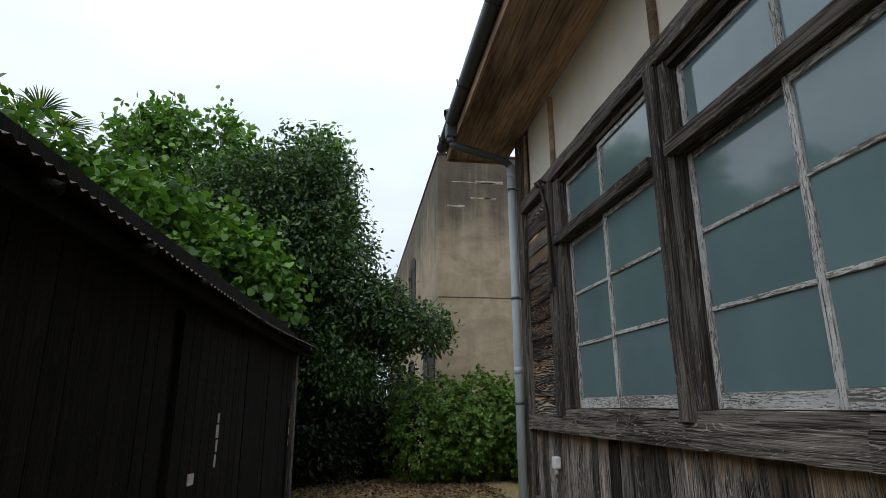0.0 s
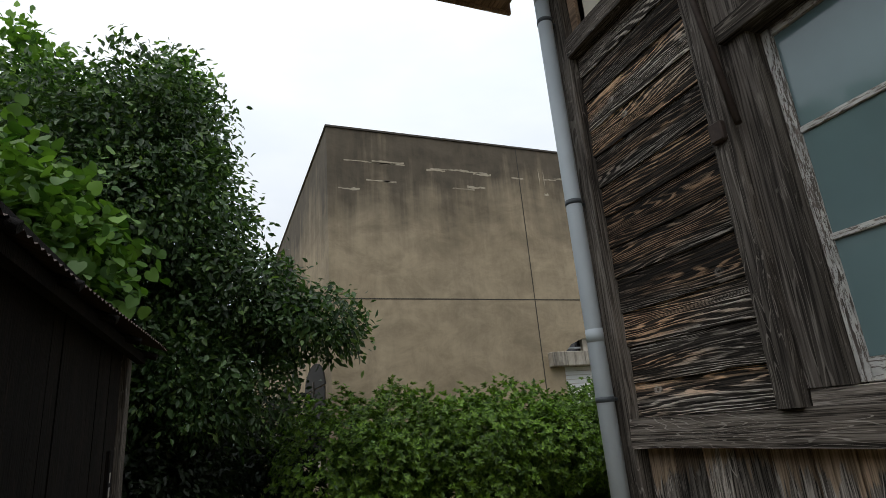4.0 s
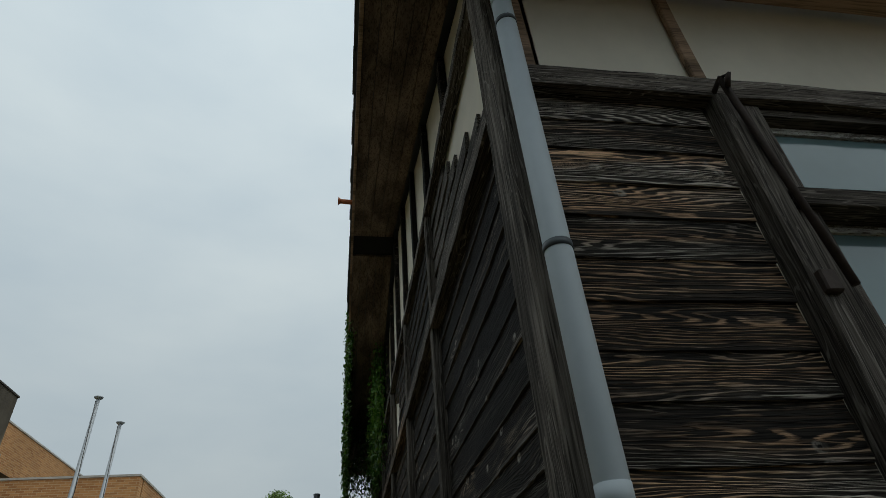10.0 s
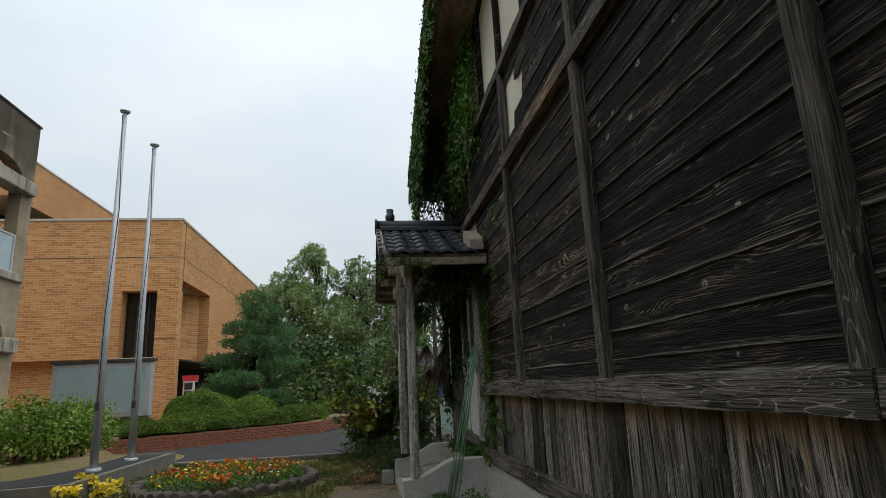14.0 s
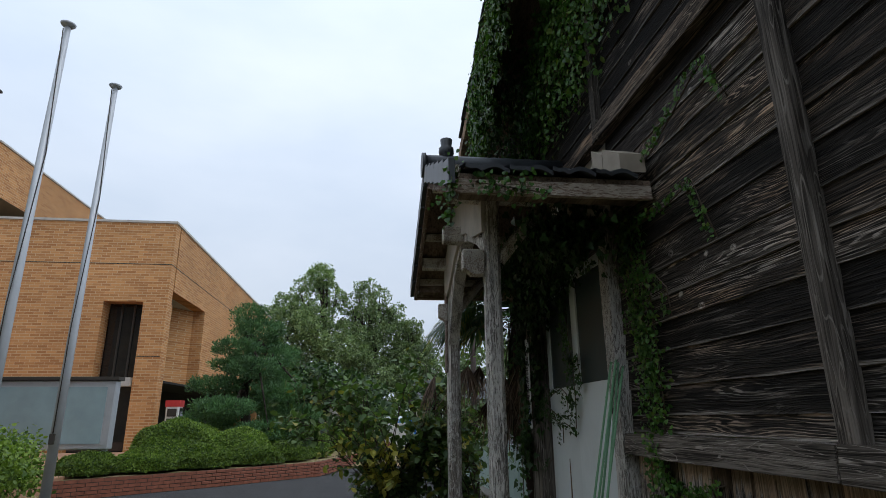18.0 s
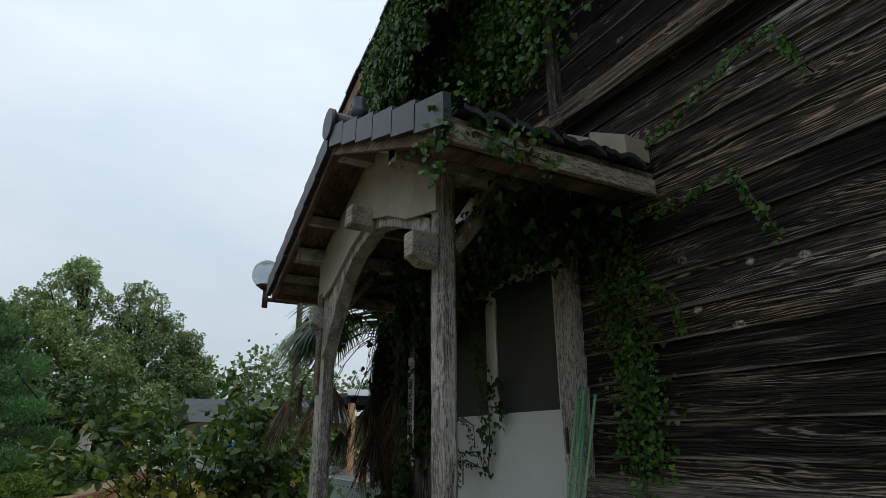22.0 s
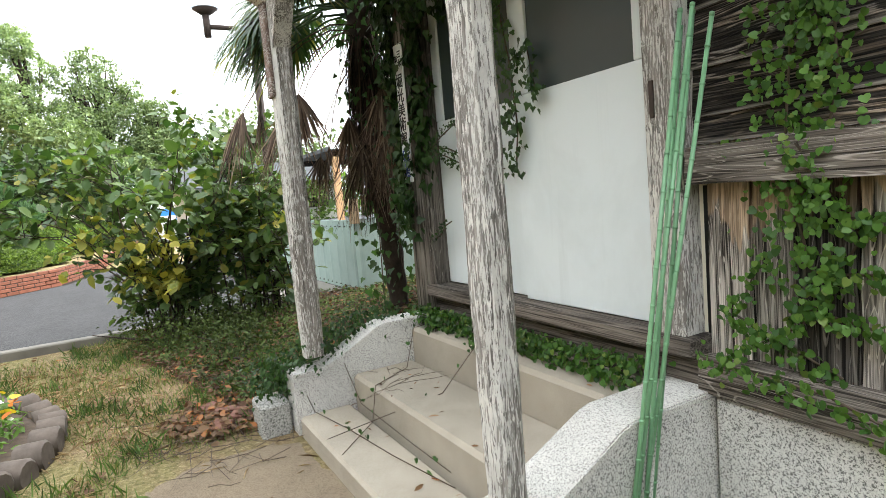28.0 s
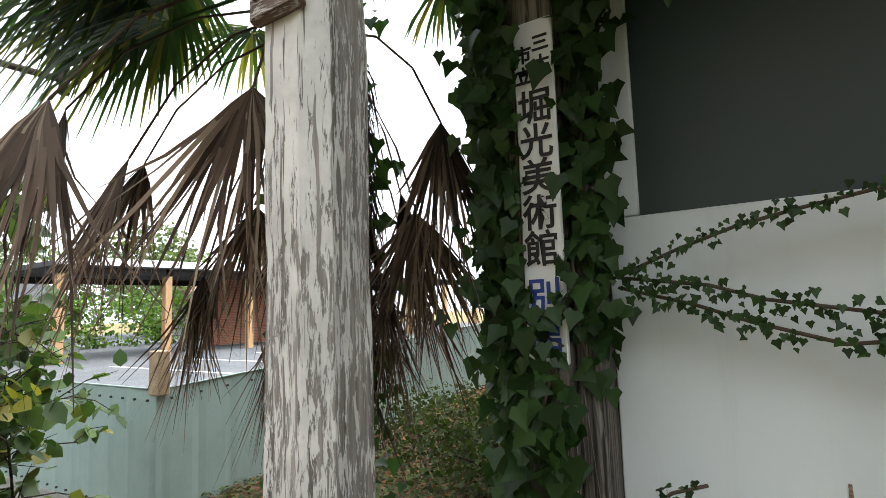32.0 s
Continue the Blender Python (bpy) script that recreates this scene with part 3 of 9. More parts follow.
M_BARK = wood("bark", (0.02, 0.015, 0.012), (0.065, 0.05, 0.04), (0.13, 0.11, 0.09), None, 2, 40, 0.2, 0.9)
M_PALMBARK = plain("fibrous_palm_bark", (0.03, 0.02, 0.014), 0.95, 0, 0.5, 26.0, 0.9)
M_STEMV = plain("vine_stem", (0.09, 0.065, 0.045), 0.85)
M_BAMBOO = plain("green_plastic_pole", (0.19, 0.38, 0.21), 0.4, 0, 0.2, 8.0, 0.05)
M_WHITE = plain("white_enamel", (0.78, 0.79, 0.78), 0.4, 0, 0.04, 4.0, 0.02)
M_INK = plain("black_ink", (0.012, 0.012, 0.014), 0.5)
M_BLUEINK = plain("blue_ink", (0.02, 0.05, 0.25), 0.5)
M_ORANGE = plain("terracotta", (0.45, 0.15, 0.06), 0.7)
M_BLUE = plain("blue_sheet", (0.03, 0.22, 0.60), 0.55)
M_RED = plain("red_panel", (0.55, 0.05, 0.05), 0.45)
M_PALEWALL = plain("pale_house_wall", (0.55, 0.54, 0.50), 0.85, 0, 0.1, 1.0)
M_GREYROOF = plain("grey_roof", (0.075, 0.08, 0.082), 0.9, 0, 0.2, 2.0, 0.1, 0.15)
L_TREE = leaf_mat("glossy_dark_leaf", (0.012, 0.034, 0.011), (0.060, 0.118, 0.036), (0.13, 0.21, 0.06), 0.05, 0.40)
# leaf colour darkened to stand in for the shade under the tree
L_SHADED = leaf_mat("shaded_leaf", (0.006, 0.014, 0.006), (0.022, 0.044, 0.014), None, 0, 0.5)
L_KUDZU = leaf_mat("kudzu_leaf", (0.045, 0.12, 0.022), (0.17, 0.32, 0.06))
L_HEDGE = leaf_mat("hedge_leaf", (0.03, 0.08, 0.012), (0.19, 0.335, 0.042), None)
L_AZALEA = leaf_mat("azalea_leaf", (0.045, 0.09, 0.016), (0.185, 0.27, 0.042))
L_STRAW = leaf_mat("dry_straw", (0.22, 0.15, 0.075), (0.50, 0.37, 0.20), None, 0, 0.8, (1.0, 0.9, 0.75))
L_BUSH = leaf_mat("tired_bush_leaf", (0.035, 0.078, 0.024), (0.125, 0.195, 0.060), (0.26, 0.25, 0.06), 0.015)
L_BUSHY = leaf_mat("yellowing_bush_leaf", (0.13, 0.155, 0.03), (0.36, 0.32, 0.058), None, 0.0, 0.5)
L_WHITEP = leaf_mat("white_petal", (0.65, 0.62, 0.58), (0.8, 0.78, 0.75), None, 0, 0.6)
L_IVY = leaf_mat("ivy_leaf", (0.022, 0.065, 0.012), (0.075, 0.17, 0.028), (0.16, 0.22, 0.05), 0.03, 0.42)
L_IVYB = leaf_mat("fresh_ivy_leaf", (0.037, 0.105, 0.019), (0.118, 0.25, 0.042), (0.17, 0.25, 0.05), 0.03, 0.45)
L_COVER = leaf_mat("ground_cover_leaf", (0.028, 0.046, 0.013), (0.10, 0.14, 0.037), None, 0, 0.85)
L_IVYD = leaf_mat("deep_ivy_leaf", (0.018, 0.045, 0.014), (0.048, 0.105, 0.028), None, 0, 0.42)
L_PINE = leaf_mat("pine_needle", (0.055, 0.125, 0.06), (0.13, 0.235, 0.10))
L_FAR = leaf_mat("camphor_leaf", (0.09, 0.14, 0.06), (0.25, 0.325, 0.15))
L_PALM = leaf_mat("palm_blade", (0.03, 0.08, 0.03), (0.08, 0.15, 0.05), (0.28, 0.26, 0.06), 0.1, 0.4)
DRY_TINT = (1.1, 0.9, 0.75)
L_THATCH = leaf_mat("palm_thatch", (0.008, 0.006, 0.005), (0.065, 0.045, 0.032), None, 0, 0.9, DRY_TINT)
L_DEADPALM = leaf_mat("dead_palm_blade", (0.045, 0.030, 0.022), (0.15, 0.105, 0.074), (0.32, 0.25, 0.18), 0.12, 0.85, DRY_TINT)
L_DRY = leaf_mat("fallen_leaf", (0.10, 0.055, 0.03), (0.28, 0.17, 0.09), (0.45, 0.17, 0.05), 0.08, 0.8, (1.1, 0.9, 0.75))
L_DRYD = leaf_mat("dark_fallen_leaf", (0.05, 0.029, 0.019), (0.18, 0.105, 0.064), (0.34, 0.15, 0.06), 0.06, 0.9, (1.1, 0.9, 0.75))
L_GRASS = leaf_mat("grass_blade", (0.07, 0.11, 0.03), (0.17, 0.22, 0.06), (0.36, 0.30, 0.15), 0.2, 0.7)
L_TUFT = leaf_mat("fresh_grass_blade", (0.06, 0.12, 0.025), (0.14, 0.24, 0.05), None, 0.0, 0.6)
L_FLOWER = leaf_mat("orange_petal", (0.65, 0.10, 0.02), (0.80, 0.26, 0.03), (0.80, 0.55, 0.05), 0.15, 0.6)
L_YELLOW = leaf_mat("yellow_petal", (0.70, 0.48, 0.03), (0.82, 0.65, 0.08), None, 0, 0.6)


def glass_mat(name, tint, rough=0.06, coat=0.6):
    k = Nodes(name)
    n = k.noise(k.coords("Object", (1, 1, 1)), 1.3, 4, 0.6)
    col = k.mix(1.0, tint, k.ramp(n, (0.3, 0.85), (0.7, 1.12)), "MULTIPLY")
    k.done(col, rough, 0, 0.5)
    k.bsdf.inputs["Coat Weight"].default_value = coat
    k.bsdf.inputs["Coat Roughness"].default_value = 0.03
    return k.mat


M_PANE = glass_mat("frosted_teal_pane", (0.155, 0.23, 0.235), 0.10)
M_DOORPANE = glass_mat("dim_door_pane", (0.031, 0.049, 0.049), 0.50, 0.08)
M_DARKPANE = glass_mat("dark_pane", (0.012, 0.014, 0.015), 0.05)
M_BALGLASS = glass_mat("balcony_pane", (0.30, 0.40, 0.42), 0.15)
M_CLEAR = glass_mat("lamp_glass", (0.50, 0.56, 0.60), 0.05, 0.3)
lamp_shader = M_CLEAR.node_tree.nodes["Principled BSDF"]
lamp_shader.inputs["Transmission Weight"].default_value = 0.75
lamp_shader.inputs["IOR"].default_value = 1.12

# ---- mesh helpers ----


def box(bm, x0, x1, y0, y1, z0, z1, m=None):
    vs = [bm.verts.new((x, y, z)) for x in (x0, x1) for y in (y0, y1) for z in (z0, z1)]
    if m is not None:
        for v in vs:
            v.co = m @ v.co
    for f in ((0, 1, 3, 2), (4, 6, 7, 5), (0, 4, 5, 1), (2, 3, 7, 6), (0, 2, 6, 4), (1, 5, 7, 3)):
        bm.faces.new([vs[i] for i in f])
    return vs


def boxes(*dims, bevel=0.0):
    bm = bmesh.new()
    for d in dims:
        box(bm, *d)
    if bevel:
        bmesh.ops.bevel(bm, geom=list(bm.edges), offset=bevel, segments=1, affect="EDGES")
    return bm


def tube(bm, pts, radii, sides=8, cap=True):
    """A tapered tube along points."""
    rings = []
    n = len(pts)
    for i in range(n):
        p = Vector(pts[i])
        d = (Vector(pts[min(i + 1, n - 1)]) - Vector(pts[max(i - 1, 0)])).normalized()
        a = d.cross(Vector((0, 0, 1)) if abs(d.z) < 0.9 else Vector((1, 0, 0))).normalized()
        b = d.cross(a)
        r = radii[i] if isinstance(radii, (list, tuple)) else radii
        rings.append([bm.verts.new(p + (a * math.cos(q) + b * math.sin(q)) * r) for q in (2 * math.pi * j / sides for j in range(sides))])
    for r0, r1 in zip(rings, rings[1:]):
        for j in range(sides):
            f = bm.faces.new((r0[j], r0[(j + 1) % sides], r1[(j + 1) % sides], r1[j]))
            f.smooth = True
    if cap:
        bm.faces.new(rings[0])
        bm.faces.new(list(reversed(rings[-1])))
    return bm


def tubes(*runs, sides=8):
    bm = bmesh.new()
    for pts, r in runs:
        tube(bm, pts, r, sides)
    return bm


def prism(bm, pts, axis, a, b):
    """A flat outline of (u, v) pairs pushed from a to b along an axis: x takes (y, z), y takes (x, z), z takes (x, y)."""
    def at(u, v, w):
        return {"x": (w, u, v), "y": (u, w, v), "z": (u, v, w)}[axis]
    lo = [bm.verts.new(at(u, v, a)) for u, v in pts]
    hi = [bm.verts.new(at(u, v, b)) for u, v in pts]
    bm.faces.new(lo)
    bm.faces.new(list(reversed(hi)))
    for i in range(len(pts)):
        j = (i + 1) % len(pts)
        bm.faces.new((lo[j], lo[i], hi[i], hi[j]))
    return bm


def link_bm(name, bm, mat):
    bmesh.ops.recalc_face_normals(bm, faces=bm.faces)
    me = bpy.data.meshes.new(name)
    bm.to_mesh(me)
    bm.free()
    me.materials.append(mat)
    return new(name, me)


def part(name, bm, material, parent, label=""):
    ob = link_bm(name, bm, material)
    ob.parent = parent
    if label:
        ob["label"] = label
    return ob


def thing(name, label, category, group="", at=(0, 0, 0)):
    ob = new(name)
    ob.location = at
    ob.empty_display_size = 0.2
    return tagged(ob, label, category, group)


def single(name, bm, mat, label, category, group="", kind=""):
    return tagged(link_bm(name, bm, mat), label, category, group, kind)


def structure(name, bm, mat, label="", category=""):
    return tagged(link_bm(name, bm, mat), label, category, "", "structure")


def array_mesh(name, verts, faces, mat):
    """A mesh from numpy arrays, all faces with the same number of corners."""
    me = bpy.data.meshes.new(name)
    nf, nc = faces.shape
    me.vertices.add(len(verts))
    me.vertices.foreach_set("co", np.asarray(verts, np.float32).ravel())
    me.loops.add(nf * nc)
    me.loops.foreach_set("vertex_index", np.asarray(faces, np.int32).ravel())
    me.polygons.add(nf)
    me.polygons.foreach_set("loop_start", np.arange(0, nf * nc, nc, dtype=np.int32))
    me.polygons.foreach_set("loop_total", np.full(nf, nc, np.int32))
    me.update(calc_edges=True)
    me.materials.append(mat)
    return me


rng = np.random.default_rng(7)

# outlines of a leaf, as (across, along, lift): lance, broad, and heart-shaped
LEAF = {
    "lance": np.array([(0, 0, 0), (0.16, 0.35, 0.05), (0.13, 0.7, 0.03), (0, 1, -0.06), (-0.13, 0.7, 0.03), (-0.16, 0.35, 0.05)]),
    "broad": np.array([(0, 0, 0), (0.34, 0.28, 0.07), (0.3, 0.65, 0.05), (0, 1, -0.08), (-0.3, 0.65, 0.05), (-0.34, 0.28, 0.07)]),
    "oval": np.array([(0, 0, 0), (0.22, 0.3, 0.07), (0.2, 0.62, 0.05), (0, 1, -0.1), (-0.2, 0.62, 0.05), (-0.22, 0.3, 0.07)]),
    "lobed": np.array([(0, 0, 0), (0.28, -0.12, 0.03), (0.52, 0.20, 0.07), (0.31, 0.42, 0.05), (0.17, 0.68, 0.02), (0, 1.0, -0.07), (-0.17, 0.68, 0.02), (-0.31, 0.42, 0.05), (-0.52, 0.20, 0.07), (-0.28, -0.12, 0.03)]),
    "heart": np.array([(0, 0, 0), (0.22, -0.13, 0.03), (0.45, 0.0, 0.07), (0.52, 0.30, 0.08), (0.33, 0.66, 0.02), (0, 0.93, -0.07), (-0.33, 0.66, 0.02), (-0.52, 0.30, 0.08), (-0.45, 0.0, 0.07), (-0.22, -0.13, 0.03)]),
    "blade": np.array([(-0.03, 0, 0), (0.03, 0, 0), (0.025, 0.5, 0.02), (0, 1, -0.1), (0, 1, -0.1), (-0.025, 0.5, 0.02)]),
}


def unit(v):
    return v / np.maximum(np.linalg.norm(v, axis=1, keepdims=True), 1e-6)


def leaf_arrays(pts, size, along, normal, shape="broad", spread=0.35):
    """Leaves at points: 'along' is the way of the midrib, 'normal' the way that the blade faces."""
    n = len(pts)
    along = unit(along)
    side = unit(np.cross(along, normal))
    face = np.cross(side, along)
    s = (size * (1 + spread * (rng.random(n) * 2 - 1)))[:, None, None]
    o = LEAF[shape]
    v = pts[:, None, :] + s * (o[None, :, 0:1] * side[:, None, :] + o[None, :, 1:2] * along[:, None, :] + o[None, :, 2:3] * face[:, None, :])
    m = len(o)
    base = (np.arange(n) * m)[:, None]
    f = np.concatenate([base + np.array([[0, i, i + 1, i + 2]]) for i in range(1, m - 2, 2)], axis=0)
    return v.reshape(-1, 3), f


def leaves(name, pts, size, mat, shape="broad", droop=0.2, up=0.8, spread=0.35, out=None, face_out=0.0):
    n = len(pts)
    r = rng.normal(size=(n, 3))
    along = unit(r) + np.array([0, 0, -droop])
    if out is not None:
        along = along * 0.8 + out * 0.7
    normal = unit(rng.normal(size=(n, 3))) * 0.75 + np.array([0, 0, up])
    if out is not None and face_out:
        normal = normal + out * face_out
    v, f = leaf_arrays(pts, size, along, normal, shape, spread)
    return array_mesh(name, v, f, mat)


def crown_points(blobs, n, clump=0.22, per=14, inner=0.62, low=-1.0):
    """Points in small sprays on the outer part of some ellipsoids (centre, radii)."""
    vol = np.array([b[3] * b[4] + b[4] * b[5] + b[3] * b[5] for b in blobs])
    pick = rng.choice(len(blobs), size=max(1, n // per), p=vol / vol.sum())
    b = np.array(blobs)[pick]
    d = unit(rng.normal(size=(len(b), 3)))
    d[:, 2] = np.maximum(d[:, 2], low)
    rad = inner + (1.05 - inner) * rng.random(len(b)) ** 0.6
    wob = 1 + 0.16 * np.sin(d[:, 0] * 7 + b[:, 0] * 3) * np.cos(d[:, 1] * 6 + d[:, 2] * 5)
    c = b[:, :3] + d * b[:, 3:6] * (rad * wob)[:, None]
    pts = np.repeat(c, per, axis=0) + rng.normal(size=(len(c) * per, 3)) * clump
    return pts, np.repeat(d, per, axis=0)


def puffs(blobs, k, share=0.38):
    """Each big ellipsoid broken into a cluster of smaller round ones."""
    r = random.Random(len(blobs) * 7 + k)
    res = []
    for x, y, z, a, b, c in blobs:
        for i in range(k):
            q, h = i * 2.4, r.uniform(-0.75, 1.0)
            w = math.sqrt(1 - h * h) * 0.72
            s = share * r.uniform(0.75, 1.25)
            res.append((x + a * w * math.cos(q), y + b * w * math.sin(q), z + c * h * 0.74, a * s, b * s, c * s))
    return res


def leaf_part(name, me, parent):
    ob = new(name, me)
    ob.parent = parent
    return ob


def tree(name, label, x, y, z, height, blobs, n, size, mat, shape="lance", droop=0.5, trunk=0.14, clump=0.25, lean=(0, 0), limbs=7, inner=0.55, bark=None, up=0.6):
    """A tapered trunk with limbs that reach into the blobs, and a crown of leaf sprays."""
    t = thing(name, label, "tree", "", (x, y, z))
    bm = bmesh.new()
    k = 6
    path = [(lean[0] * (i / k) + 0.05 * math.sin(i * 1.7), lean[1] * (i / k) + 0.05 * math.cos(i * 2.1), height * 0.8 * i / k) for i in range(k + 1)]
    tube(bm, path, [trunk * (1.25 - i / k) + 0.02 for i in range(k + 1)], 9)
    for i in range(limbs):
        b = blobs[i % len(blobs)]
        s = path[min(k, 2 + i % (k - 1))]
        e = Vector((b[0] - x, b[1] - y, b[2] - z)) + Vector((rng.normal() * b[3] * 0.3, rng.normal() * b[4] * 0.3, b[5] * 0.2))
        mid = (Vector(s) + e) / 2 + Vector((0, 0, 0.12 * height * rng.random()))
        tube(bm, [s, mid, e], [trunk * 0.5, trunk * 0.32, trunk * 0.1], 6)
    part("trunk", bm, bark or M_BARK, t)
    pts, out = crown_points(blobs, n, clump, 14, inner)
    pts = pts - np.array([x, y, z])
    leaf_part("crown", leaves("crown", pts, size, mat, shape, droop, up * 0.6, 0.4, out, 0.8), t)
    return t


def rough_board(length, height, thick, seed, segs=10, wobble=0.004, flare=0.0):
    """A sawn board along x, with edges that wander a little and, for lapped boards, a foot that curls outwards. The back is at y = 0, the foot at z = 0."""
    r = random.Random(seed)
    bm = bmesh.new()
    rings = []
    for i in range(segs + 1):
        u = length * i / segs
        a, b, c = (r.uniform(-1, 1) * wobble for _ in range(3))
        pts = ((0, a), (-thick - flare + c, a), (-thick - flare * 0.45 + c, a + height * 0.12), (-thick + c, height * 0.32), (-thick * 0.9 + c, height + b), (0, height + b))
        rings.append([bm.verts.new((u, py, pz)) for py, pz in pts])
    for r0, r1 in zip(rings, rings[1:]):
        for j in range(6):
            f = bm.faces.new((r0[j], r0[(j + 1) % 6], r1[(j + 1) % 6], r1[j]))
            f.smooth = flare > 0 and j in (1, 2, 3)
    bm.faces.new(rings[0])
    bm.faces.new(list(reversed(rings[-1])))
    bmesh.ops.recalc_face_normals(bm, faces=bm.faces)
    me = bpy.data.meshes.new("board")
    bm.to_mesh(me)
    bm.free()
    return me


BOARDS = {}


def board_mesh(length, height, thick, mat, variants=4, wobble=0.004, flare=0.0):
    key = (round(length, 2), round(height, 3), thick, mat.name, flare)
    if key not in BOARDS:
        BOARDS[key] = []
        for i in range(variants):
            me = rough_board(length, height, thick, hash_seed(key, i), max(4, int(length / 0.16)), wobble, flare)
            me.materials.append(mat)
            BOARDS[key].append(me)
    return random.choice(BOARDS[key])


def hash_seed(key, i):
    return int(key[0] * 1000) * 31 + int(key[1] * 1000) * 7 + i


def lay(name, me, m, parent):
    ob = new(name, me)
    ob.parent = parent
    ob.matrix_basis = m
    return ob

# ---- ground, road, kerbs ----
WEST, NORTH, EAST, SOUTH = 1.62, 5.19, 10.52, -9.0


def smooth(a, b, v):
    u = min(1.0, max(0.0, (v - a) / (b - a)))
    return u * u * (3 - 2 * u)


def ground_z(x, y):
    """Height of the ground: flat, with a bank at the house's east side and a terrace near the flagpoles."""
    z = 0.02 * math.sin(x * 0.9 + y * 0.5) * math.cos(y * 0.8)
    bank = smooth(6.0, 5.1, y) * smooth(10.2, 10.7, x) * (1 - 0.75 * smooth(11.2, 13.9, x))
    z += 0.32 * bank
    if x > 10.5 and y < 5.2:
        z += 0.085 * min(8.0, 5.2 - y) * (1 - 0.25 * smooth(11.5, 14.0, x)) * (1 - smooth(14.1, 14.6, x))
    z += 0.27 * smooth(10.0, 10.9, y) * smooth(9.3, 10.9, x) * (1 - smooth(16.0, 17.5, x) * (1 - smooth(12.0, 13.0, y)))
    if 14.05 < x < 24 and y < 12.5:
        z -= 0.16 * smooth(14.05, 14.1, x)
    return z


def ground_sheet():
    xs = [-400, -150, -60, -25, -12] + [-8 + 0.4 * i for i in range(84)] + [27, 30, 36, 50, 80, 150, 400]
    ys = [-400, -150, -60, -25, -14] + [-10 + 0.4 * i for i in range(68)] + [18, 20, 25, 40, 80, 150, 400]
    bm = bmesh.new()
    g = [[bm.verts.new((x, y, ground_z(x, y))) for y in ys] for x in xs]
    for i in range(len(xs) - 1):
        for j in range(len(ys) - 1):
            f = bm.faces.new((g[i][j], g[i + 1][j], g[i + 1][j + 1], g[i][j + 1]))
            f.smooth = True
    return bm


structure("ground", ground_sheet(), M_GROUND, "thin dry lawn with straw and bare soil", "lawn")


def brick_line(u):
    """The course of the brick planter wall across the road, 0 to 1."""
    pts = [(17.3, 12.7), (19.6, 9.9), (21.4, 8.0), (24.5, 7.15), (29.0, 6.6), (36.0, 5.4)]
    k = u * (len(pts) - 1)
    i = min(int(k), len(pts) - 2)
    a, b = pts[i], pts[i + 1]
    return a[0] + (b[0] - a[0]) * (k - i), a[1] + (b[1] - a[1]) * (k - i)


def flat_poly(pts, z0, z1):
    return prism(bmesh.new(), pts, "z", z0, z1)


road_edge = [(14.10, 12.4), (14.10, -30), (14.6, -60), (80, -60), (80, 2.5), (36, 5.2), (29, 6.4), (24.5, 6.95), (21.3, 7.8), (19.4, 9.8), (17.2, 12.5)]
structure("road", flat_poly(road_edge, -0.3, -0.035), M_ASPHALT, "worn dark grey asphalt drive", "road")
structure("pavement", flat_poly([(13.6, 12.5), (17.3, 12.6), (27.4, 13.0), (27.4, 25), (18, 25), (17.6, 14.0), (13.6, 14.0)], -0.2, 0.33), M_PAVE, "reddish clay paving before the brick hall", "pavement")
terrace = [(10.4, 10.15), (13.95, 10.0), (13.95, 11.9), (10.6, 13.2), (9.9, 12.4)]
structure("trim", flat_poly(terrace, -0.1, 0.262), M_KERB, "weathered concrete edging of the terrace", "edging")
structure("pavement.001", flat_poly([(x + (12.0 - x) * 0.05, y + (11.5 - y) * 0.08) for x, y in terrace], 0.2, 0.268), M_ASPHALT, "dark paved terrace round the flagpoles", "pavement")
kerb = tagged(new("kerb"), "weathered concrete kerb beside the drive", "kerb", "", "structure")
kerb_me = bpy.data.meshes.new("kerbstone")
kb = boxes((0, 0.13, 0.004, 0.996, -0.25, 0.075), bevel=0.012)
kb.to_mesh(kerb_me)
kb.free()
kerb_me.materials.append(M_KERB)
for i in range(5, 11):
    lay("kerbstone", kerb_me, pose(13.97, i * 1.0, random.uniform(-0.01, 0.01)), kerb)

# concrete pad before the porch steps
pad = []
for i in range(110):
    q = 2 * math.pi * i / 110
    c, s_ = math.cos(q), math.sin(q)
    pad.append((9.55 + 0.80 * math.copysign(abs(c) ** 0.55, c) * (1 + 0.10 * noise.noise((c * 2, s_ * 2, 1.0)) + 0.05 * noise.noise((c * 9, s_ * 9, 3.0))) - 0.10 * s_, 6.52 + 0.40 * math.copysign(abs(s_) ** 0.55, s_) * (1 + 0.16 * noise.noise((c * 2.5, s_ * 2.5, 4.0)) + 0.08 * noise.noise((c * 10, s_ * 10, 5.0)))))
structure("pavement.002", flat_poly(pad, -0.1, 0.002), M_PAD, "cracked concrete pad before the steps", "pavement")

# ---- the old timber house ----
RIDGE_X, RIDGE_Z, PITCH = 6.07, 5.90, 0.31


def roof_z(x):
    return RIDGE_Z - PITCH * abs(x - RIDGE_X)


BELT0, BELT1 = 1.155, 1.275
POSTS_W = [4.33, 2.61, 0.91, -0.80, -2.51, -4.22]
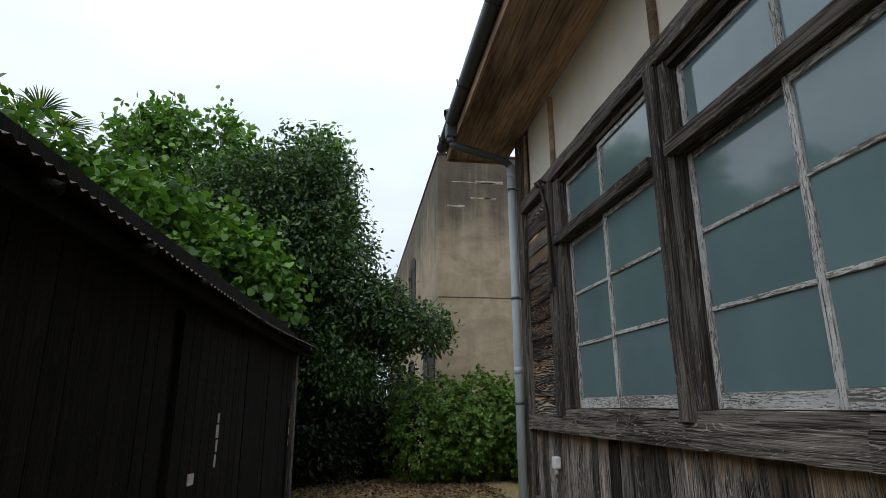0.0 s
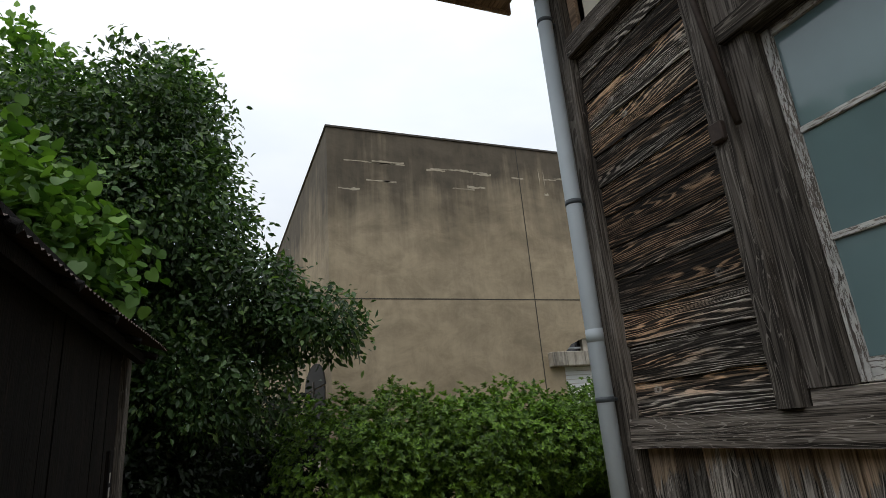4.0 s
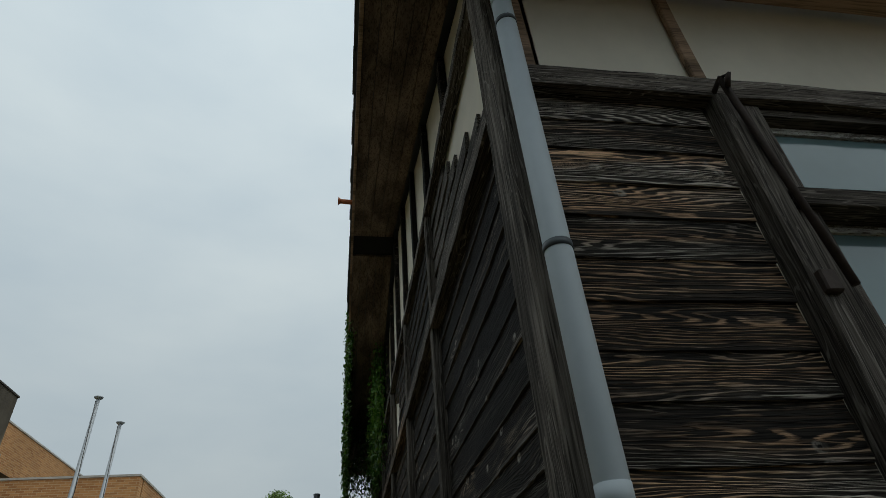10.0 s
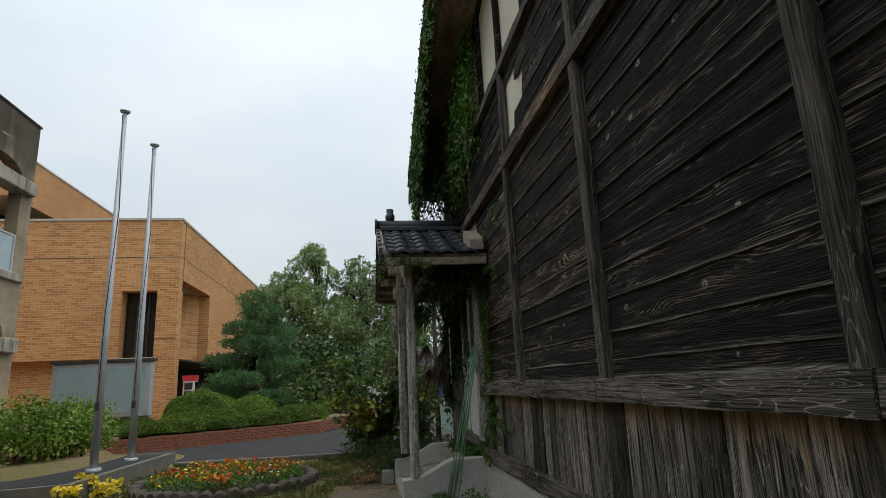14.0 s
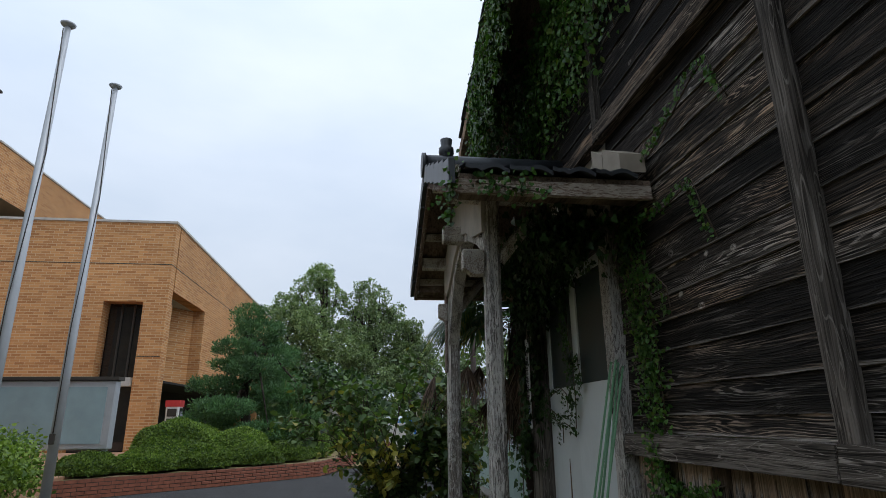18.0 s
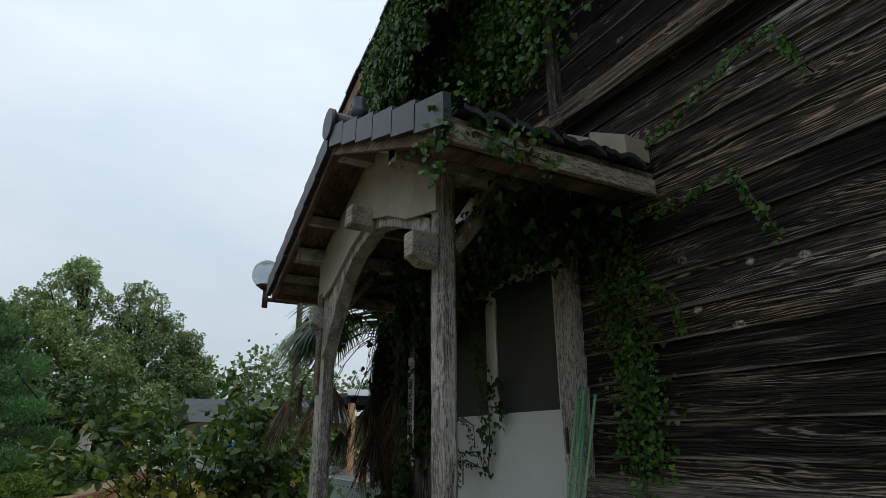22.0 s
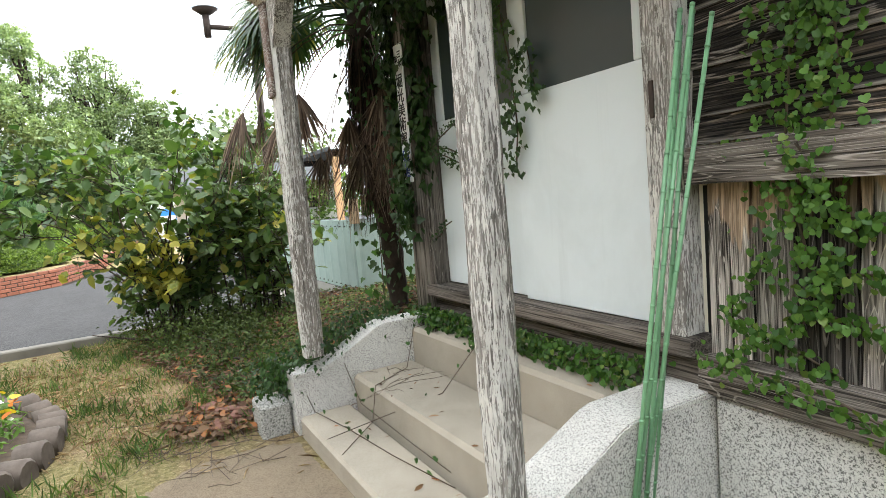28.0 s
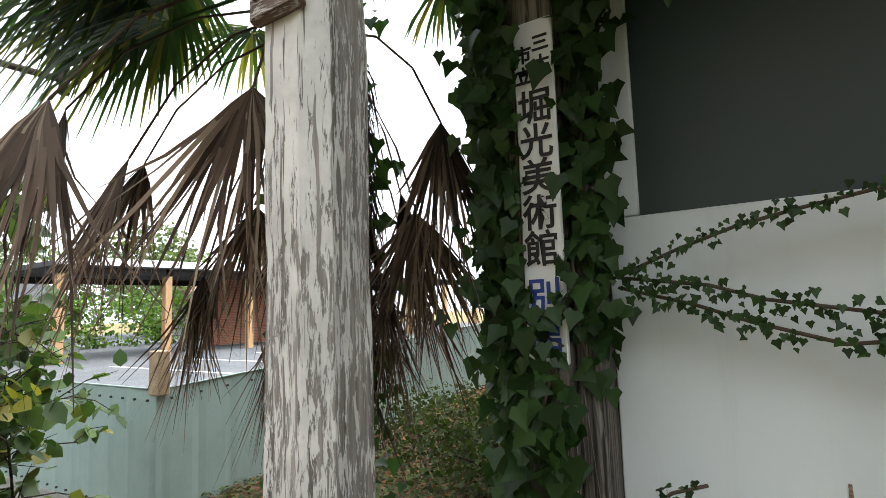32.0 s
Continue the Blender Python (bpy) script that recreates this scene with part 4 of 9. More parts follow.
# masonry-free backing of the walls, with openings
wall_w = bmesh.new()
box(wall_w, WEST + 0.02, WEST + 0.16, SOUTH, 5.10, 0.3, 1.33)
box(wall_w, WEST + 0.02, WEST + 0.16, SOUTH, 5.10, 3.16, 4.46)
box(wall_w, WEST + 0.02, WEST + 0.16, 4.28, 5.128, 1.33, 3.16)
for a, b in zip(POSTS_W[1:], POSTS_W[1:]):
    box(wall_w, WEST + 0.02, WEST + 0.16, a - 0.05, a + 0.05, 1.33, 3.16)
box(wall_w, WEST + 0.02, WEST + 0.16, SOUTH, -4.2, 1.33, 3.16)
wall_west = structure("wall_west", wall_w, M_PLASTER, "weathered board wall with cream plaster above", "wall")

wall_n = bmesh.new()
box(wall_n, WEST + 0.02, 8.74, NORTH - 0.16, NORTH - 0.02, 0.3, 2.55)
box(wall_n, 10.36, EAST - 0.02, NORTH - 0.16, NORTH - 0.02, 0.3, 2.55)
box(wall_n, 8.74, 10.36, NORTH - 0.16, NORTH - 0.02, 0.3, 0.6)
prism(wall_n, [(WEST + 0.02, 2.55), (EAST - 0.02, 2.55), (EAST - 0.02, roof_z(EAST) - 0.01), (RIDGE_X, RIDGE_Z - 0.01), (WEST + 0.02, roof_z(WEST) - 0.01)], "y", NORTH - 0.16, NORTH - 0.02)
wall_north = structure("wall_north", wall_n, M_PLASTER, "gable wall of dark boards and cream plaster", "wall")
structure("wall_east", boxes((EAST - 0.16, EAST, SOUTH, NORTH - 0.17, 0.2, 4.5)), M_SIDING, "dark weathered timber wall", "wall")
structure("wall_south", boxes((WEST + 0.17, EAST - 0.17, SOUTH - 0.1, SOUTH + 0.06, 0.2, 4.4)), M_SIDING, "dark weathered timber wall", "wall")
structure("floor", boxes((WEST + 0.17, EAST - 0.17, SOUTH + 0.1, NORTH - 0.17, 0.5, 0.6)), M_BEAM, "dim timber floor", "floor")
structure("ceiling", boxes((WEST + 0.17, EAST - 0.17, SOUTH + 0.1, NORTH - 0.17, 3.3, 3.36)), M_PLASTER, "dim plaster ceiling", "ceiling")

# roof slabs with tiles along the verge
roof = tagged(new("roof"), "low gabled roof of dark grey tiles", "roof", "", "structure")
for side, (xa, xb) in enumerate(((0.93, RIDGE_X), (RIDGE_X, 11.36))):
    bm = bmesh.new()
    prism(bm, [(xa, roof_z(xa) + 0.03), (xb, roof_z(xb) + 0.03), (xb, roof_z(xb) + 0.15), (xa, roof_z(xa) + 0.15)], "y", SOUTH - 0.5, 5.735)
    part("roof_slope", bm, M_TILE, roof)
    bm = bmesh.new()
    prism(bm, [(xa, roof_z(xa) - 0.05), (xb, roof_z(xb) - 0.05), (xb, roof_z(xb) + 0.10), (xa, roof_z(xa) + 0.10)], "y", 5.737, 5.765)
    part("verge_board", bm, M_SOFFIT, roof)
for side in (-1, 1):
    rows = 18
    ny = 60
    ye = np.linspace(SOUTH - 0.45, 5.64, ny * 4 + 1)
    roll = 0.022 * np.maximum(0.0, np.cos(np.arange(len(ye)) * math.pi / 2))
    V, Q = [], []
    for r_ in range(rows):
        u0, u1 = 5.12 * r_ / rows, 5.12 * (r_ + 1) / rows
        for u, up in ((u0, 0.155), (u1, 0.185)):
            x = RIDGE_X + side * u
            V.append(np.column_stack([np.full(len(ye), x), ye, roof_z(x) + up + roll]))
    V = np.concatenate(V)
    w = len(ye)
    for k in range(2 * rows - 1):
        i = np.arange(w - 1)
        Q.append(np.column_stack([k * w + i, k * w + i + 1, (k + 1) * w + i + 1, (k + 1) * w + i]))
    ob = new("tile_field", array_mesh("tile_field", V, np.concatenate(Q), M_TILE))
    ob.parent = roof
    ob["kind"] = "stuff"
part("ridge_cap", tubes(([(RIDGE_X, SOUTH - 0.45, RIDGE_Z + 0.20), (RIDGE_X, 5.72, RIDGE_Z + 0.20)], 0.11), sides=12), M_TILE, roof)
tile_bm = bmesh.new()
for i in range(8):
    q0, q1 = math.pi * i / 8, math.pi * (i + 1) / 8
    vs = [tile_bm.verts.new((u, -0.075 * math.cos(q), 0.06 * math.sin(q) + w)) for q in (q0, q1) for u, w in ((0, 0.02), (0.3, 0.0))]
    tile_bm.faces.new((vs[0], vs[1], vs[3], vs[2])).smooth = True
box(tile_bm, 0, 0.3, -0.085, 0.085, -0.02, 0.005)
tile_me = bpy.data.meshes.new("verge_tile")
tile_bm.to_mesh(tile_me)
tile_bm.free()
tile_me.materials.append(M_TILE)
for side in (-1, 1):
    for i in range(19):
        x = RIDGE_X + side * 0.27 * i
        if 0.98 < x < 11.2:
            tilt = math.degrees(math.atan(PITCH))
            lay("verge_tile", tile_me, pose(x, 5.705 + random.uniform(-0.008, 0.008), roof_z(x) + 0.17, 0, tilt, 0 if side > 0 else 180), roof)

# underside of the verge: planks along the slope, one pair of planks missing near the ridge
sof = bmesh.new()
for i in range(5):
    y0, y1 = 5.232 + i * 0.101, 5.232 + i * 0.101 + 0.096
    for xa, xb in ((0.95, RIDGE_X), (RIDGE_X, 6.14), (6.45, 11.3)):
        prism(sof, [(xa, roof_z(xa) - 0.03), (xb, roof_z(xb) - 0.03), (xb, roof_z(xb)), (xa, roof_z(xa))], "y", y0, y1)
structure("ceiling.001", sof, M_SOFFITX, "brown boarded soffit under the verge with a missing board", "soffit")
# near-black sheet above the gap: its shade is put into the colour
structure("ceiling.003", prism(bmesh.new(), [(6.12, roof_z(6.12) + 0.001), (6.47, roof_z(6.47) + 0.001), (6.47, roof_z(6.47) + 0.025), (6.12, roof_z(6.12) + 0.025)], "y", 5.22, 5.735), M_DARK, "near-black sheet that paints shade into a missing soffit board's gap", "soffit")
# boxed eave on the west side
sof = bmesh.new()
for i in range(6):
    x0 = 0.96 + i * 0.107
    box(sof, x0, x0 + 0.102, SOUTH, 5.73, 3.96, 3.985)
structure("ceiling.002", sof, M_SOFFIT, "brown boarded soffit under the eave", "soffit")
eave = tagged(new("trim"), "dark timber fascia along the eave", "fascia", "", "structure")
part("fascia", boxes((0.935, 0.958, SOUTH, 5.73, 3.94, 4.27)), M_SOFFIT, eave)
part("end_board", boxes((0.96, WEST + 0.02, 5.732, 5.755, 3.94, 4.03), (0.96, 1.10, 5.732, 5.755, 4.03, 4.075), (1.50, WEST + 0.02, 5.732, 5.755, 4.03, 4.075), (0.96, WEST + 0.02, 5.732, 5.755, 4.075, 4.2)), M_SOFFIT, eave)
part("eave_wall", boxes((0.96, WEST + 0.02, 5.215, 5.228, 3.99, 4.3)), M_SOFFIT, eave)

# gutter with outlet, swan-neck and downpipe
gut = thing("gutter", "dark slate-grey half-round gutter under the tiles", "gutter")
bm = bmesh.new()
n = 10
for y0, y1 in ((SOUTH, 5.76),):
    arc = [(0.89 + 0.062 * math.cos(math.pi + math.pi * i / n), 4.10 + 0.062 * math.sin(math.pi + math.pi * i / n)) for i in range(n + 1)]
    inner = [(0.89 + 0.055 * math.cos(-math.pi * i / n), 4.10 + 0.055 * math.sin(-math.pi * i / n)) for i in range(n + 1)]
    prism(bm, arc + inner, "y", y0, y1)
part("trough", bm, M_GUTTER, gut)
part("end_cap", prism(bmesh.new(), arc, "y", 5.76, 5.77), M_GUTTER, gut)
for y in (5.5, 4.4, 3.3, 2.2, 1.1, 0.0, -1.1):
    part("bracket", tubes(([(0.95, y, 4.16), (0.96, y, 4.03), (0.89, y, 4.03), (0.82, y, 4.06), (0.815, y, 4.12)], 0.007), sides=5), M_IRON, gut)
part("outlet_box", boxes((0.835, 0.945, 5.11, 5.23, 3.93, 4.13), bevel=0.012), M_GUTTER, gut)
part("socket", tubes(([(0.89, 5.17, 3.94), (0.89, 5.17, 3.88)], 0.045)), M_GUTTER, gut)
pipe = thing("downpipe", "grey plastic downpipe on the house corner", "downpipe")
part("swan_neck", tubes(([(0.89, 5.17, 3.90), (0.91, 5.17, 3.86), (1.02, 5.175, 3.83), (1.35, 5.19, 3.75), (1.46, 5.20, 3.72), (1.50, 5.20, 3.66)], 0.038), sides=12), M_GUTTER, pipe, "dark swan-neck pipe")
part("pipe", tubes(([(1.50, 5.2, 3.68), (1.50, 5.2, 2.0), (1.50, 5.2, 0.0)], 0.041), sides=16), M_PIPE, pipe)
for z in (3.58, 1.66):
    part("collar", tubes(([(1.50, 5.2, z - 0.03), (1.50, 5.2, z + 0.03)], 0.0422), sides=16), M_PIPE, pipe)
for z in (3.42, 2.33, 1.37, 0.5):
    part("clip", tubes(([(1.50, 5.2, z - 0.012), (1.50, 5.2, z + 0.012)], 0.0435), ([(1.50, 5.2, z), (1.60, 5.2, z)], 0.008), sides=16), M_GUTTER, pipe)

# corner post and frame timbers
frame_w = tagged(new("trim"), "grey weathered posts, belts and heads of the west wall", "timber frame", "", "structure")


def timber(name, length, height, thick, mat, m, parent, wobble=0.004):
    return lay(name, board_mesh(length, height, thick, mat, 2, wobble), m, parent)


def upright(name, x0, x1, y0, y1, z0, z1, mat, parent, seed=0):
    """A post with slightly worn arrises and wandering faces, its grain along z."""
    r = random.Random(seed + int(x0 * 100) + int(y0 * 100))
    bm = bmesh.new()
    n = max(3, int((z1 - z0) / 0.2))
    c = 0.006
    rings = []
    for i in range(n + 1):
        z = z0 + (z1 - z0) * i / n
        j = [r.uniform(-0.0025, 0.0025) for _ in range(4)]
        a0, a1, b0, b1 = x0 + j[0], x1 + j[1], y0 + j[2], y1 + j[3]
        pts = ((a0 + c, b0), (a1 - c, b0), (a1, b0 + c), (a1, b1 - c), (a1 - c, b1), (a0 + c, b1), (a0, b1 - c), (a0, b0 + c))
        rings.append([bm.verts.new((u, v, z)) for u, v in pts])
    for r0, r1 in zip(rings, rings[1:]):
        for k in range(8):
            bm.faces.new((r0[k], r0[(k + 1) % 8], r1[(k + 1) % 8], r1[k]))
    bm.faces.new(rings[0])
    bm.faces.new(list(reversed(rings[-1])))
    return part(name, bm, mat, parent)


upright("corner_post", WEST - 0.055, WEST + 0.13, NORTH - 0.06, NORTH + 0.075, 0.5, 4.25, M_POSTW, frame_w)
for y in POSTS_W:
    w = 0.045
    upright("post", WEST - 0.075, WEST + 0.03, y - w, y + w, BELT1 + 0.002, 3.148, M_POSTW, frame_w)
    upright("stud", WEST - 0.012, WEST + 0.02, y - 0.03, y + 0.03, 3.272, 3.955, M_SOFFIT, frame_w)
upright("stud", WEST - 0.012, WEST + 0.02, 5.06, 5.12, 3.272, 3.955, M_SOFFIT, frame_w)
y = 5.13
while y > -5:
    timber("belt", 1.75, BELT1 - BELT0, 0.085, M_BEAM, pose(WEST + 0.02, y, BELT0, 0, 0, -90), frame_w)
    timber("sill_board", 1.75, 0.05, 0.06, M_BEAM, pose(WEST + 0.02, y if y < 4.4 else 4.275, BELT1 + 0.003, 0, 0, -90), frame_w)
    timber("head", 1.75, 0.12, 0.085, M_BEAM, pose(WEST + 0.02, y, 3.15, 0, 0, -90), frame_w)
    timber("ground_beam", 1.75, 0.12, 0.07, M_BEAM, pose(WEST + 0.02, y, 0.49, 0, 0, -90), frame_w)
    y -= 1.752

# windows of the west wall
TRANSOM = 2.63


def sash(parent, y0, y1, z0, z1, x, rows):
    """A sash with its stiles, rails and panes between y0 and y1."""
    s = part("sash", boxes((x, x + 0.035, y0, y0 + 0.038, z0, z1), (x, x + 0.035, y1 - 0.038, y1, z0, z1), bevel=0.003), M_SASH, parent)
    rail = 0.07 if rows > 1 else 0.04
    part("rail", boxes((x + 0.001, x + 0.034, y0 + 0.038, y1 - 0.038, z0, z0 + rail), (x + 0.001, x + 0.034, y0 + 0.038, y1 - 0.038, z1 - 0.035, z1), bevel=0.003), M_SASHY, s)
    h = (z1 - 0.035 - z0 - rail) / rows
    for i in range(rows):
        a = z0 + rail + i * h
        part("pane", boxes((x + 0.015, x + 0.019, y0 + 0.036, y1 - 0.036, a + 0.002, a + h - 0.002)), M_PANE, s)
        if i:
            part("glazing_bar", boxes((x + 0.004, x + 0.03, y0 + 0.038, y1 - 0.038, a - 0.011, a + 0.011), bevel=0.002), M_SASHY, s)


for i, (a, b) in enumerate(zip(POSTS_W[1:], POSTS_W[:-1])):
    win = tagged(new("window_%d" % (i + 1)), "timber sash window with frosted teal panes and flaking white paint", "window", "", "structure")
    y0, y1 = a + 0.046, b - 0.046
    jn = 0.125 if i == 0 else 0.065
    part("jamb", boxes((WEST - 0.035, WEST + 0.08, y0, y0 + 0.05, 1.33, 3.14), bevel=0.003), M_POSTW, win)
    part("jamb", boxes((WEST - 0.035, WEST + 0.08, y1 - jn, y1, 1.33, 3.14), bevel=0.003), M_POSTW, win)
    part("transom", boxes((WEST - 0.07, WEST + 0.08, y0 + 0.05, y1 - 0.03, TRANSOM - 0.04, TRANSOM + 0.04), bevel=0.004), M_BEAMY, win)
    y0, y1 = y0 + 0.052, y1 - jn - 0.002
    m = (y0 + y1) / 2
    sash(win, y0, m + 0.02, 1.335, TRANSOM - 0.042, WEST - 0.005, 3)
    sash(win, m - 0.02, y1, 1.335, TRANSOM - 0.042, WEST + 0.034, 3)
    sash(win, y0, m + 0.02, TRANSOM + 0.042, 3.10, WEST - 0.005, 1)
    sash(win, m - 0.02, y1, TRANSOM + 0.042, 3.10, WEST + 0.034, 1)
    part("head_board", boxes((WEST - 0.02, WEST + 0.08, y0, y1, 3.102, 3.14)), M_BEAMY, win)

# iron hook and rod, small box on the boards
hook = thing("iron_hook", "rusty iron hook with a hanging rod on the wall", "hook")
part("hook", tubes(([(WEST - 0.06, 4.36, 3.17), (WEST - 0.12, 4.36, 3.19), (WEST - 0.16, 4.36, 3.16), (WEST - 0.13, 4.36, 3.12)], 0.012), sides=6), M_IRON, hook)
part("rod", tubes(([(WEST - 0.12, 4.36, 3.18), (WEST - 0.09, 4.30, 2.9), (WEST - 0.085, 4.24, 2.25)], 0.014), sides=6), M_IRON, hook)
part("plate", boxes((WEST - 0.1, WEST - 0.03, 4.30, 4.36, 2.22, 2.3), bevel=0.006), M_IRON, hook)
jb = thing("junction_box", "small white plastic junction box on the boards", "box")
part("box", boxes((WEST - 0.065, WEST - 0.012, 4.50, 4.57, 0.88, 0.97), bevel=0.008), M_WHITE, jb)
part("stub", tubes(([(WEST - 0.04, 4.535, 0.88), (WEST - 0.04, 4.535, 0.84)], 0.016)), M_WHITE, jb)

# boards of the west wall: laid panel between corner and window, wainscot below
z = BELT1 + 0.005
k = 0
while z < 3.13:
    h = (0.150, 0.162, 0.155, 0.172)[k % 4]
    h = min(h, 3.149 - z)
    lay("siding_board", board_mesh(0.735, h + 0.018, 0.016, M_SIDING_W, 4, 0.003, 0.0), pose(WEST + 0.012, 5.128, z, -3.2, 0, -90), wall_west)
    z += h
    k += 1
y = 5.12
while y > -4.5:
    w = random.choice((0.128, 0.142, 0.155))
    me = board_mesh(0.55, w - 0.006, random.choice((0.015, 0.018, 0.021)), M_WAINS)
    lay("wainscot_board", me, Matrix.Translation((WEST + 0.018, y - w, 0.605)) @ Matrix(((0, 1, 0, 0), (0, 0, 1, 0), (1, 0, 0, 0), (0, 0, 0, 1))) @ pose(0, 0, 0, random.uniform(-0.6, 0.6), 0, 0), wall_west)
    y -= w
structure("baseboard", boxes((WEST - 0.04, WEST + 0.2, SOUTH, 5.2, -0.1, 0.488), bevel=0.01), M_GRANITE, "speckled washed-granite plinth", "plinth")

# ---- north gable wall ----
frame_n = tagged(new("trim"), "grey weathered studs and belts of the gable wall", "timber frame", "", "structure")
STUDS = [1.77, 3.57, 5.235, 7.00]
for x in STUDS:
    a = 0.045 if x > 2 else 0.03
    upright("stud", x - a, x + a, NORTH - 0.01, NORTH + 0.055, BELT1 + 0.002, 3.148, M_POSTW, frame_n, 3)
for x in STUDS[1:] + [8.69]:
    upright("stud", x - 0.04, x + 0.04, NORTH - 0.01, NORTH + 0.05, 3.272, 4.078, M_POSTW, frame_n, 5)
for i in range(10):
    x = 1.84 + i * 0.868
    upright("stud", x - 0.045, x + 0.045, NORTH - 0.018, NORTH + 0.03, 4.185, roof_z(x) - 0.045, M_SIDING, frame_n, 7)
for a, b in ((1.76, 3.53), (3.535, 5.30), (5.305, 7.04), (7.045, 8.71), (8.715, 10.5)):
    for name, z, h, th in (("belt", 3.15, 0.12, 0.08), ("belt", 4.08, 0.105, 0.07)):
        timber(name, b - a, h, th, M_BELT if z < 4 and a > 5 else M_BEAM, pose(b, NORTH - 0.015, z, 0, 0, 180), frame_n)
    if b < 8.8:
        timber("belt", min(b, 8.62) - a, BELT1 - BELT0, 0.085, M_BEAM, pose(min(b, 8.62), NORTH - 0.015, BELT0, 0, 0, 180), frame_n)
        timber("ground_beam", min(b, 8.60) - a, 0.12, 0.09, M_BEAM, pose(min(b, 8.60), NORTH - 0.015, 0.49, 0, 0, 180), frame_n)

bays = [(1.76, 3.53), (3.61, 5.195), (5.275, 6.955), (7.045, 8.62)]
for a, b in bays:
    z, k = BELT1 + 0.003, 0
    while z < 3.13:
        h = 0.088 if k == 0 else (0.145, 0.178, 0.152, 0.128, 0.150, 0.166)[(k - 1) % 6]
        h = min(h, 3.15 - z)
        lay("siding_board", board_mesh(b - a + 0.07, h + 0.02, 0.018, M_SIDING_L if k < 4 else (M_SIDING_E if a > 4.6 else M_SIDING), 4, 0.003, 0.0), pose(b + 0.035, NORTH - 0.014, z, -3.4, 0, 180), wall_north)
        z += h
        k += 1
# upper band: some boards are gone and the plaster behind shows
for a, b in ((1.78, 3.53), (3.615, 5.295), (5.385, 6.955), (7.045, 8.645), (8.735, 10.45)):
    z, k = 3.275, 0
    while z < 4.06:
        h = min((0.13, 0.142, 0.137)[k % 3], 4.08 - z)
        cut = 0.0
        if a < 2:
            cut = (0.0, 0.30, 0.55, 0.85, 1.05, 1.2)[min(k, 5)]
        b2 = b
        if 5.3 < a < 5.5:
            cut = 0.0
            b2 = b - (0.0, 0.25, 0.55, 0.6, 0.35, 0.0)[min(k, 5)]
        lay("siding_board", board_mesh(b2 - a - cut, h + 0.015, 0.02, M_BANDW if a < 2 and k else M_SIDING), pose(b2, NORTH - 0.012, z, -3.0, 0, 180), wall_north)
        z += h
        k += 1
x = 8.60
while x > 1.72:
    w = random.choice((0.13, 0.145, 0.158))
    me = board_mesh(0.55, w - 0.009, random.choice((0.017, 0.02, 0.023)), M_WAINS)
    lay("wainscot_board", me, Matrix.Translation((x - w, NORTH - 0.012, 0.605)) @ Matrix(((0, 0, 1, 0), (0, -1, 0, 0), (1, 0, 0, 0), (0, 0, 0, 1))) @ pose(0, 0, 0, random.uniform(-0.8, 0.8), 0, 0), wall_north)
    x -= w

# backing sheet added over the plaster; shade between boards is in its colour
structure("wall_north.001", boxes((1.72, 8.62, NORTH - 0.0195, NORTH - 0.0165, 0.6, 1.15)), M_DARK, "near-black sheet behind the upright boards that paints their gaps dark", "wall")
plinth = tagged(new("baseboard"), "speckled washed-granite plinth in long blocks", "plinth", "", "structure")
for a, b in ((1.58, 3.05), (3.053, 4.6), (4.603, 6.2), (6.203, 7.86), (7.863, 8.555)):
    part("plinth_block", boxes((a, b, NORTH - 0.15, NORTH + 0.06, -0.15, 0.487), bevel=0.012), M_GRANITE, plinth)

stub = thing("drain_stub", "short orange plastic pipe end poking out at the verge", "pipe")
part("pipe", tubes(([(5.30, 5.76, 5.69), (5.30, 5.90, 5.70)], 0.028), sides=12), M_ORANGE, stub)
part("flange", tubes(([(5.30, 5.90, 5.70), (5.30, 5.925, 5.701)], [0.03, 0.05]), sides=12), M_ORANGE, stub)

# ---- porch ----
PX, PE0, PE1 = 9.48, 8.06, 10.90
PEAK, PSLOPE, PFRONT = 3.22, 0.43, 6.30


def porch_z(x):
    return PEAK - PSLOPE * abs(x - PX)


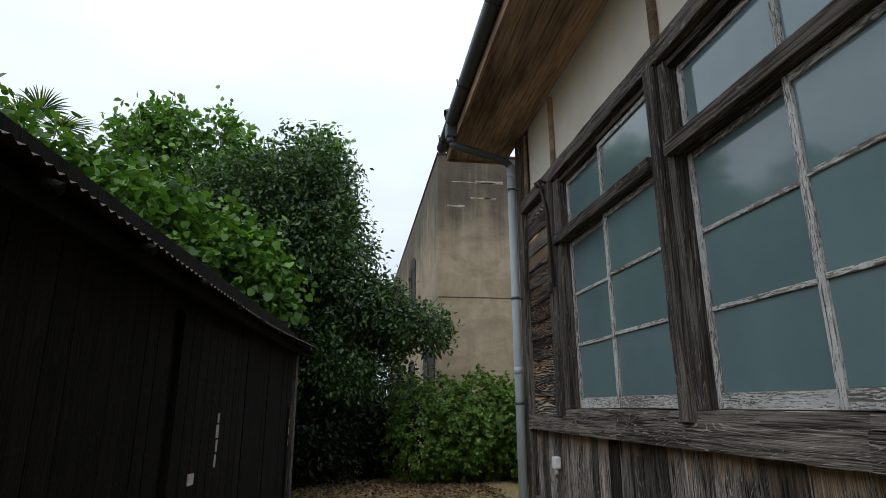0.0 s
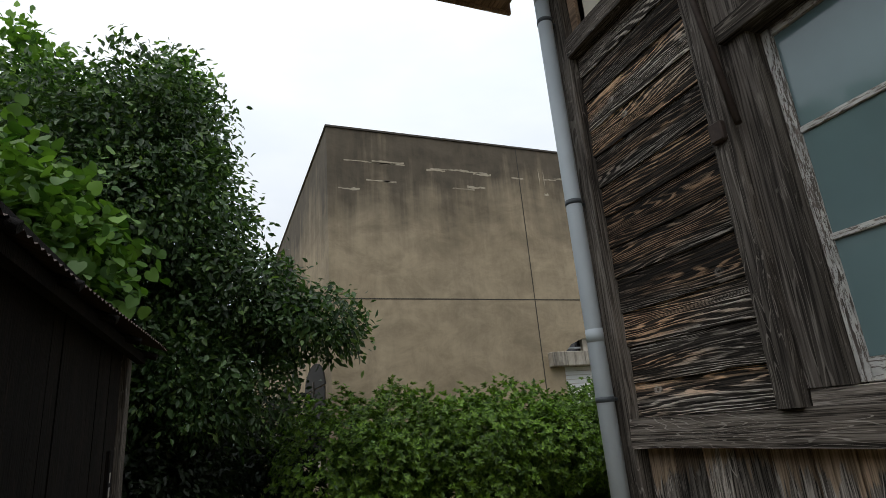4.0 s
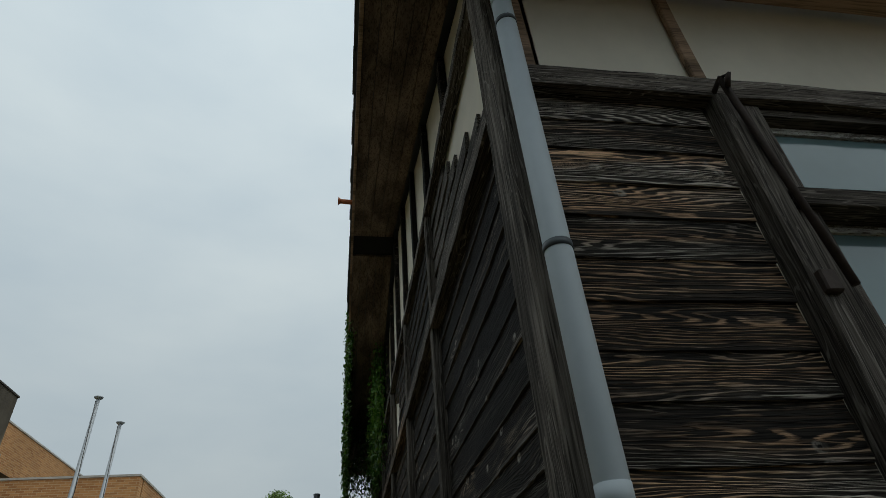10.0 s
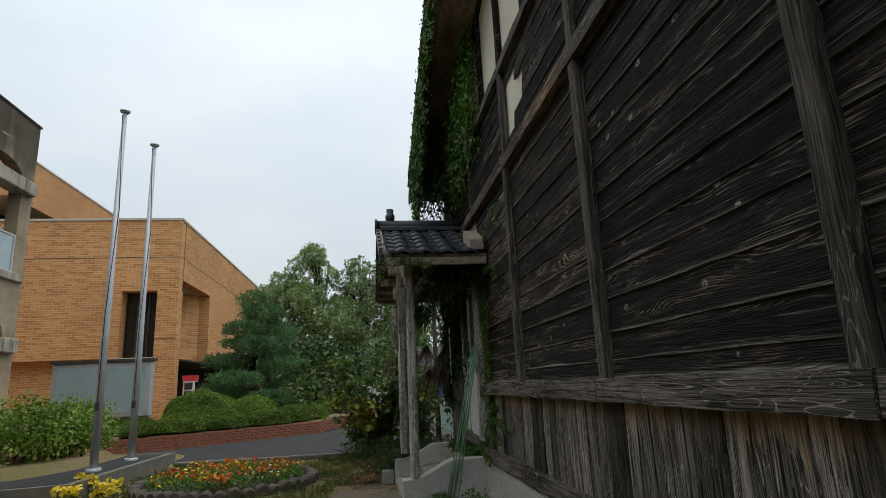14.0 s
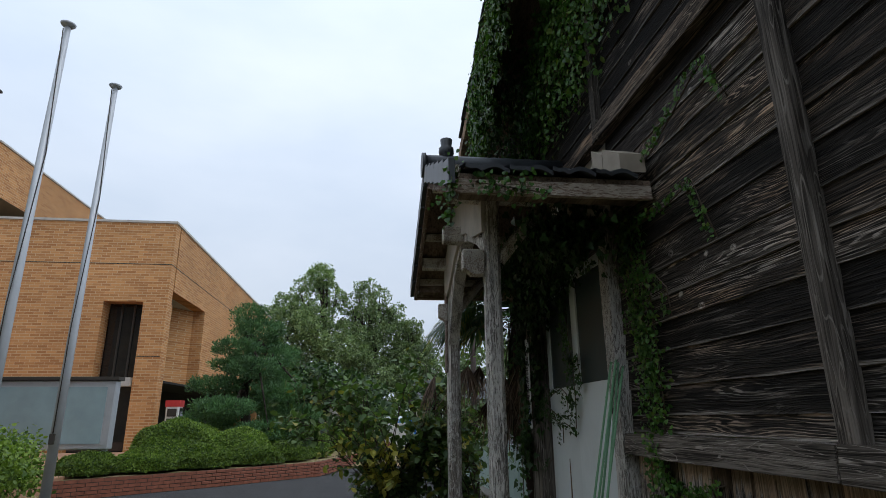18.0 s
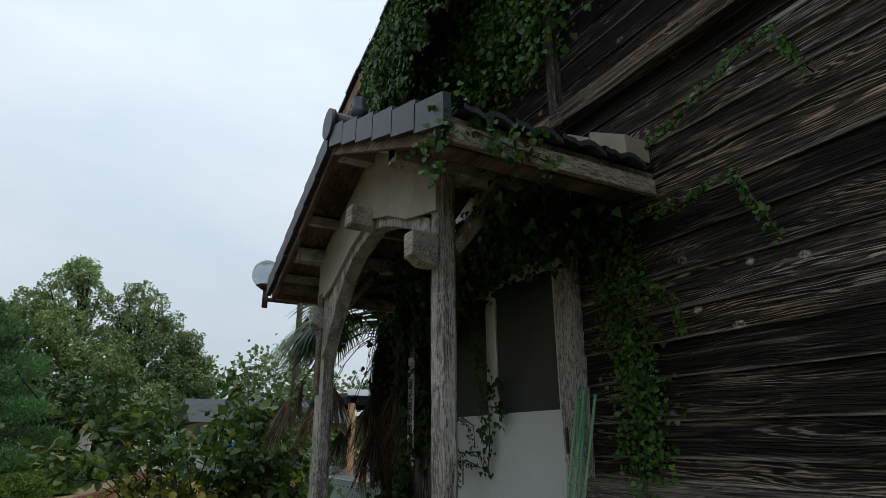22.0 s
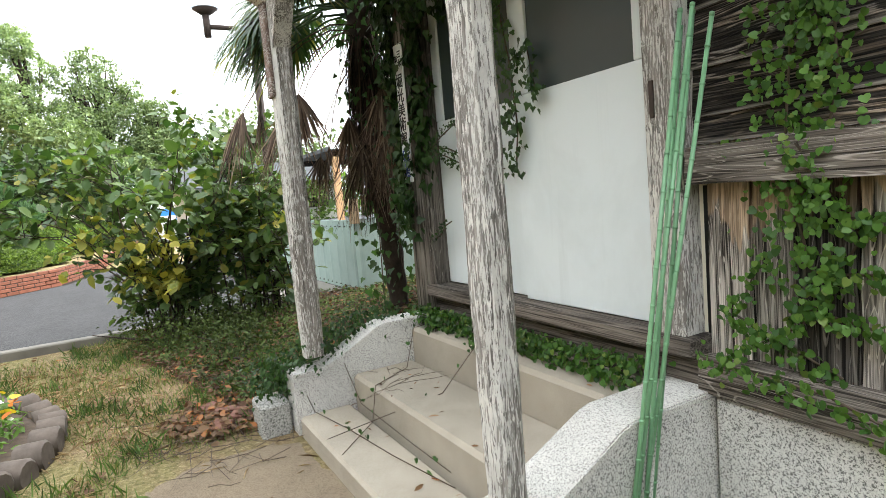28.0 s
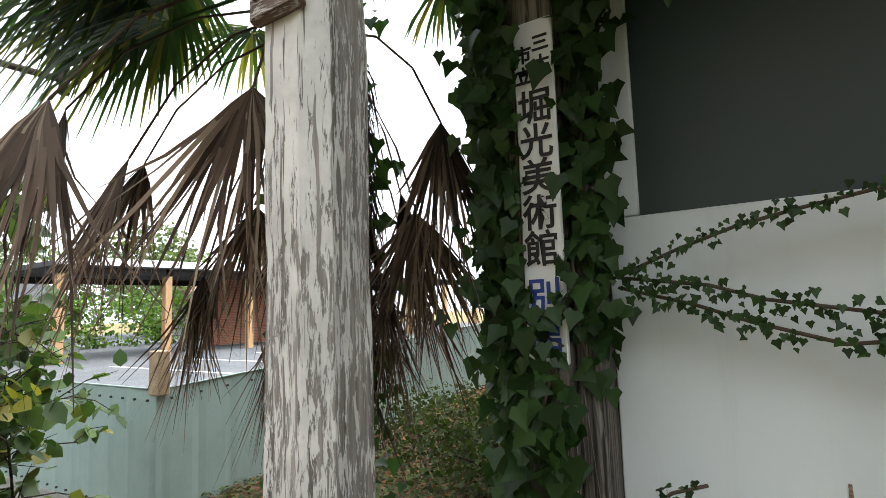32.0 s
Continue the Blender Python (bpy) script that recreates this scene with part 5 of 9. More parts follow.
porch = thing("porch_roof", "small gabled porch roof of dark tiles on flaking white timber", "porch roof")
for xa, xb in ((PE0, PX), (PX, PE1)):
    bm = bmesh.new()
    prism(bm, [(xa, porch_z(xa) - 0.03), (xb, porch_z(xb) - 0.03), (xb, porch_z(xb)), (xa, porch_z(xa))], "y", NORTH + 0.03, PFRONT - 0.02)
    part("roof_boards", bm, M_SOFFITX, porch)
    s = 1 if xa == PE0 else -1
    for off, depth, t in ((0.0, 0.10, 0.03), (0.10, 0.07, 0.022)):
        bm = bmesh.new()
        a, b = xa - (0.0 if s > 0 else 0), xb
        prism(bm, [(a, porch_z(a) - 0.12 + off), (b, porch_z(b) - 0.12 + off), (b, porch_z(b) - 0.12 + off + depth), (a, porch_z(a) - 0.12 + off + depth)], "y", PFRONT - 0.02, PFRONT - 0.02 + t + off * 0.25)
        part("bargeboard", bm, M_TRIMD if off == 0 else M_TRIM, porch, "bare brown bargeboard with remains of white paint")
    xo = PE0 if s > 0 else PE1
    part("eave_board", boxes((xo - 0.015, xo + 0.015, NORTH + 0.03, PFRONT + 0.01, porch_z(xo) - 0.115, porch_z(xo) - 0.035), bevel=0.004), M_EAVE, porch, "pale brown eave board with worn paint")
    # pantiles: rows along the eave direction with a rolled profile
    for row in range(6):
        u0, u1 = row / 6, (row + 1) / 6
        for col in range(4):
            ya = NORTH + 0.12 + col * 0.236
            bm = bmesh.new()
            prof = [(ya + 0.236 * i / 8, 0.022 * math.sin(2 * math.pi * i / 8 - 0.6) + (0.03 if i >= 6 else 0.0)) for i in range(9)]
            x0 = xo + s * (-0.05 + u0 * 1.43)
            x1 = xo + s * (-0.05 + u1 * 1.43 + 0.05)
            lo = [bm.verts.new((x0, py, porch_z(x0) + 0.045 + pz)) for py, pz in prof]
            hi = [bm.verts.new((x1, py, porch_z(x1) + 0.020 + pz)) for py, pz in prof]
            lo2 = [bm.verts.new((x0, py, porch_z(x0) + 0.022 + pz)) for py, pz in prof]
            hi2 = [bm.verts.new((x1, py, porch_z(x1) + 0.0 + pz)) for py, pz in prof]
            for i in range(8):
                bm.faces.new((lo[i], lo[i + 1], hi[i + 1], hi[i])).smooth = True
                bm.faces.new((lo2[i], hi2[i], hi2[i + 1], lo2[i + 1])).smooth = True
                bm.faces.new((lo[i], lo2[i], lo2[i + 1], lo[i + 1]))
            part("tile", bm, M_TILE, porch)
    # edge tiles over the bargeboard
    for i in range(6):
        x0 = xo + s * (-0.05 + i * 0.240)
        x1 = x0 + s * 0.25
        bm = bmesh.new()
        prism(bm, [(x0, porch_z(x0) - 0.055), (x1, porch_z(x1) - 0.075), (x1, porch_z(x1) + 0.06), (x0, porch_z(x0) + 0.085)], "y", PFRONT + 0.01, PFRONT + 0.045)
        part("edge_tile", bm, M_TILE, porch)
part("ridge_tile", tubes(([(PX, NORTH + 0.03, PEAK + 0.09), (PX, PFRONT + 0.03, PEAK + 0.09)], 0.075), sides=12), M_TILE, porch)
part("ridge_course", boxes((PX - 0.11, PX + 0.11, NORTH + 0.03, PFRONT, PEAK + 0.0, PEAK + 0.06), bevel=0.01), M_TILE, porch)
part("ridge_end_disc", tubes(([(PX, PFRONT + 0.03, PEAK + 0.08), (PX, PFRONT + 0.06, PEAK + 0.08)], 0.10), sides=16), M_TILE, porch)
part("finial", tubes(([(PX, PFRONT - 0.14, PEAK + 0.13), (PX, PFRONT - 0.14, PEAK + 0.20), (PX, PFRONT - 0.14, PEAK + 0.235), (PX, PFRONT - 0.14, PEAK + 0.245), (PX, PFRONT - 0.14, PEAK + 0.31)], [0.05, 0.062, 0.06, 0.042, 0.05]), sides=12), M_TILE, porch, "stubby clay finial")
bm = bmesh.new()
for xa, xb in ((PE0 - 0.02, PE0 + 0.20), (PE0 + 0.21, PE0 + 0.36)):
    prism(bm, [(xa, porch_z(xa) + 0.05), (xb, porch_z(xb) + 0.05), (xb, porch_z(xb) + 0.19), (xa, porch_z(xa) + 0.16)], "y", NORTH + 0.055, NORTH + 0.20)
part("mortar_flashing", bm, M_MORTAR, porch, "cracked buff mortar against the wall")

# timber frame of the porch
P1, P2, PY = 8.656, 10.407, 5.995
pf = thing("entrance_porch", "porch posts and beams of grey timber with flaking white paint", "porch")


def worn_post(name, x, y, z0, z1, r, mat, parent, lean=(0, 0)):
    """A post with broad chamfers and a surface worn into shallow hollows."""
    g = random.Random(int(x * 77))
    bm = bmesh.new()
    rings = []
    n = 26
    for i in range(n + 1):
        z = z0 + (z1 - z0) * i / n
        cx, cy = x + lean[0] * i / n, y + lean[1] * i / n
        w = 1 + g.uniform(-0.035, 0.03) - (0.05 if i < 2 else 0)
        c = 0.55
        pts = ((-1, -c), (-c, -1), (c, -1), (1, -c), (1, c), (c, 1), (-c, 1), (-1, c))
        rings.append([bm.verts.new((cx + u * r * (w + g.uniform(-0.02, 0.02)), cy + v * r * (w + g.uniform(-0.02, 0.02)), z)) for u, v in pts])
    for r0, r1 in zip(rings, rings[1:]):
        for k in range(8):
            bm.faces.new((r0[k], r0[(k + 1) % 8], r1[(k + 1) % 8], r1[k]))
    bm.faces.new(rings[0])
    bm.faces.new(list(reversed(rings[-1])))
    return part(name, bm, mat, parent)


worn_post("post", P1, PY, 0.325, 2.68, 0.0495, M_PAINTW, pf)
worn_post("post", P2, PY, 0.39, 2.68, 0.0555, M_PAINTW_B, pf)
for x in (P1, P2):
    part("side_beam", boxes((x - 0.05, x + 0.05, NORTH + 0.03, PFRONT - 0.03, 2.68, 2.78), bevel=0.006), M_TRIM, pf)
    part("wall_brace", tubes(([(x, PY - 0.05, 2.3), (x, PY - 0.35, 2.68)], 0.04), sides=4), M_TRIM, pf)
    end = PY + (0.185 if x == P1 else 0.13)
    bm = bmesh.new()
    prism(bm, [(PY + 0.05, 2.20), (end - 0.055, 2.20), (end - 0.035, 2.225), (end, 2.235), (end, 2.355), (PY + 0.05, 2.355)], "x", x - 0.047, x + 0.047)
    bmesh.ops.bevel(bm, geom=list(bm.edges), offset=0.005, segments=1, affect="EDGES")
    part("beam_end", bm, M_TRIM, pf)
# the arch under the gable: a steep brace on the far post, a flat one over the near post, whose own brace has rotted off
for low, high in (([(P2 - 0.05, 1.98), (10.22, 2.16), (10.08, 2.34), (9.96, 2.47), (9.80, 2.57), (PX, 2.655)], [(P2 - 0.015, 2.16), (10.33, 2.30), (10.20, 2.47), (10.05, 2.60), (9.86, 2.69), (PX, 2.77)]),
                  ([(P1 + 0.05, 2.36), (8.90, 2.47), (9.12, 2.56), (9.30, 2.62), (PX - 0.002, 2.655)], [(P1 + 0.05, 2.46), (8.90, 2.57), (9.12, 2.66), (9.30, 2.73), (PX - 0.002, 2.77)])):
    part("knee_brace", prism(bmesh.new(), low + list(reversed(high)), "y", PY - 0.045, PY + 0.045), M_PAINTW, pf)
part("brace_stub", boxes((P1 + 0.046, P1 + 0.08, PY - 0.035, PY + 0.03, 1.70, 2.19), bevel=0.008), M_TRIMD, pf, "bare brown stub of a rotted brace")
part("cover_strip", boxes((P2 - 0.043, P2 + 0.045, PY + 0.050, PY + 0.070, 1.745, 2.46), bevel=0.005), M_TRIMD, pf, "bare brown cover strip")
for sx in (-0.025, 0.028):
    part("nail", tubes(([(P2 + sx, PY + 0.069, 1.775), (P2 + sx, PY + 0.073, 1.775)], 0.005), sides=6), M_IRON, pf)
part("king_block", boxes((PX - 0.055, PX + 0.055, PY + 0.03, PY + 0.20, 2.655, 2.78), bevel=0.006), M_TRIM, pf)
part("purlin_end", boxes((P1 - 0.045, P1 + 0.045, PY + 0.07, PFRONT - 0.03, 2.70, 2.78), bevel=0.005), M_TRIM, pf)
part("purlin_end", boxes((P2 - 0.045, P2 + 0.045, PY + 0.07, PFRONT - 0.03, 2.70, 2.78), bevel=0.005), M_TRIM, pf)
part("purlin_end", boxes((PX - 0.045, PX + 0.045, NORTH + 0.03, PFRONT - 0.03, PEAK - 0.14, PEAK - 0.045), bevel=0.005), M_TRIM, pf)
bm = bmesh.new()
prism(bm, [(P1 - 0.045, 2.47), (8.95, 2.54), (9.2, 2.65), (PX, 2.72), (9.8, 2.64), (10.05, 2.52), (10.2, 2.45), (P2 + 0.07, 2.40), (P2 + 0.07, porch_z(P2 + 0.07) - 0.05), (PX, PEAK - 0.05), (P1 - 0.045, porch_z(P1 - 0.045) - 0.05)], "y", PY + 0.046, PY + 0.066)
part("gable_panel", bm, M_GABLE, pf, "white boarded gable panel")
for i in range(5):
    x = PE0 + 0.20 + i * 0.61
    y0 = NORTH + 0.04
    part("rafter", boxes((x - 0.025, x + 0.025, y0, PFRONT - 0.03, porch_z(x) - 0.10, porch_z(x) - 0.04)), M_TRIM, pf)
for xo in (PE0 + 0.14, PE1 - 0.14):
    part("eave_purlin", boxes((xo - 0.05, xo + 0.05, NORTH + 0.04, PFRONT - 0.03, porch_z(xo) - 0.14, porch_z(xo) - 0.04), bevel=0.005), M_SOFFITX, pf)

# steps, cheeks and the plinth's curved end
steps = thing("porch_steps", "worn concrete steps with dry leaves on them", "steps")
part("kerb_step", boxes((8.758, 10.342, 5.84, 6.12, -0.1, 0.105), bevel=0.015), M_STEP, steps)
part("step", boxes((8.758, 10.342, 5.442, 5.81, -0.1, 0.262), bevel=0.018), M_STEP, steps)
part("step", boxes((8.758, 10.342, NORTH + 0.10, 5.44, -0.1, 0.45), bevel=0.018), M_STEP, steps)
part("sill_bed", boxes((8.758, 10.342, NORTH - 0.1, NORTH + 0.098, -0.1, 0.464)), M_STEP, steps)


def cheek(x0, x1, name, label, rim):
    """A granite cheek: the body and, on its back and shoulder, a paler worn rim."""
    ck = thing(name, label, "step cheek")
    top = [(NORTH + 0.0, 0.50), (5.60, 0.50), (5.65, 0.485), (5.80, 0.405), (5.935, 0.335), (5.98, 0.325), (6.13, 0.325)]
    body = [(u, v - 0.022) for u, v in top] + [(6.13, -0.15), (NORTH + 0.0, -0.15)]
    bm = prism(bmesh.new(), body, "x", x0 + 0.001, x1 - 0.001)
    part("body", bm, M_GRANITE, ck)
    bm = prism(bmesh.new(), [(u, v) for u, v in top] + [(u, v - 0.0215) for u, v in reversed(top)], "x", x0, x1)
    bmesh.ops.bevel(bm, geom=list(bm.edges), offset=0.006, segments=2, affect="EDGES")
    part("rim", bm, rim, ck, "paler worn granite rim")
    return ck


cheek(8.56, 8.755, "step_cheek", "speckled granite step cheek with a sloping shoulder", M_RIM)
cheek(10.345, 10.505, "step_cheek", "chipped step cheek overgrown with creeper", M_GRANITE)
bm = prism(bmesh.new(), [(8.575, 6.132), (8.775, 6.132), (8.80, 6.20), (8.76, 6.29), (8.66, 6.335), (8.585, 6.30), (8.565, 6.22)], "z", -0.06, 0.15)
for v in bm.verts:
    v.co += Vector((noise.noise(v.co * 9.0), noise.noise(v.co * 9.0 + Vector((3, 0, 0))), noise.noise(v.co * 9.0 + Vector((0, 5, 0))))) * 0.022
bmesh.ops.bevel(bm, geom=list(bm.edges), offset=0.014, segments=2, affect="EDGES")
single("broken_footing", bm, M_PAD, "broken lump of earthy concrete against the step cheek", "footing")
single("wooden_stake", boxes((13.46, 13.58, 4.46, 4.54, 0.92, 1.20), bevel=0.006), plain("bare_timber", (0.42, 0.30, 0.19), 0.8, 0, 0.25, 14.0, 0.3), "short end of bare timber on the fence corner", "stake")
single("foot_stone", boxes((10.42, 10.64, 6.14, 6.30, -0.05, 0.175), bevel=0.014), M_ROUGH, "rough granite block overgrown beside the steps", "stone block")
for bx_, by_, rz_, sc_ in ((10.78, 6.30, 62, 1.0), (10.93, 6.36, 75, 1.0), (11.05, 6.46, 20, 0.7), (10.72, 6.46, -30, 0.5)):
    ob = single("loose_brick", boxes((-0.105 * sc_, 0.105 * sc_, -0.05, 0.05, 0, 0.06), bevel=0.006), M_CLAY, "loose crumbling red brick among dead twigs", "brick", "loose bricks")
    ob.matrix_world = pose(bx_, by_, -0.012, random.uniform(-10, 10), random.uniform(-14, 14), rz_)

# ---- entrance doors ----
DY = NORTH + 0.005
dframe = tagged(new("door_1"), "pair of white-boarded sliding doors with dim panes", "door", "", "structure")
upright("jamb", 8.635, 8.763, NORTH - 0.1, NORTH + 0.075, 0.62, 2.60, M_PAINTW, dframe)
upright("jamb", 10.345, 10.40, NORTH - 0.1, NORTH + 0.06, 0.62, 2.60, M_POSTW, dframe)
part("threshold", boxes((8.60, 10.40, NORTH - 0.12, NORTH + 0.095, 0.597, 0.665), bevel=0.01), M_SILL, dframe)
part("lower_sill", boxes((8.60, 10.40, NORTH - 0.12, NORTH + 0.04, 0.45, 0.592), bevel=0.01), M_SILL, dframe)
part("head", boxes((8.74, 10.34, NORTH - 0.1, NORTH + 0.06, 2.45, 2.60)), M_BEAM, dframe)
for x0, x1, y, s0, s1 in ((8.765, 9.553, DY, 0.09, 0.115), (9.50, 10.343, DY - 0.045, 0.10, 0.075)):
    leaf = part("leaf", boxes((x0, x1, y - 0.03, y, 0.67, 1.595), bevel=0.003), M_BOARDW, dframe, "white-painted plywood panel")
    part("stile", boxes((x0, x0 + s0, y - 0.032, y + 0.002, 1.597, 2.449), (x1 - s1, x1, y - 0.032, y + 0.002, 1.597, 2.449), bevel=0.003), M_BOARDW, leaf)
    part("top_rail", boxes((x0 + s0 + 0.001, x1 - s1 - 0.001, y - 0.032, y + 0.002, 2.37, 2.449)), M_BOARDW, leaf)
    part("pane", boxes((x0 + s0 - 0.002, x1 - s1 + 0.002, y - 0.018, y - 0.012, 1.59, 2.375)), M_DOORPANE, leaf)
part("hasp", boxes((8.715, 8.732, NORTH + 0.076, NORTH + 0.085, 1.38, 1.50), bevel=0.002), M_IRON, dframe)
bm = bmesh.new()
prism(bm, [(9.905, 0.675), (9.945, 0.675), (9.93, 0.80), (9.922, 1.05), (9.916, 1.05)], "y", DY - 0.0445, DY - 0.041)
part("split", bm, M_WAINS, dframe, "split in the plywood showing brown ply")

# corner post with the name board
cp = thing("corner_post", "round grey corner post wrapped in creeper", "post")
bm = bmesh.new()
tube(bm, [(10.47, NORTH + 0.03, 0.2), (10.475, NORTH + 0.03, 1.2), (10.47, NORTH + 0.035, 2.2), (10.47, NORTH + 0.03, 4.3)], [0.085, 0.078, 0.08, 0.08], 12)
part("post", bm, M_CORNER, cp)
sign = thing("name_board", "white enamel name board with black brush lettering", "sign")
SIGN_Y, SX0, SX1, SZ0, SZ1 = NORTH + 0.13, 10.384, 10.480, 1.27, 2.05
part("board", boxes((SX0, SX1, SIGN_Y - 0.012, SIGN_Y, SZ0, SZ1), bevel=0.003), M_WHITE, sign)


def lettering(word, x, z, size, mat, parent, label):
    """One character as a thin mesh that faces north."""
    cu = bpy.data.curves.new("character", "FONT")
    cu.body = word
    cu.size = size
    cu.align_x, cu.resolution_u = "CENTER", 3
    cu.extrude, cu.offset = 0.0008, 0.0012
    tmp = bpy.data.objects.new("character", cu)
    me = bpy.data.meshes.new_from_object(tmp)
    bpy.data.objects.remove(tmp)
    me.materials.append(mat)
    ob = new("character", me)
    ob.parent = parent
    ob.matrix_basis = pose(x, SIGN_Y + 0.002, z, 90, 0, 180)
    return ob


SM = (SX0 + SX1) / 2
for i, word in enumerate("堀光美術館"):
    lettering(word, SM, 1.815 - i * 0.081, 0.084, M_INK, sign, "")
for i, word in enumerate("別館"):
    lettering(word, SM, 1.387 - i * 0.081, 0.084, M_BLUEINK, sign, "")
for i, word in enumerate("三木"):
    lettering(word, SM - 0.021, 1.975 - i * 0.05, 0.044, M_INK, sign, "")
for i, word in enumerate("市立"):
    lettering(word, SM + 0.023, 1.955 - i * 0.05, 0.044, M_INK, sign, "")

# green garden poles leaning beside the door
for i, (dx, dy, lx, ly, ln) in enumerate(((0, 0, 0.0, 0.0, 1.67), (0.03, -0.06, -0.075, 0.0, 1.63), (-0.02, 0.03, 0.045, 0.01, 1.66), (0.016, -0.10, 0.0, 0.01, 1.655), (-0.01, -0.04, 0.06, 0.0, 1.62))):
    gp = thing("garden_pole", "ribbed green plastic-coated garden pole leaning on the wall", "garden pole", "bundle of garden poles")
    foot, head = Vector((8.55 + dx, 5.68 + dy, 0.01)), Vector((8.535 + dx * 0.9 + lx, NORTH + 0.115 + ly + dy * 0.3, ln))
    part("pole", tubes(([foot, (foot + head) / 2, head], 0.0068), sides=8), M_BAMBOO, gp)
    bm = bmesh.new()
    for j in range(15):
        c = foot.lerp(head, 0.04 + j * 0.065)
        d = (head - foot).normalized() * 0.004
        tube(bm, [c - d, c + d], 0.0080, 8)
    part("ribbing", bm, M_BAMBOO, gp)["kind"] = "stuff"
    part("cap", tubes(([head, head + (head - foot).normalized() * 0.012], 0.0076), sides=8), M_BAMBOO, gp)

# ---- concrete hall across the yard ----
CX0, CX1, CY, CZ = 2.18, 17.42, 14.9, 8.25
hall = thing("concrete_hall", "two-storey windowless hall of stained buff concrete", "building")


def arch(x0, x1, zs, zt, n=16):
    """A flat arch between two springing points."""
    pts = []
    for i in range(n + 1):
        u = -1 + 2 * i / n
        pts.append(((x0 + x1) / 2 + u * (x1 - x0) / 2, zs + (zt - zs) * math.sqrt(max(0.0, 1 - (u * 0.999) ** 2))))
    return pts


T = 0.30
# solid panels round the openings
for d in ((CX0, 7.78, CY, CY + T, 0.0, CZ), (12.25, 15.30, CY, CY + T, 0.0, CZ), (7.78, 12.25, CY, CY + T, 3.60, CZ), (16.95, CX1, CY, CY + T, 0.0, CZ), (15.30, 16.95, CY, CY + T, 7.2, CZ), (15.30, 16.95, CY, CY + T, 3.45, 4.20)):
    part("wall", boxes(d), M_FACADE, hall)
for x0, x1, zs, zt, ztop in ((7.78, 12.25, 2.72, 3.34, 3.60), (15.30, 16.95, 6.62, 7.05, 7.2), (15.30, 16.95, 2.72, 3.28, 3.45)):
    curve = arch(x0, x1, zs, zt)
    part("arch_panel", prism(bmesh.new(), curve + [(x1, ztop), (x0, ztop)], "y", CY, CY + T), M_FACADE, hall)
for d in ((CX0, CX0 + T, CY + T, 36, 0, CZ), (CX0 + T, CX1, 35.7, 36, 0, CZ), (CX1 - 0.3, CX1, CY + 3.2, 35.7, 0, CZ)):
    part("wall", boxes(d), M_FACADE, hall)
part("roof", boxes((CX0 + 0.3, CX1 - 0.05, CY + 0.3, 36, CZ - 0.7, CZ - 0.5)), M_CONCD, hall)
part("coping", boxes((CX0 - 0.03, CX1 + 0.03, CY - 0.03, CY + 0.34, CZ + 0.002, CZ + 0.05)), M_CONCD, hall)
part("coping", boxes((CX0 - 0.03, CX0 + 0.34, CY + 0.342, 36, CZ + 0.002, CZ + 0.05)), M_CONCD, hall)
for i, d in enumerate(((CX0, CX1, CY - 0.005, CY - 0.002, 4.125, 4.15), (7.19, 7.215, CY - 0.006, CY - 0.002, 0.3, CZ), (12.58, 12.605, CY - 0.006, CY - 0.002, 0.3, CZ), (CX0 - 0.005, CX0 - 0.002, CY, 36, 4.125, 4.15))):
    part("joint", boxes(d), M_CONCD, hall)
# flat strips where paint has come away near the parapet
r5 = random.Random(5)
for i in range(40):
    x = CX0 + 0.4 + r5.random() ** 1.5 * 14.0
    z = CZ - r5.choice((0.78, 0.82, 0.85, 1.25, 1.5)) + r5.uniform(-0.05, 0.05)
    w, h = r5.choice(((0.8, 0.035), (0.5, 0.05), (0.35, 0.03), (0.6, 0.025))) if x < 7.2 else r5.choice(((0.35, 0.03), (0.02, 0.35), (0.12, 0.05)))
    n = 7
    top = [(x + w * (k / n - 0.5), z + h * r5.uniform(0.1, 0.9)) for k in range(n + 1)]
    low = [(x + w * (k / n - 0.5), z - h * r5.uniform(0.1, 0.9)) for k in range(n, -1, -1)]
    part("peeled_patch", prism(bmesh.new(), top + low, "y", CY - 0.004, CY - 0.001), M_PEEL, hall)
# arched window with its lintel box, pier and shutter
aw = part("window", boxes((7.80, 12.23, CY + 0.20, CY + 0.22, 2.5, 3.40)), M_DARKPANE, hall)
part("lintel", boxes((7.36, 12.62, CY - 0.22, CY + 0.15, 2.49, 2.83), bevel=0.015), M_LINTEL, aw, "pale stained concrete lintel")
part("pier", boxes((9.45, 10.05, CY - 0.04, CY + 0.19, 2.832, 3.36), bevel=0.01), M_LINTEL, aw)
for x, z in ((8.56, 3.24), (10.60, 3.28)):
    part("mullion", boxes((x - 0.11, x + 0.11, CY + 0.08, CY + 0.195, 2.832, z)), M_LINTEL, aw)
for x in (9.0, 10.3, 11.2, 11.6):
    part("window_bar", boxes((x - 0.025, x + 0.025, CY + 0.17, CY + 0.198, 2.832, 3.2)), M_STEEL, aw)
part("window_bar", boxes((7.9, 12.1, CY + 0.172, CY + 0.196, 2.94, 2.98)), M_STEEL, aw)
sh = part("shutter", boxes((7.62, 12.48, CY + 0.12, CY + 0.16, 0.0, 2.46)), M_CONCW, hall, "closed pale roller shutter")
for i in range(22):
    part("slat", boxes((7.62, 12.48, CY + 0.085, CY + 0.118, 0.3 + i * 0.1, 0.385 + i * 0.1)), M_WHITE, sh)
part("shutter_post", boxes((10.0, 10.1, CY + 0.05, CY + 0.13, 0.3, 2.46)), M_CONCW, sh)
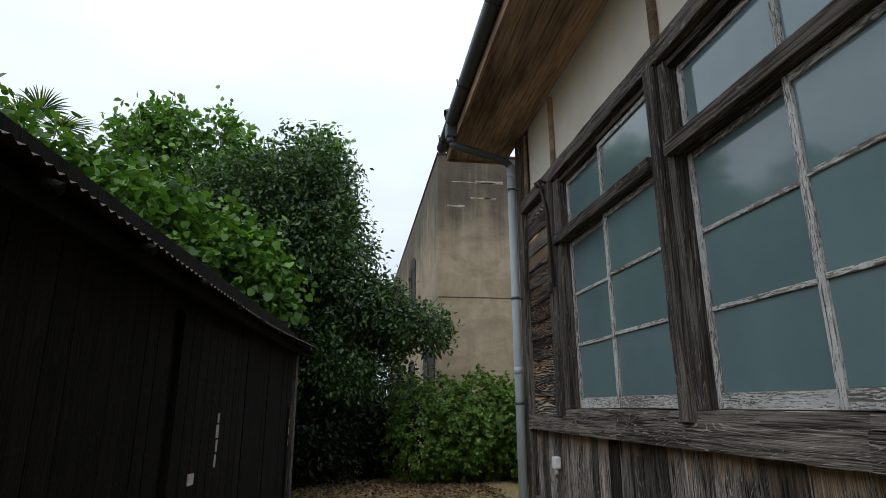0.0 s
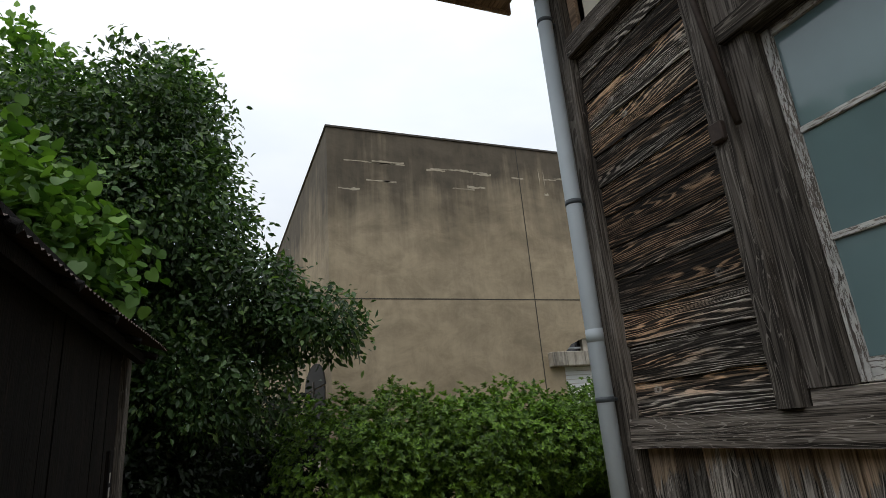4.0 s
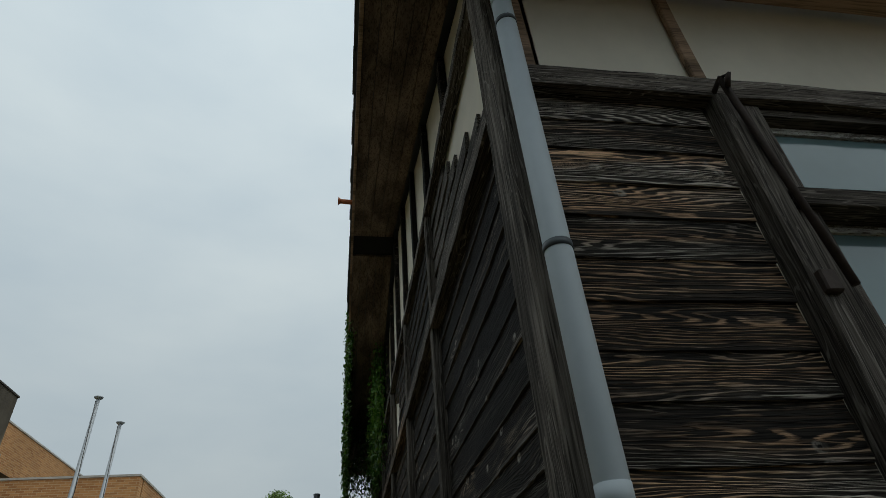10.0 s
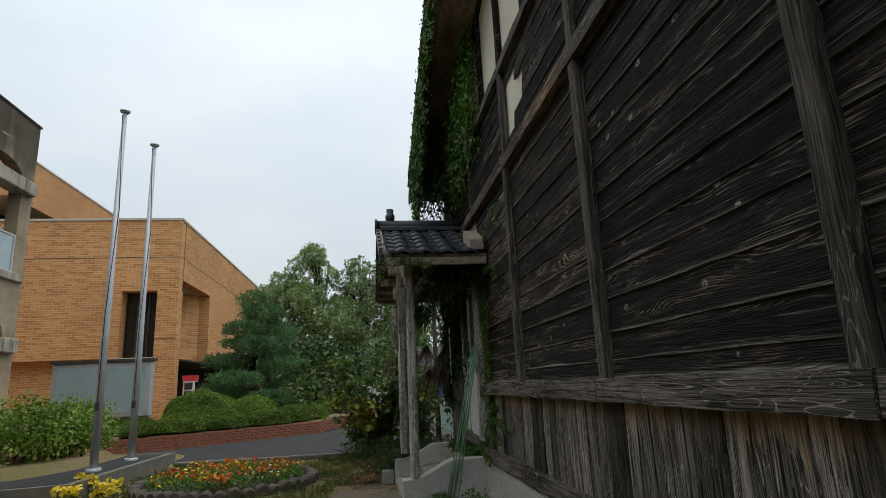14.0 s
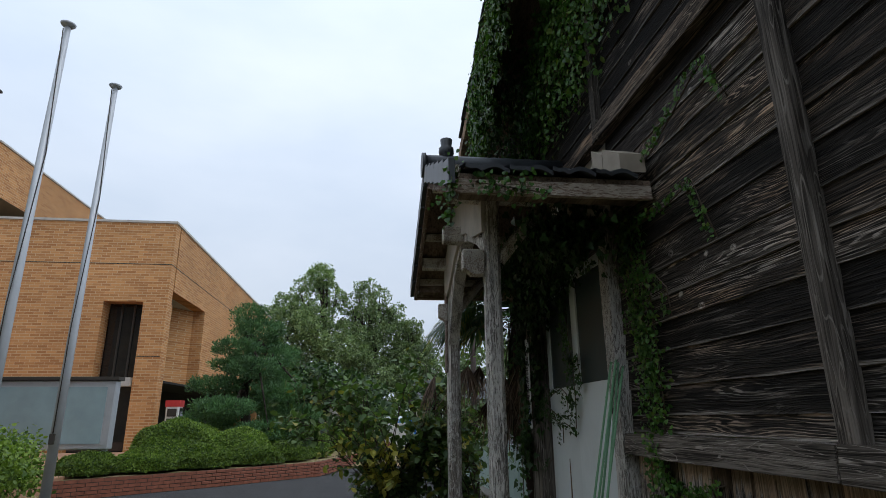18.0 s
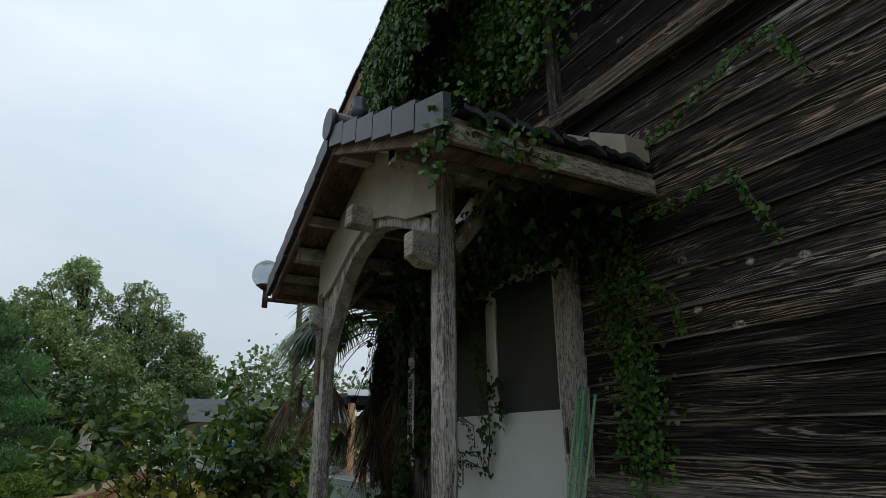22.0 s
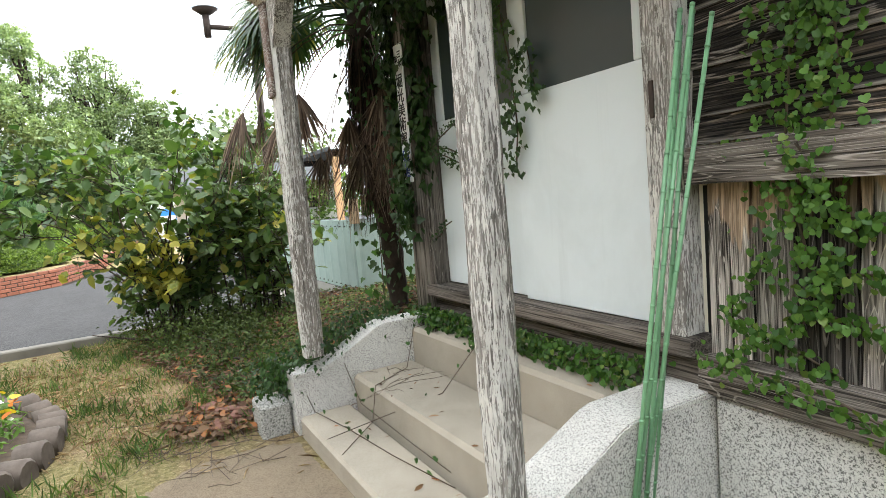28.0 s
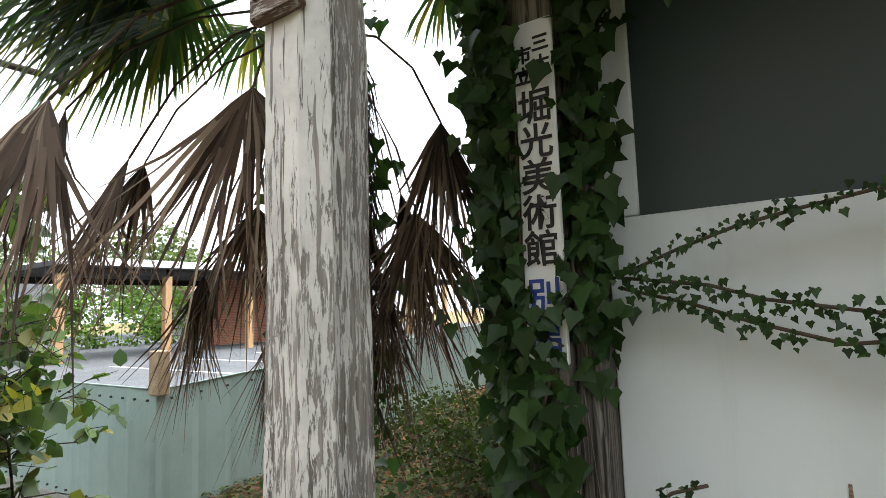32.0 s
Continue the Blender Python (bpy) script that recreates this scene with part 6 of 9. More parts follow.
# loggia: lintels, glass rail, back walls
lg = part("loggia", boxes((15.30, 16.95, CY + 1.6, CY + 1.7, 4.2, 8.0), (15.2, 15.3, CY + T, CY + 1.7, 0, 8.0), (15.3, CX1 - 0.05, CY + T, CY + 1.7, 3.95, 4.15)), M_FACADE, hall)
for z0, z1 in ((6.32, 6.66), (2.42, 2.76)):
    part("lintel", boxes((15.12, 17.32, CY - 0.16, CY + 0.25, z0, z1), bevel=0.02), M_LINTEL, lg, "weathered concrete lintel")
part("sill", boxes((15.2, 17.3, CY - 0.1, CY + 0.25, 4.12, 4.30), bevel=0.012), M_LINTEL, lg)
rail = part("rail_glass", boxes((15.36, 16.9, CY + 0.02, CY + 0.035, 4.36, 5.2)), M_BALGLASS, lg, "frosted glass balcony panel")
part("rail_frame", boxes((15.31, 15.36, CY, CY + 0.05, 4.3, 5.24), (16.9, 16.95, CY, CY + 0.05, 4.3, 5.24), (15.36, 16.9, CY, CY + 0.05, 5.2, 5.24), (15.36, 16.9, CY, CY + 0.05, 4.3, 4.36)), M_STEEL, rail)
pl = part("plaque", boxes((14.12, 14.90, CY - 0.03, CY - 0.004, 1.46, 1.66), bevel=0.006), M_INK, hall, "small dark plaque with a line of worn lettering")
for i in range(9):
    part("letter_bar", boxes((14.2 + i * 0.07, 14.245 + i * 0.07, CY - 0.035, CY - 0.031, 1.535, 1.59)), M_CONCW, pl)
# west side arches
for y, heights in ((16.9, (0.9,)), (22.0, (0.9, 4.8)), (27.0, (0.9, 4.8))):
    for z0 in heights:
        wpt = part("window", boxes((CX0 - 0.02, CX0 - 0.004, y - 1.3, y + 1.3, z0, z0 + 1.5)), M_DARK, hall)
        part("arch_hood", prism(bmesh.new(), arch(y - 1.4, y + 1.4, z0 + 1.5, z0 + 2.1), "x", CX0 - 0.03, CX0 - 0.004), M_DARK, wpt)
        part("sill", boxes((CX0 - 0.18, CX0 - 0.003, y - 1.5, y + 1.5, z0 - 0.2, z0 - 0.01)), M_CONCW, wpt)
        part("mullion", boxes((CX0 - 0.06, CX0 - 0.021, y - 0.06, y + 0.06, z0, z0 + 1.7)), M_CONCD, wpt)

# ---- orange brick hall ----
bh = thing("brick_hall", "large orange brick hall with a deep recessed corner", "building")
BX, BY, BZ = 27.6, 14.38, 8.72
for d in ((BX, BX + 0.5, 16.62, 34, 2.85, BZ), (BX, BX + 0.5, BY, 16.62, 5.63, BZ), (BX, BX + 0.62, BY, 15.22, 0.2, 5.63), (BX + 0.62, 50, BY, BY + 0.5, 6.14, BZ), (32.6, 50, BY, BY + 0.5, 2.8, 6.14),
          (28.1, 49.5, 33.5, 34, 0, BZ), (49.5, 50, BY + 0.5, 34, 0, BZ), (BX + 0.5, 28.9, 17.2, 33.5, 0.2, 2.85)):
    part("wall", boxes(d), M_BRICK, bh)
part("recess_wall", boxes((29.0, 29.3, BY + 3.21, 33, 2.85, 6.2)), M_BRICK, bh)
part("recess_wall", prism(bmesh.new(), [(28.25, BY + 3.0), (32.6, BY + 0.5), (32.6, BY + 3.2), (28.25, BY + 3.2)], "z", 2.8, 6.14), M_BRICK, bh)
part("soffit", boxes((28.23, 32.6, BY + 0.02, BY + 3.5, 6.142, 6.2)), M_CONCW, bh)
# near-black wall and soffit: the recess's shade is put into their colour
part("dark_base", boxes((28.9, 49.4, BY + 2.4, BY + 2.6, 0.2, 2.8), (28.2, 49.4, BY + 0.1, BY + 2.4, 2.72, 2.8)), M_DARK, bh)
glz = part("window", boxes((BX + 0.62, BX + 0.66, 15.22, 16.62, 2.9, 5.63)), M_DARKPANE, bh)
for y in (15.7, 16.15):
    part("mullion", boxes((BX + 0.56, BX + 0.62, y - 0.03, y + 0.03, 2.9, 5.63)), M_CONCD, glz)
part("entrance", boxes((BX + 0.3, BX + 0.35, 15.22, 17.2, 0.2, 2.6)), M_DARKPANE, bh, "dark glazed entrance")
part("canopy", boxes((BX - 0.15, BX + 0.4, 15.25, 16.9, 2.55, 2.85)), M_CONCW, bh)
part("coping", boxes((BX - 0.04, 50, BY - 0.04, BY + 0.54, BZ + 0.002, BZ + 0.09)), M_CONCW, bh)
part("coping", boxes((BX - 0.04, BX + 0.54, BY + 0.542, 34, BZ + 0.002, BZ + 0.09)), M_CONCW, bh)
part("roof", boxes((BX + 0.5, 49.5, BY + 0.5, 33.5, BZ - 0.4, BZ - 0.2)), M_CONCD, bh)
part("joint", boxes((BX - 0.006, BX - 0.002, BY, 34, 7.06, 7.09), (BX, 50, BY - 0.006, BY - 0.002, 7.06, 7.09), (BX - 0.006, BX - 0.002, BY, 15.2, 3.6, 3.63)), M_CONCD, bh)
part("upper_storey", boxes((28.6, 50, 22.0, 33.0, 10.2, 12.35)), M_BRICK, bh, "upper storey of orange brick set back")
# set-back block coloured near-black for the shade below the upper storey
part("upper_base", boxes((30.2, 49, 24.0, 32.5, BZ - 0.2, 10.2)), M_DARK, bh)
part("upper_coping", boxes((28.56, 50.04, 21.96, 33.04, 12.352, 12.43)), M_CONCW, bh)

# notice board, flagpoles, vending machine
nb = thing("notice_board", "glazed grey notice board on posts", "notice board")
part("case", boxes((18.98, 19.22, 12.25, 14.75, 0.78, 2.22), bevel=0.02), M_STEEL, nb)
part("glass", boxes((18.965, 18.978, 12.42, 14.65, 0.9, 2.08)), M_BALGLASS, nb)
part("cap", boxes((18.93, 19.26, 12.2, 14.8, 2.222, 2.30)), M_CONCD, nb)
for y in (12.35, 14.65):
    part("post", boxes((19.05, 19.15, y - 0.05, y + 0.05, 0.3, 0.78)), M_STEEL, nb)
for x, y, top in ((11.64, 10.43, 5.95), (12.88, 10.38, 5.89)):
    fp = thing("flagpole", "tapered steel flagpole with a ball truck and halyard", "flagpole", "pair of flagpoles", (x, y, 0.25))
    h = top - 0.25
    part("pole", tubes(([(0, 0, 0), (0, 0, h * 0.35), (0, 0, h - 0.06)], [0.057, 0.052, 0.034]), sides=14), M_STEEL, fp)
    part("truck", tubes(([(0, 0, h - 0.06), (0, 0, h - 0.03), (0, 0, h - 0.01), (0, 0, h)], [0.035, 0.075, 0.085, 0.03]), sides=14), M_STEEL, fp)
    part("halyard", tubes(([(-0.05, 0.02, h - 0.1), (-0.02, -0.05, h * 0.7), (-0.075, 0.0, h * 0.4), (-0.065, 0.0, 0.95)], 0.006), sides=5), M_CONCD, fp)
    part("cleat", boxes((-0.085, -0.055, -0.03, 0.03, 0.86, 0.98), bevel=0.006), M_CONCD, fp)
    part("base", tubes(([(0, 0, -0.02), (0, 0, 0.06)], 0.10), sides=16), M_STEEL, fp)
vm = thing("vending_machine", "red and white drinks vending machine", "vending machine")
part("body", boxes((28.32, 28.80, 13.72, 14.2, 0.3, 2.05), bevel=0.03), M_WHITE, vm)
part("top_panel", boxes((28.30, 28.82, 13.70, 14.22, 1.85, 2.08)), M_RED, vm)
part("front", boxes((28.38, 28.74, 13.69, 13.717, 1.1, 1.8)), M_DARKPANE, vm)
for z in (0.8, 1.15, 1.5):
    part("side_panel", boxes((28.29, 28.317, 13.8, 14.12, z, z + 0.28)), M_CONCD, vm)

# ---- brick planter wall across the road ----
pw = thing("planter_wall", "low curved wall of dark red bricks round the shrubs", "planter wall")
bk = boxes((0, 0.215, 0, 0.1, 0, 0.06), bevel=0.006)
brick_me = bpy.data.meshes.new("brick")
bk.to_mesh(brick_me)
bk.free()
brick_me.materials.append(M_WBRICK)
lens = [0.0]
prev = brick_line(0)
for i in range(1, 401):
    q = brick_line(i / 400)
    lens.append(lens[-1] + math.hypot(q[0] - prev[0], q[1] - prev[1]))
    prev = q


def on_line(s):
    i = next((j for j, v in enumerate(lens) if v >= s), 400)
    return brick_line(i / 400), brick_line(min(1.0, (i + 4) / 400))


far_bricks = bmesh.new()
count = 0
for course in range(5):
    s = 0.11 * (course % 2)
    while s < lens[-1] - 0.3:
        a, b = on_line(s)
        ang = math.degrees(math.atan2(b[1] - a[1], b[0] - a[0]))
        m = pose(a[0], a[1], -0.05 + course * 0.072, 0, 0, ang + random.uniform(-0.6, 0.6))
        if 3.0 < s < 13.6 and course > 0:
            lay("brick", brick_me, m, pw)
        else:
            box(far_bricks, 0, 0.215, 0, 0.1, 0, 0.06, m)
        s += 0.226
ob = part("brick_courses", far_bricks, M_WBRICK, pw)
ob["kind"] = "stuff"
mort = bmesh.new()
line = [on_line(v)[0] for v in np.linspace(0, lens[-1] - 0.3, 40)]
for p, q in zip(line, line[1:]):
    d = Vector((q[0] - p[0], q[1] - p[1])).normalized()
    nrm = Vector((-d.y, d.x))
    pts = [(p[0] + nrm.x * 0.012, p[1] + nrm.y * 0.012), (q[0] + nrm.x * 0.012, q[1] + nrm.y * 0.012), (q[0] + nrm.x * 0.088, q[1] + nrm.y * 0.088), (p[0] + nrm.x * 0.088, p[1] + nrm.y * 0.088)]
    prism(mort, pts, "z", -0.2, 0.298)
part("mortar", mort, M_CONCD, pw)
soil = [(p[0], p[1] + 0.05) for p in line[::3]] + [(36, 13.8), (27.0, 13.8), (20, 13.2)]
structure("ground.001", flat_poly(soil, -0.2, 0.27), M_GROUND, "raised bed of soil under the shrubs", "planting bed")

# ---- dark timber shed ----
shed = thing("shed", "dark weathered timber shed with a rusty corrugated roof", "shed", "", (-0.82, 8.3, 0))
shed.rotation_euler = (0, 0, radians(-3.8))
SL = 11.0
part("wall", boxes((-0.10, 0.0, -SL, 0.0, 0.0, 2.35)), M_SHED, shed)
part("wall", boxes((-4.0, -0.1, -0.1, -0.004, 0.0, 2.5)), M_SHED, shed)
part("wall", boxes((-4.1, -4.0, -SL, -0.004, 0.0, 2.3), (-4.0, -0.1, -SL - 0.1, -SL, 0.0, 2.3)), M_SHED, shed)
y = -0.16
while y > -SL:
    w = random.choice((0.15, 0.18, 0.21))
    if not (-4.5 < y < -2.7):
        part("plank", boxes((0.003, 0.02 + random.uniform(0, 0.008), y - w + 0.006, y, 0.05, 2.2)), M_SHED, shed)
    y -= w
door = part("door", boxes((0.002, 0.03, -4.45, -2.75, 0.05, 1.95)), M_SHED, shed, "dark sliding plank door")
for i in range(9):
    part("door_plank", boxes((0.031, 0.043, -4.44 + i * 0.188, -4.44 + i * 0.188 + 0.178, 0.06, 1.94)), M_SHED, door)
part("post", boxes((-0.02, 0.07, -0.14, 0.02, 0.0, 2.2), bevel=0.008), M_POSTW, shed)
part("post", boxes((0.0, 0.055, -0.42, -0.33, 0.0, 1.35), bevel=0.008), M_SHED, shed)
MY = -3.52
part("painted_mark", boxes((0.044, 0.047, MY, MY + 0.035, 1.24, 1.31), (0.044, 0.047, MY - 0.02, MY + 0.045, 1.13, 1.225), (0.044, 0.047, MY, MY + 0.04, 1.03, 1.115), (0.044, 0.047, MY - 0.01, MY + 0.03, 0.92, 1.01)), M_CONCW, shed, "smeared white paint marks")
part("painted_mark", boxes((0.0555, 0.058, -0.40, -0.375, 1.13, 1.20), (0.0555, 0.058, -0.405, -0.37, 1.01, 1.10), (0.0555, 0.058, -0.40, -0.375, 0.88, 0.96)), M_CONCW, shed, "smeared white paint marks")
part("latch", boxes((0.044, 0.055, -4.09, -3.99, 0.86, 0.93)), M_CONCW, shed)
# corrugated sheet rises from the eave
rf = bmesh.new()
pitch = 0.076
ny = int((SL + 0.6) / (pitch / 4))
prev = None
for i in range(ny + 1):
    yy = 0.30 - i * pitch / 4
    zc = 0.009 * math.cos(i * math.pi / 2)
    sag = -0.05 * math.sin(min(1.0, max(0.0, -yy / 6.5)) * math.pi)
    row = [rf.verts.new((0.29 - 0.08 * smooth(0.3, -3.0, yy), yy, 2.15 + zc + sag)), rf.verts.new((-2.2, yy, 3.05 + zc)), rf.verts.new((-4.5, yy, 2.2 + zc))]
    if prev:
        for a in range(2):
            rf.faces.new((prev[a], prev[a + 1], row[a + 1], row[a])).smooth = True
    prev = row
M_RUST = plain("rusty_sheet", (0.04, 0.025, 0.018), 0.8, 0.0, 0.4, 9.0, 0.2)
sheet = part("roof_sheet", rf, M_RUST, shed, "rusty corrugated roof sheets")
part("eave_purlin", boxes((0.08, 0.14, -SL, 0.18, 2.03, 2.10)), M_SHED, shed)
for i in range(14):
    part("rafter", tubes(([(0.24, 0.1 - i * 0.8, 2.07), (-0.1, 0.1 - i * 0.8, 2.19)], 0.028), sides=4), M_SHED, shed)
part("gable", prism(bmesh.new(), [(-4.0, 2.25), (-0.1, 2.15), (-2.2, 2.98)], "y", -0.09, -0.01), M_SHED, shed)

# ---- mint fence, lamp post ----
fence = thing("sheet_fence", "low fence of mint-green corrugated steel sheets", "fence")


def fence_sheet(a, b, z0a, z0b, h):
    d = Vector((b[0] - a[0], b[1] - a[1], 0))
    L = d.length
    d.normalize()
    nrm = Vector((-d.y, d.x, 0))
    bm = bmesh.new()
    n = int(L / 0.05)
    prev = None
    for i in range(n + 1):
        u = i / n
        off = 0.006 if (i % 5) == 1 else 0.0
        p = Vector((a[0], a[1], 0)) + d * (L * u) + nrm * off
        zb = z0a + (z0b - z0a) * u
        row = [bm.verts.new((p.x, p.y, zb)), bm.verts.new((p.x, p.y, zb + h))]
        if prev:
            bm.faces.new((prev[0], row[0], row[1], prev[1]))
        prev = row
    return part("panel", bm, M_FENCE, fence)


FC = (13.50, 4.53)
for i in range(6):
    a, b = (FC[0] + 0.08 * i, FC[1] - 1.5 * i), (FC[0] + 0.08 * (i + 1), FC[1] - 1.5 * (i + 1) - 0.03)
    fence_sheet(a, b, 0.15 + 0.09 * i, 0.15 + 0.09 * (i + 1), 0.80)
    part("top_rail", tubes(([(a[0], a[1], 0.955 + 0.09 * i), (b[0], b[1], 0.955 + 0.09 * (i + 1))], 0.007), sides=6), M_FENCE, fence)
for i in range(4):
    a, b = (FC[0] + 1.5 * i - 0.006, FC[1] + 0.04 * i), (FC[0] + 1.5 * (i + 1) + 0.03, FC[1] + 0.04 * (i + 1))
    fence_sheet(a, b, 0.155, 0.155, 0.80)
    part("top_rail", tubes(([(a[0], a[1], 0.96), (b[0], b[1], 0.96)], 0.007), sides=6), M_FENCE, fence)
for i in range(40):
    for zb in (0.89, 0.20):
        part("bolt", tubes(([(FC[0] + 0.07 + i * 0.15, FC[1] + 0.012 + 0.004 * i, zb), (FC[0] + 0.07 + i * 0.15, FC[1] + 0.026 + 0.004 * i, zb)], 0.008), sides=6), M_CONCD, fence)
for i in range(36):
    yb = 0.1 + i * 0.21
    part("bolt", tubes(([(FC[0] - 0.016 + 0.0533 * yb, FC[1] - yb, 0.89 + 0.06 * yb), (FC[0] - 0.004 + 0.0533 * yb, FC[1] - yb, 0.89 + 0.06 * yb)], 0.008), sides=6), M_CONCD, fence)
part("footing", boxes((FC[0] - 0.05, FC[0] + 6.2, FC[1] + 0.02, FC[1] + 0.24, -0.1, 0.15), bevel=0.01), M_KERB, fence, "concrete footing")
part("gutter_strip", boxes((FC[0] - 0.4, FC[0] + 6.2, FC[1] + 0.28, FC[1] + 0.62, -0.1, 0.075), bevel=0.008), M_KERB, fence, "concrete gutter strip")
structure("pavement.003", flat_poly([(13.62, 4.45), (70, 4.3), (70, -40), (14.6, -40)], -0.3, 0.14), M_LOT, "pale car park asphalt with white lines", "car park")
for i in range(7):
    structure("trim", boxes((21, 27, -1.5 - i * 2.4, -1.38 - i * 2.4, 0.14, 0.146)), M_WHITE, "white parking line", "parking line")

LX, LY = 15.45, 4.93
lamp = thing("street_lamp", "dark lamp post with a pair of glass globes", "street lamp", "", (LX, LY, 0))
part("pole", tubes(([(0, 0, 0), (0, 0, 1.2), (0, 0, 3.78)], [0.062, 0.055, 0.045]), sides=12), M_IRON, lamp)
for s in (-1, 1):
    part("arm", tubes(([(0, 0, 3.55), (0, s * 0.56, 3.55)], 0.033), sides=8), M_IRON, lamp)
    part("bracket", tubes(([(0, s * 0.56, 3.42), (0, s * 0.56, 3.72)], 0.045), sides=8), M_IRON, lamp)
    bm = bmesh.new()
    bmesh.ops.create_uvsphere(bm, u_segments=20, v_segments=12, radius=0.235, matrix=Matrix.Translation((0, s * 0.56, 3.95)))
    for f in bm.faces:
        f.smooth = True
    part("globe", bm, M_CLEAR, lamp, "clear glass globe")
    part("collar", tubes(([(0, s * 0.56, 3.70), (0, s * 0.56, 3.77)], [0.06, 0.16]), sides=14), M_IRON, lamp)

# ---- trees and shrubs ----
tree("broadleaf_tree", "dense dark evergreen tree with drooping glossy leaves", -1.3, 11.0, 0, 6.4,
     [(-1.1, 10.9, 5.35, 1.1, 1.1, 1.2), (-0.85, 10.8, 4.2, 1.15, 1.2, 1.1), (0.15, 10.7, 3.1, 0.85, 0.9, 0.65), (1.0, 10.5, 2.75, 0.8, 0.7, 0.38), (-0.4, 10.8, 2.1, 1.2, 1.0, 0.8),
      (-2.3, 11.0, 4.6, 1.4, 1.3, 1.6), (-2.2, 11.0, 2.6, 1.6, 1.2, 1.6)],
     76000, 0.095, L_TREE, "oval", 0.55, 0.13, 0.11, (0.2, -0.1), 9, 0.35)
# the tree's lower clumps, apart so that their leaves can be coloured as shaded
low_crown = [(-1.2, 10.8, 1.0, 1.3, 0.9, 0.8), (-2.4, 10.6, 0.9, 1.1, 0.8, 0.8)]
tree("broadleaf_tree", "lower foliage of the evergreen tree, leaf colour darkened for shade", -1.6, 10.8, 0, 1.8, low_crown, 15000, 0.095, L_SHADED, "oval", 0.5, 0.05, 0.12, (0.1, 0), 5, 0.3)
tree("broadleaf_tree", "creeper-clad tree with bright green top", -3.4, 12.0, 0, 6.0,
     [(-4.2, 11.6, 6.0, 0.85, 0.8, 1.2), (-3.85, 11.5, 6.9, 0.55, 0.5, 0.5), (-2.85, 11.6, 6.5, 0.38, 0.45, 0.95), (-2.4, 11.5, 6.1, 0.45, 0.5, 0.7), (-0.75, 11.3, 6.55, 0.42, 0.4, 0.32), (-3.4, 12.0, 4.6, 1.4, 1.0, 1.3), (-5.4, 11.6, 4.6, 1.3, 1.0, 1.3), (-0.9, 11.8, 5.9, 0.5, 0.5, 0.75), (-3.4, 12.2, 2.6, 2.2, 1.2, 1.6)],
     27000, 0.13, L_KUDZU, "broad", 0.3, 0.12, 0.13, (0.1, 0), 9, 0.4)
kud = thing("kudzu", "large-leaved bright green kudzu over the shed's far side", "creeper", "", (-3, 10, 0))
pts, out = crown_points([(-1.75, 9.3, 3.15, 0.8, 0.6, 0.75), (-2.6, 9.2, 3.7, 1.0, 0.8, 0.8), (-3.6, 9.0, 4.0, 1.1, 1.0, 0.9), (-4.6, 8.4, 4.2, 1.1, 1.0, 0.9), (-5.2, 7.0, 4.4, 1.0, 1.2, 0.9)], 13000, 0.16, 8, 0.5)
leaf_part("leaf_mass", leaves("leaf_mass", pts - np.array([-3, 10, 0]), 0.115, L_KUDZU, "heart", 0.35, 1.0, 0.4, out), kud)
part("vine_stem", tubes(([(0.6, -0.9, 0.0), (0.5, -0.8, 1.5), (0.8, -0.6, 2.8)], 0.02), ([(-1.0, -1.4, 0.0), (-0.6, -1.2, 1.8), (-0.4, -1.0, 3.2)], 0.02), sides=6), M_STEMV, kud)
# shade down here is painted in with the darkened leaf colour
tree("broadleaf_tree", "understorey bush beside the path, leaf colour darkened for shade", -2.2, 14.2, 0, 3.0,
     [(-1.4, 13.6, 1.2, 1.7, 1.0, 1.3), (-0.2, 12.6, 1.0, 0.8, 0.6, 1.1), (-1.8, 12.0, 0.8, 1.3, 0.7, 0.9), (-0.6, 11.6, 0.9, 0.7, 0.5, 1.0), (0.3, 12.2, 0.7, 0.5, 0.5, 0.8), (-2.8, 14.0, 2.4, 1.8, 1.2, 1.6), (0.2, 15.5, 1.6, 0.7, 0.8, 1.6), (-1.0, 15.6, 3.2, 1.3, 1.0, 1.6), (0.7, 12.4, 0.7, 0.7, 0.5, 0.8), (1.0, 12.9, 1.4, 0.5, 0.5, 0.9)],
     42000, 0.10, L_SHADED, "oval", 0.6, 0.08, 0.14, (0, 0), 6, 0.3)


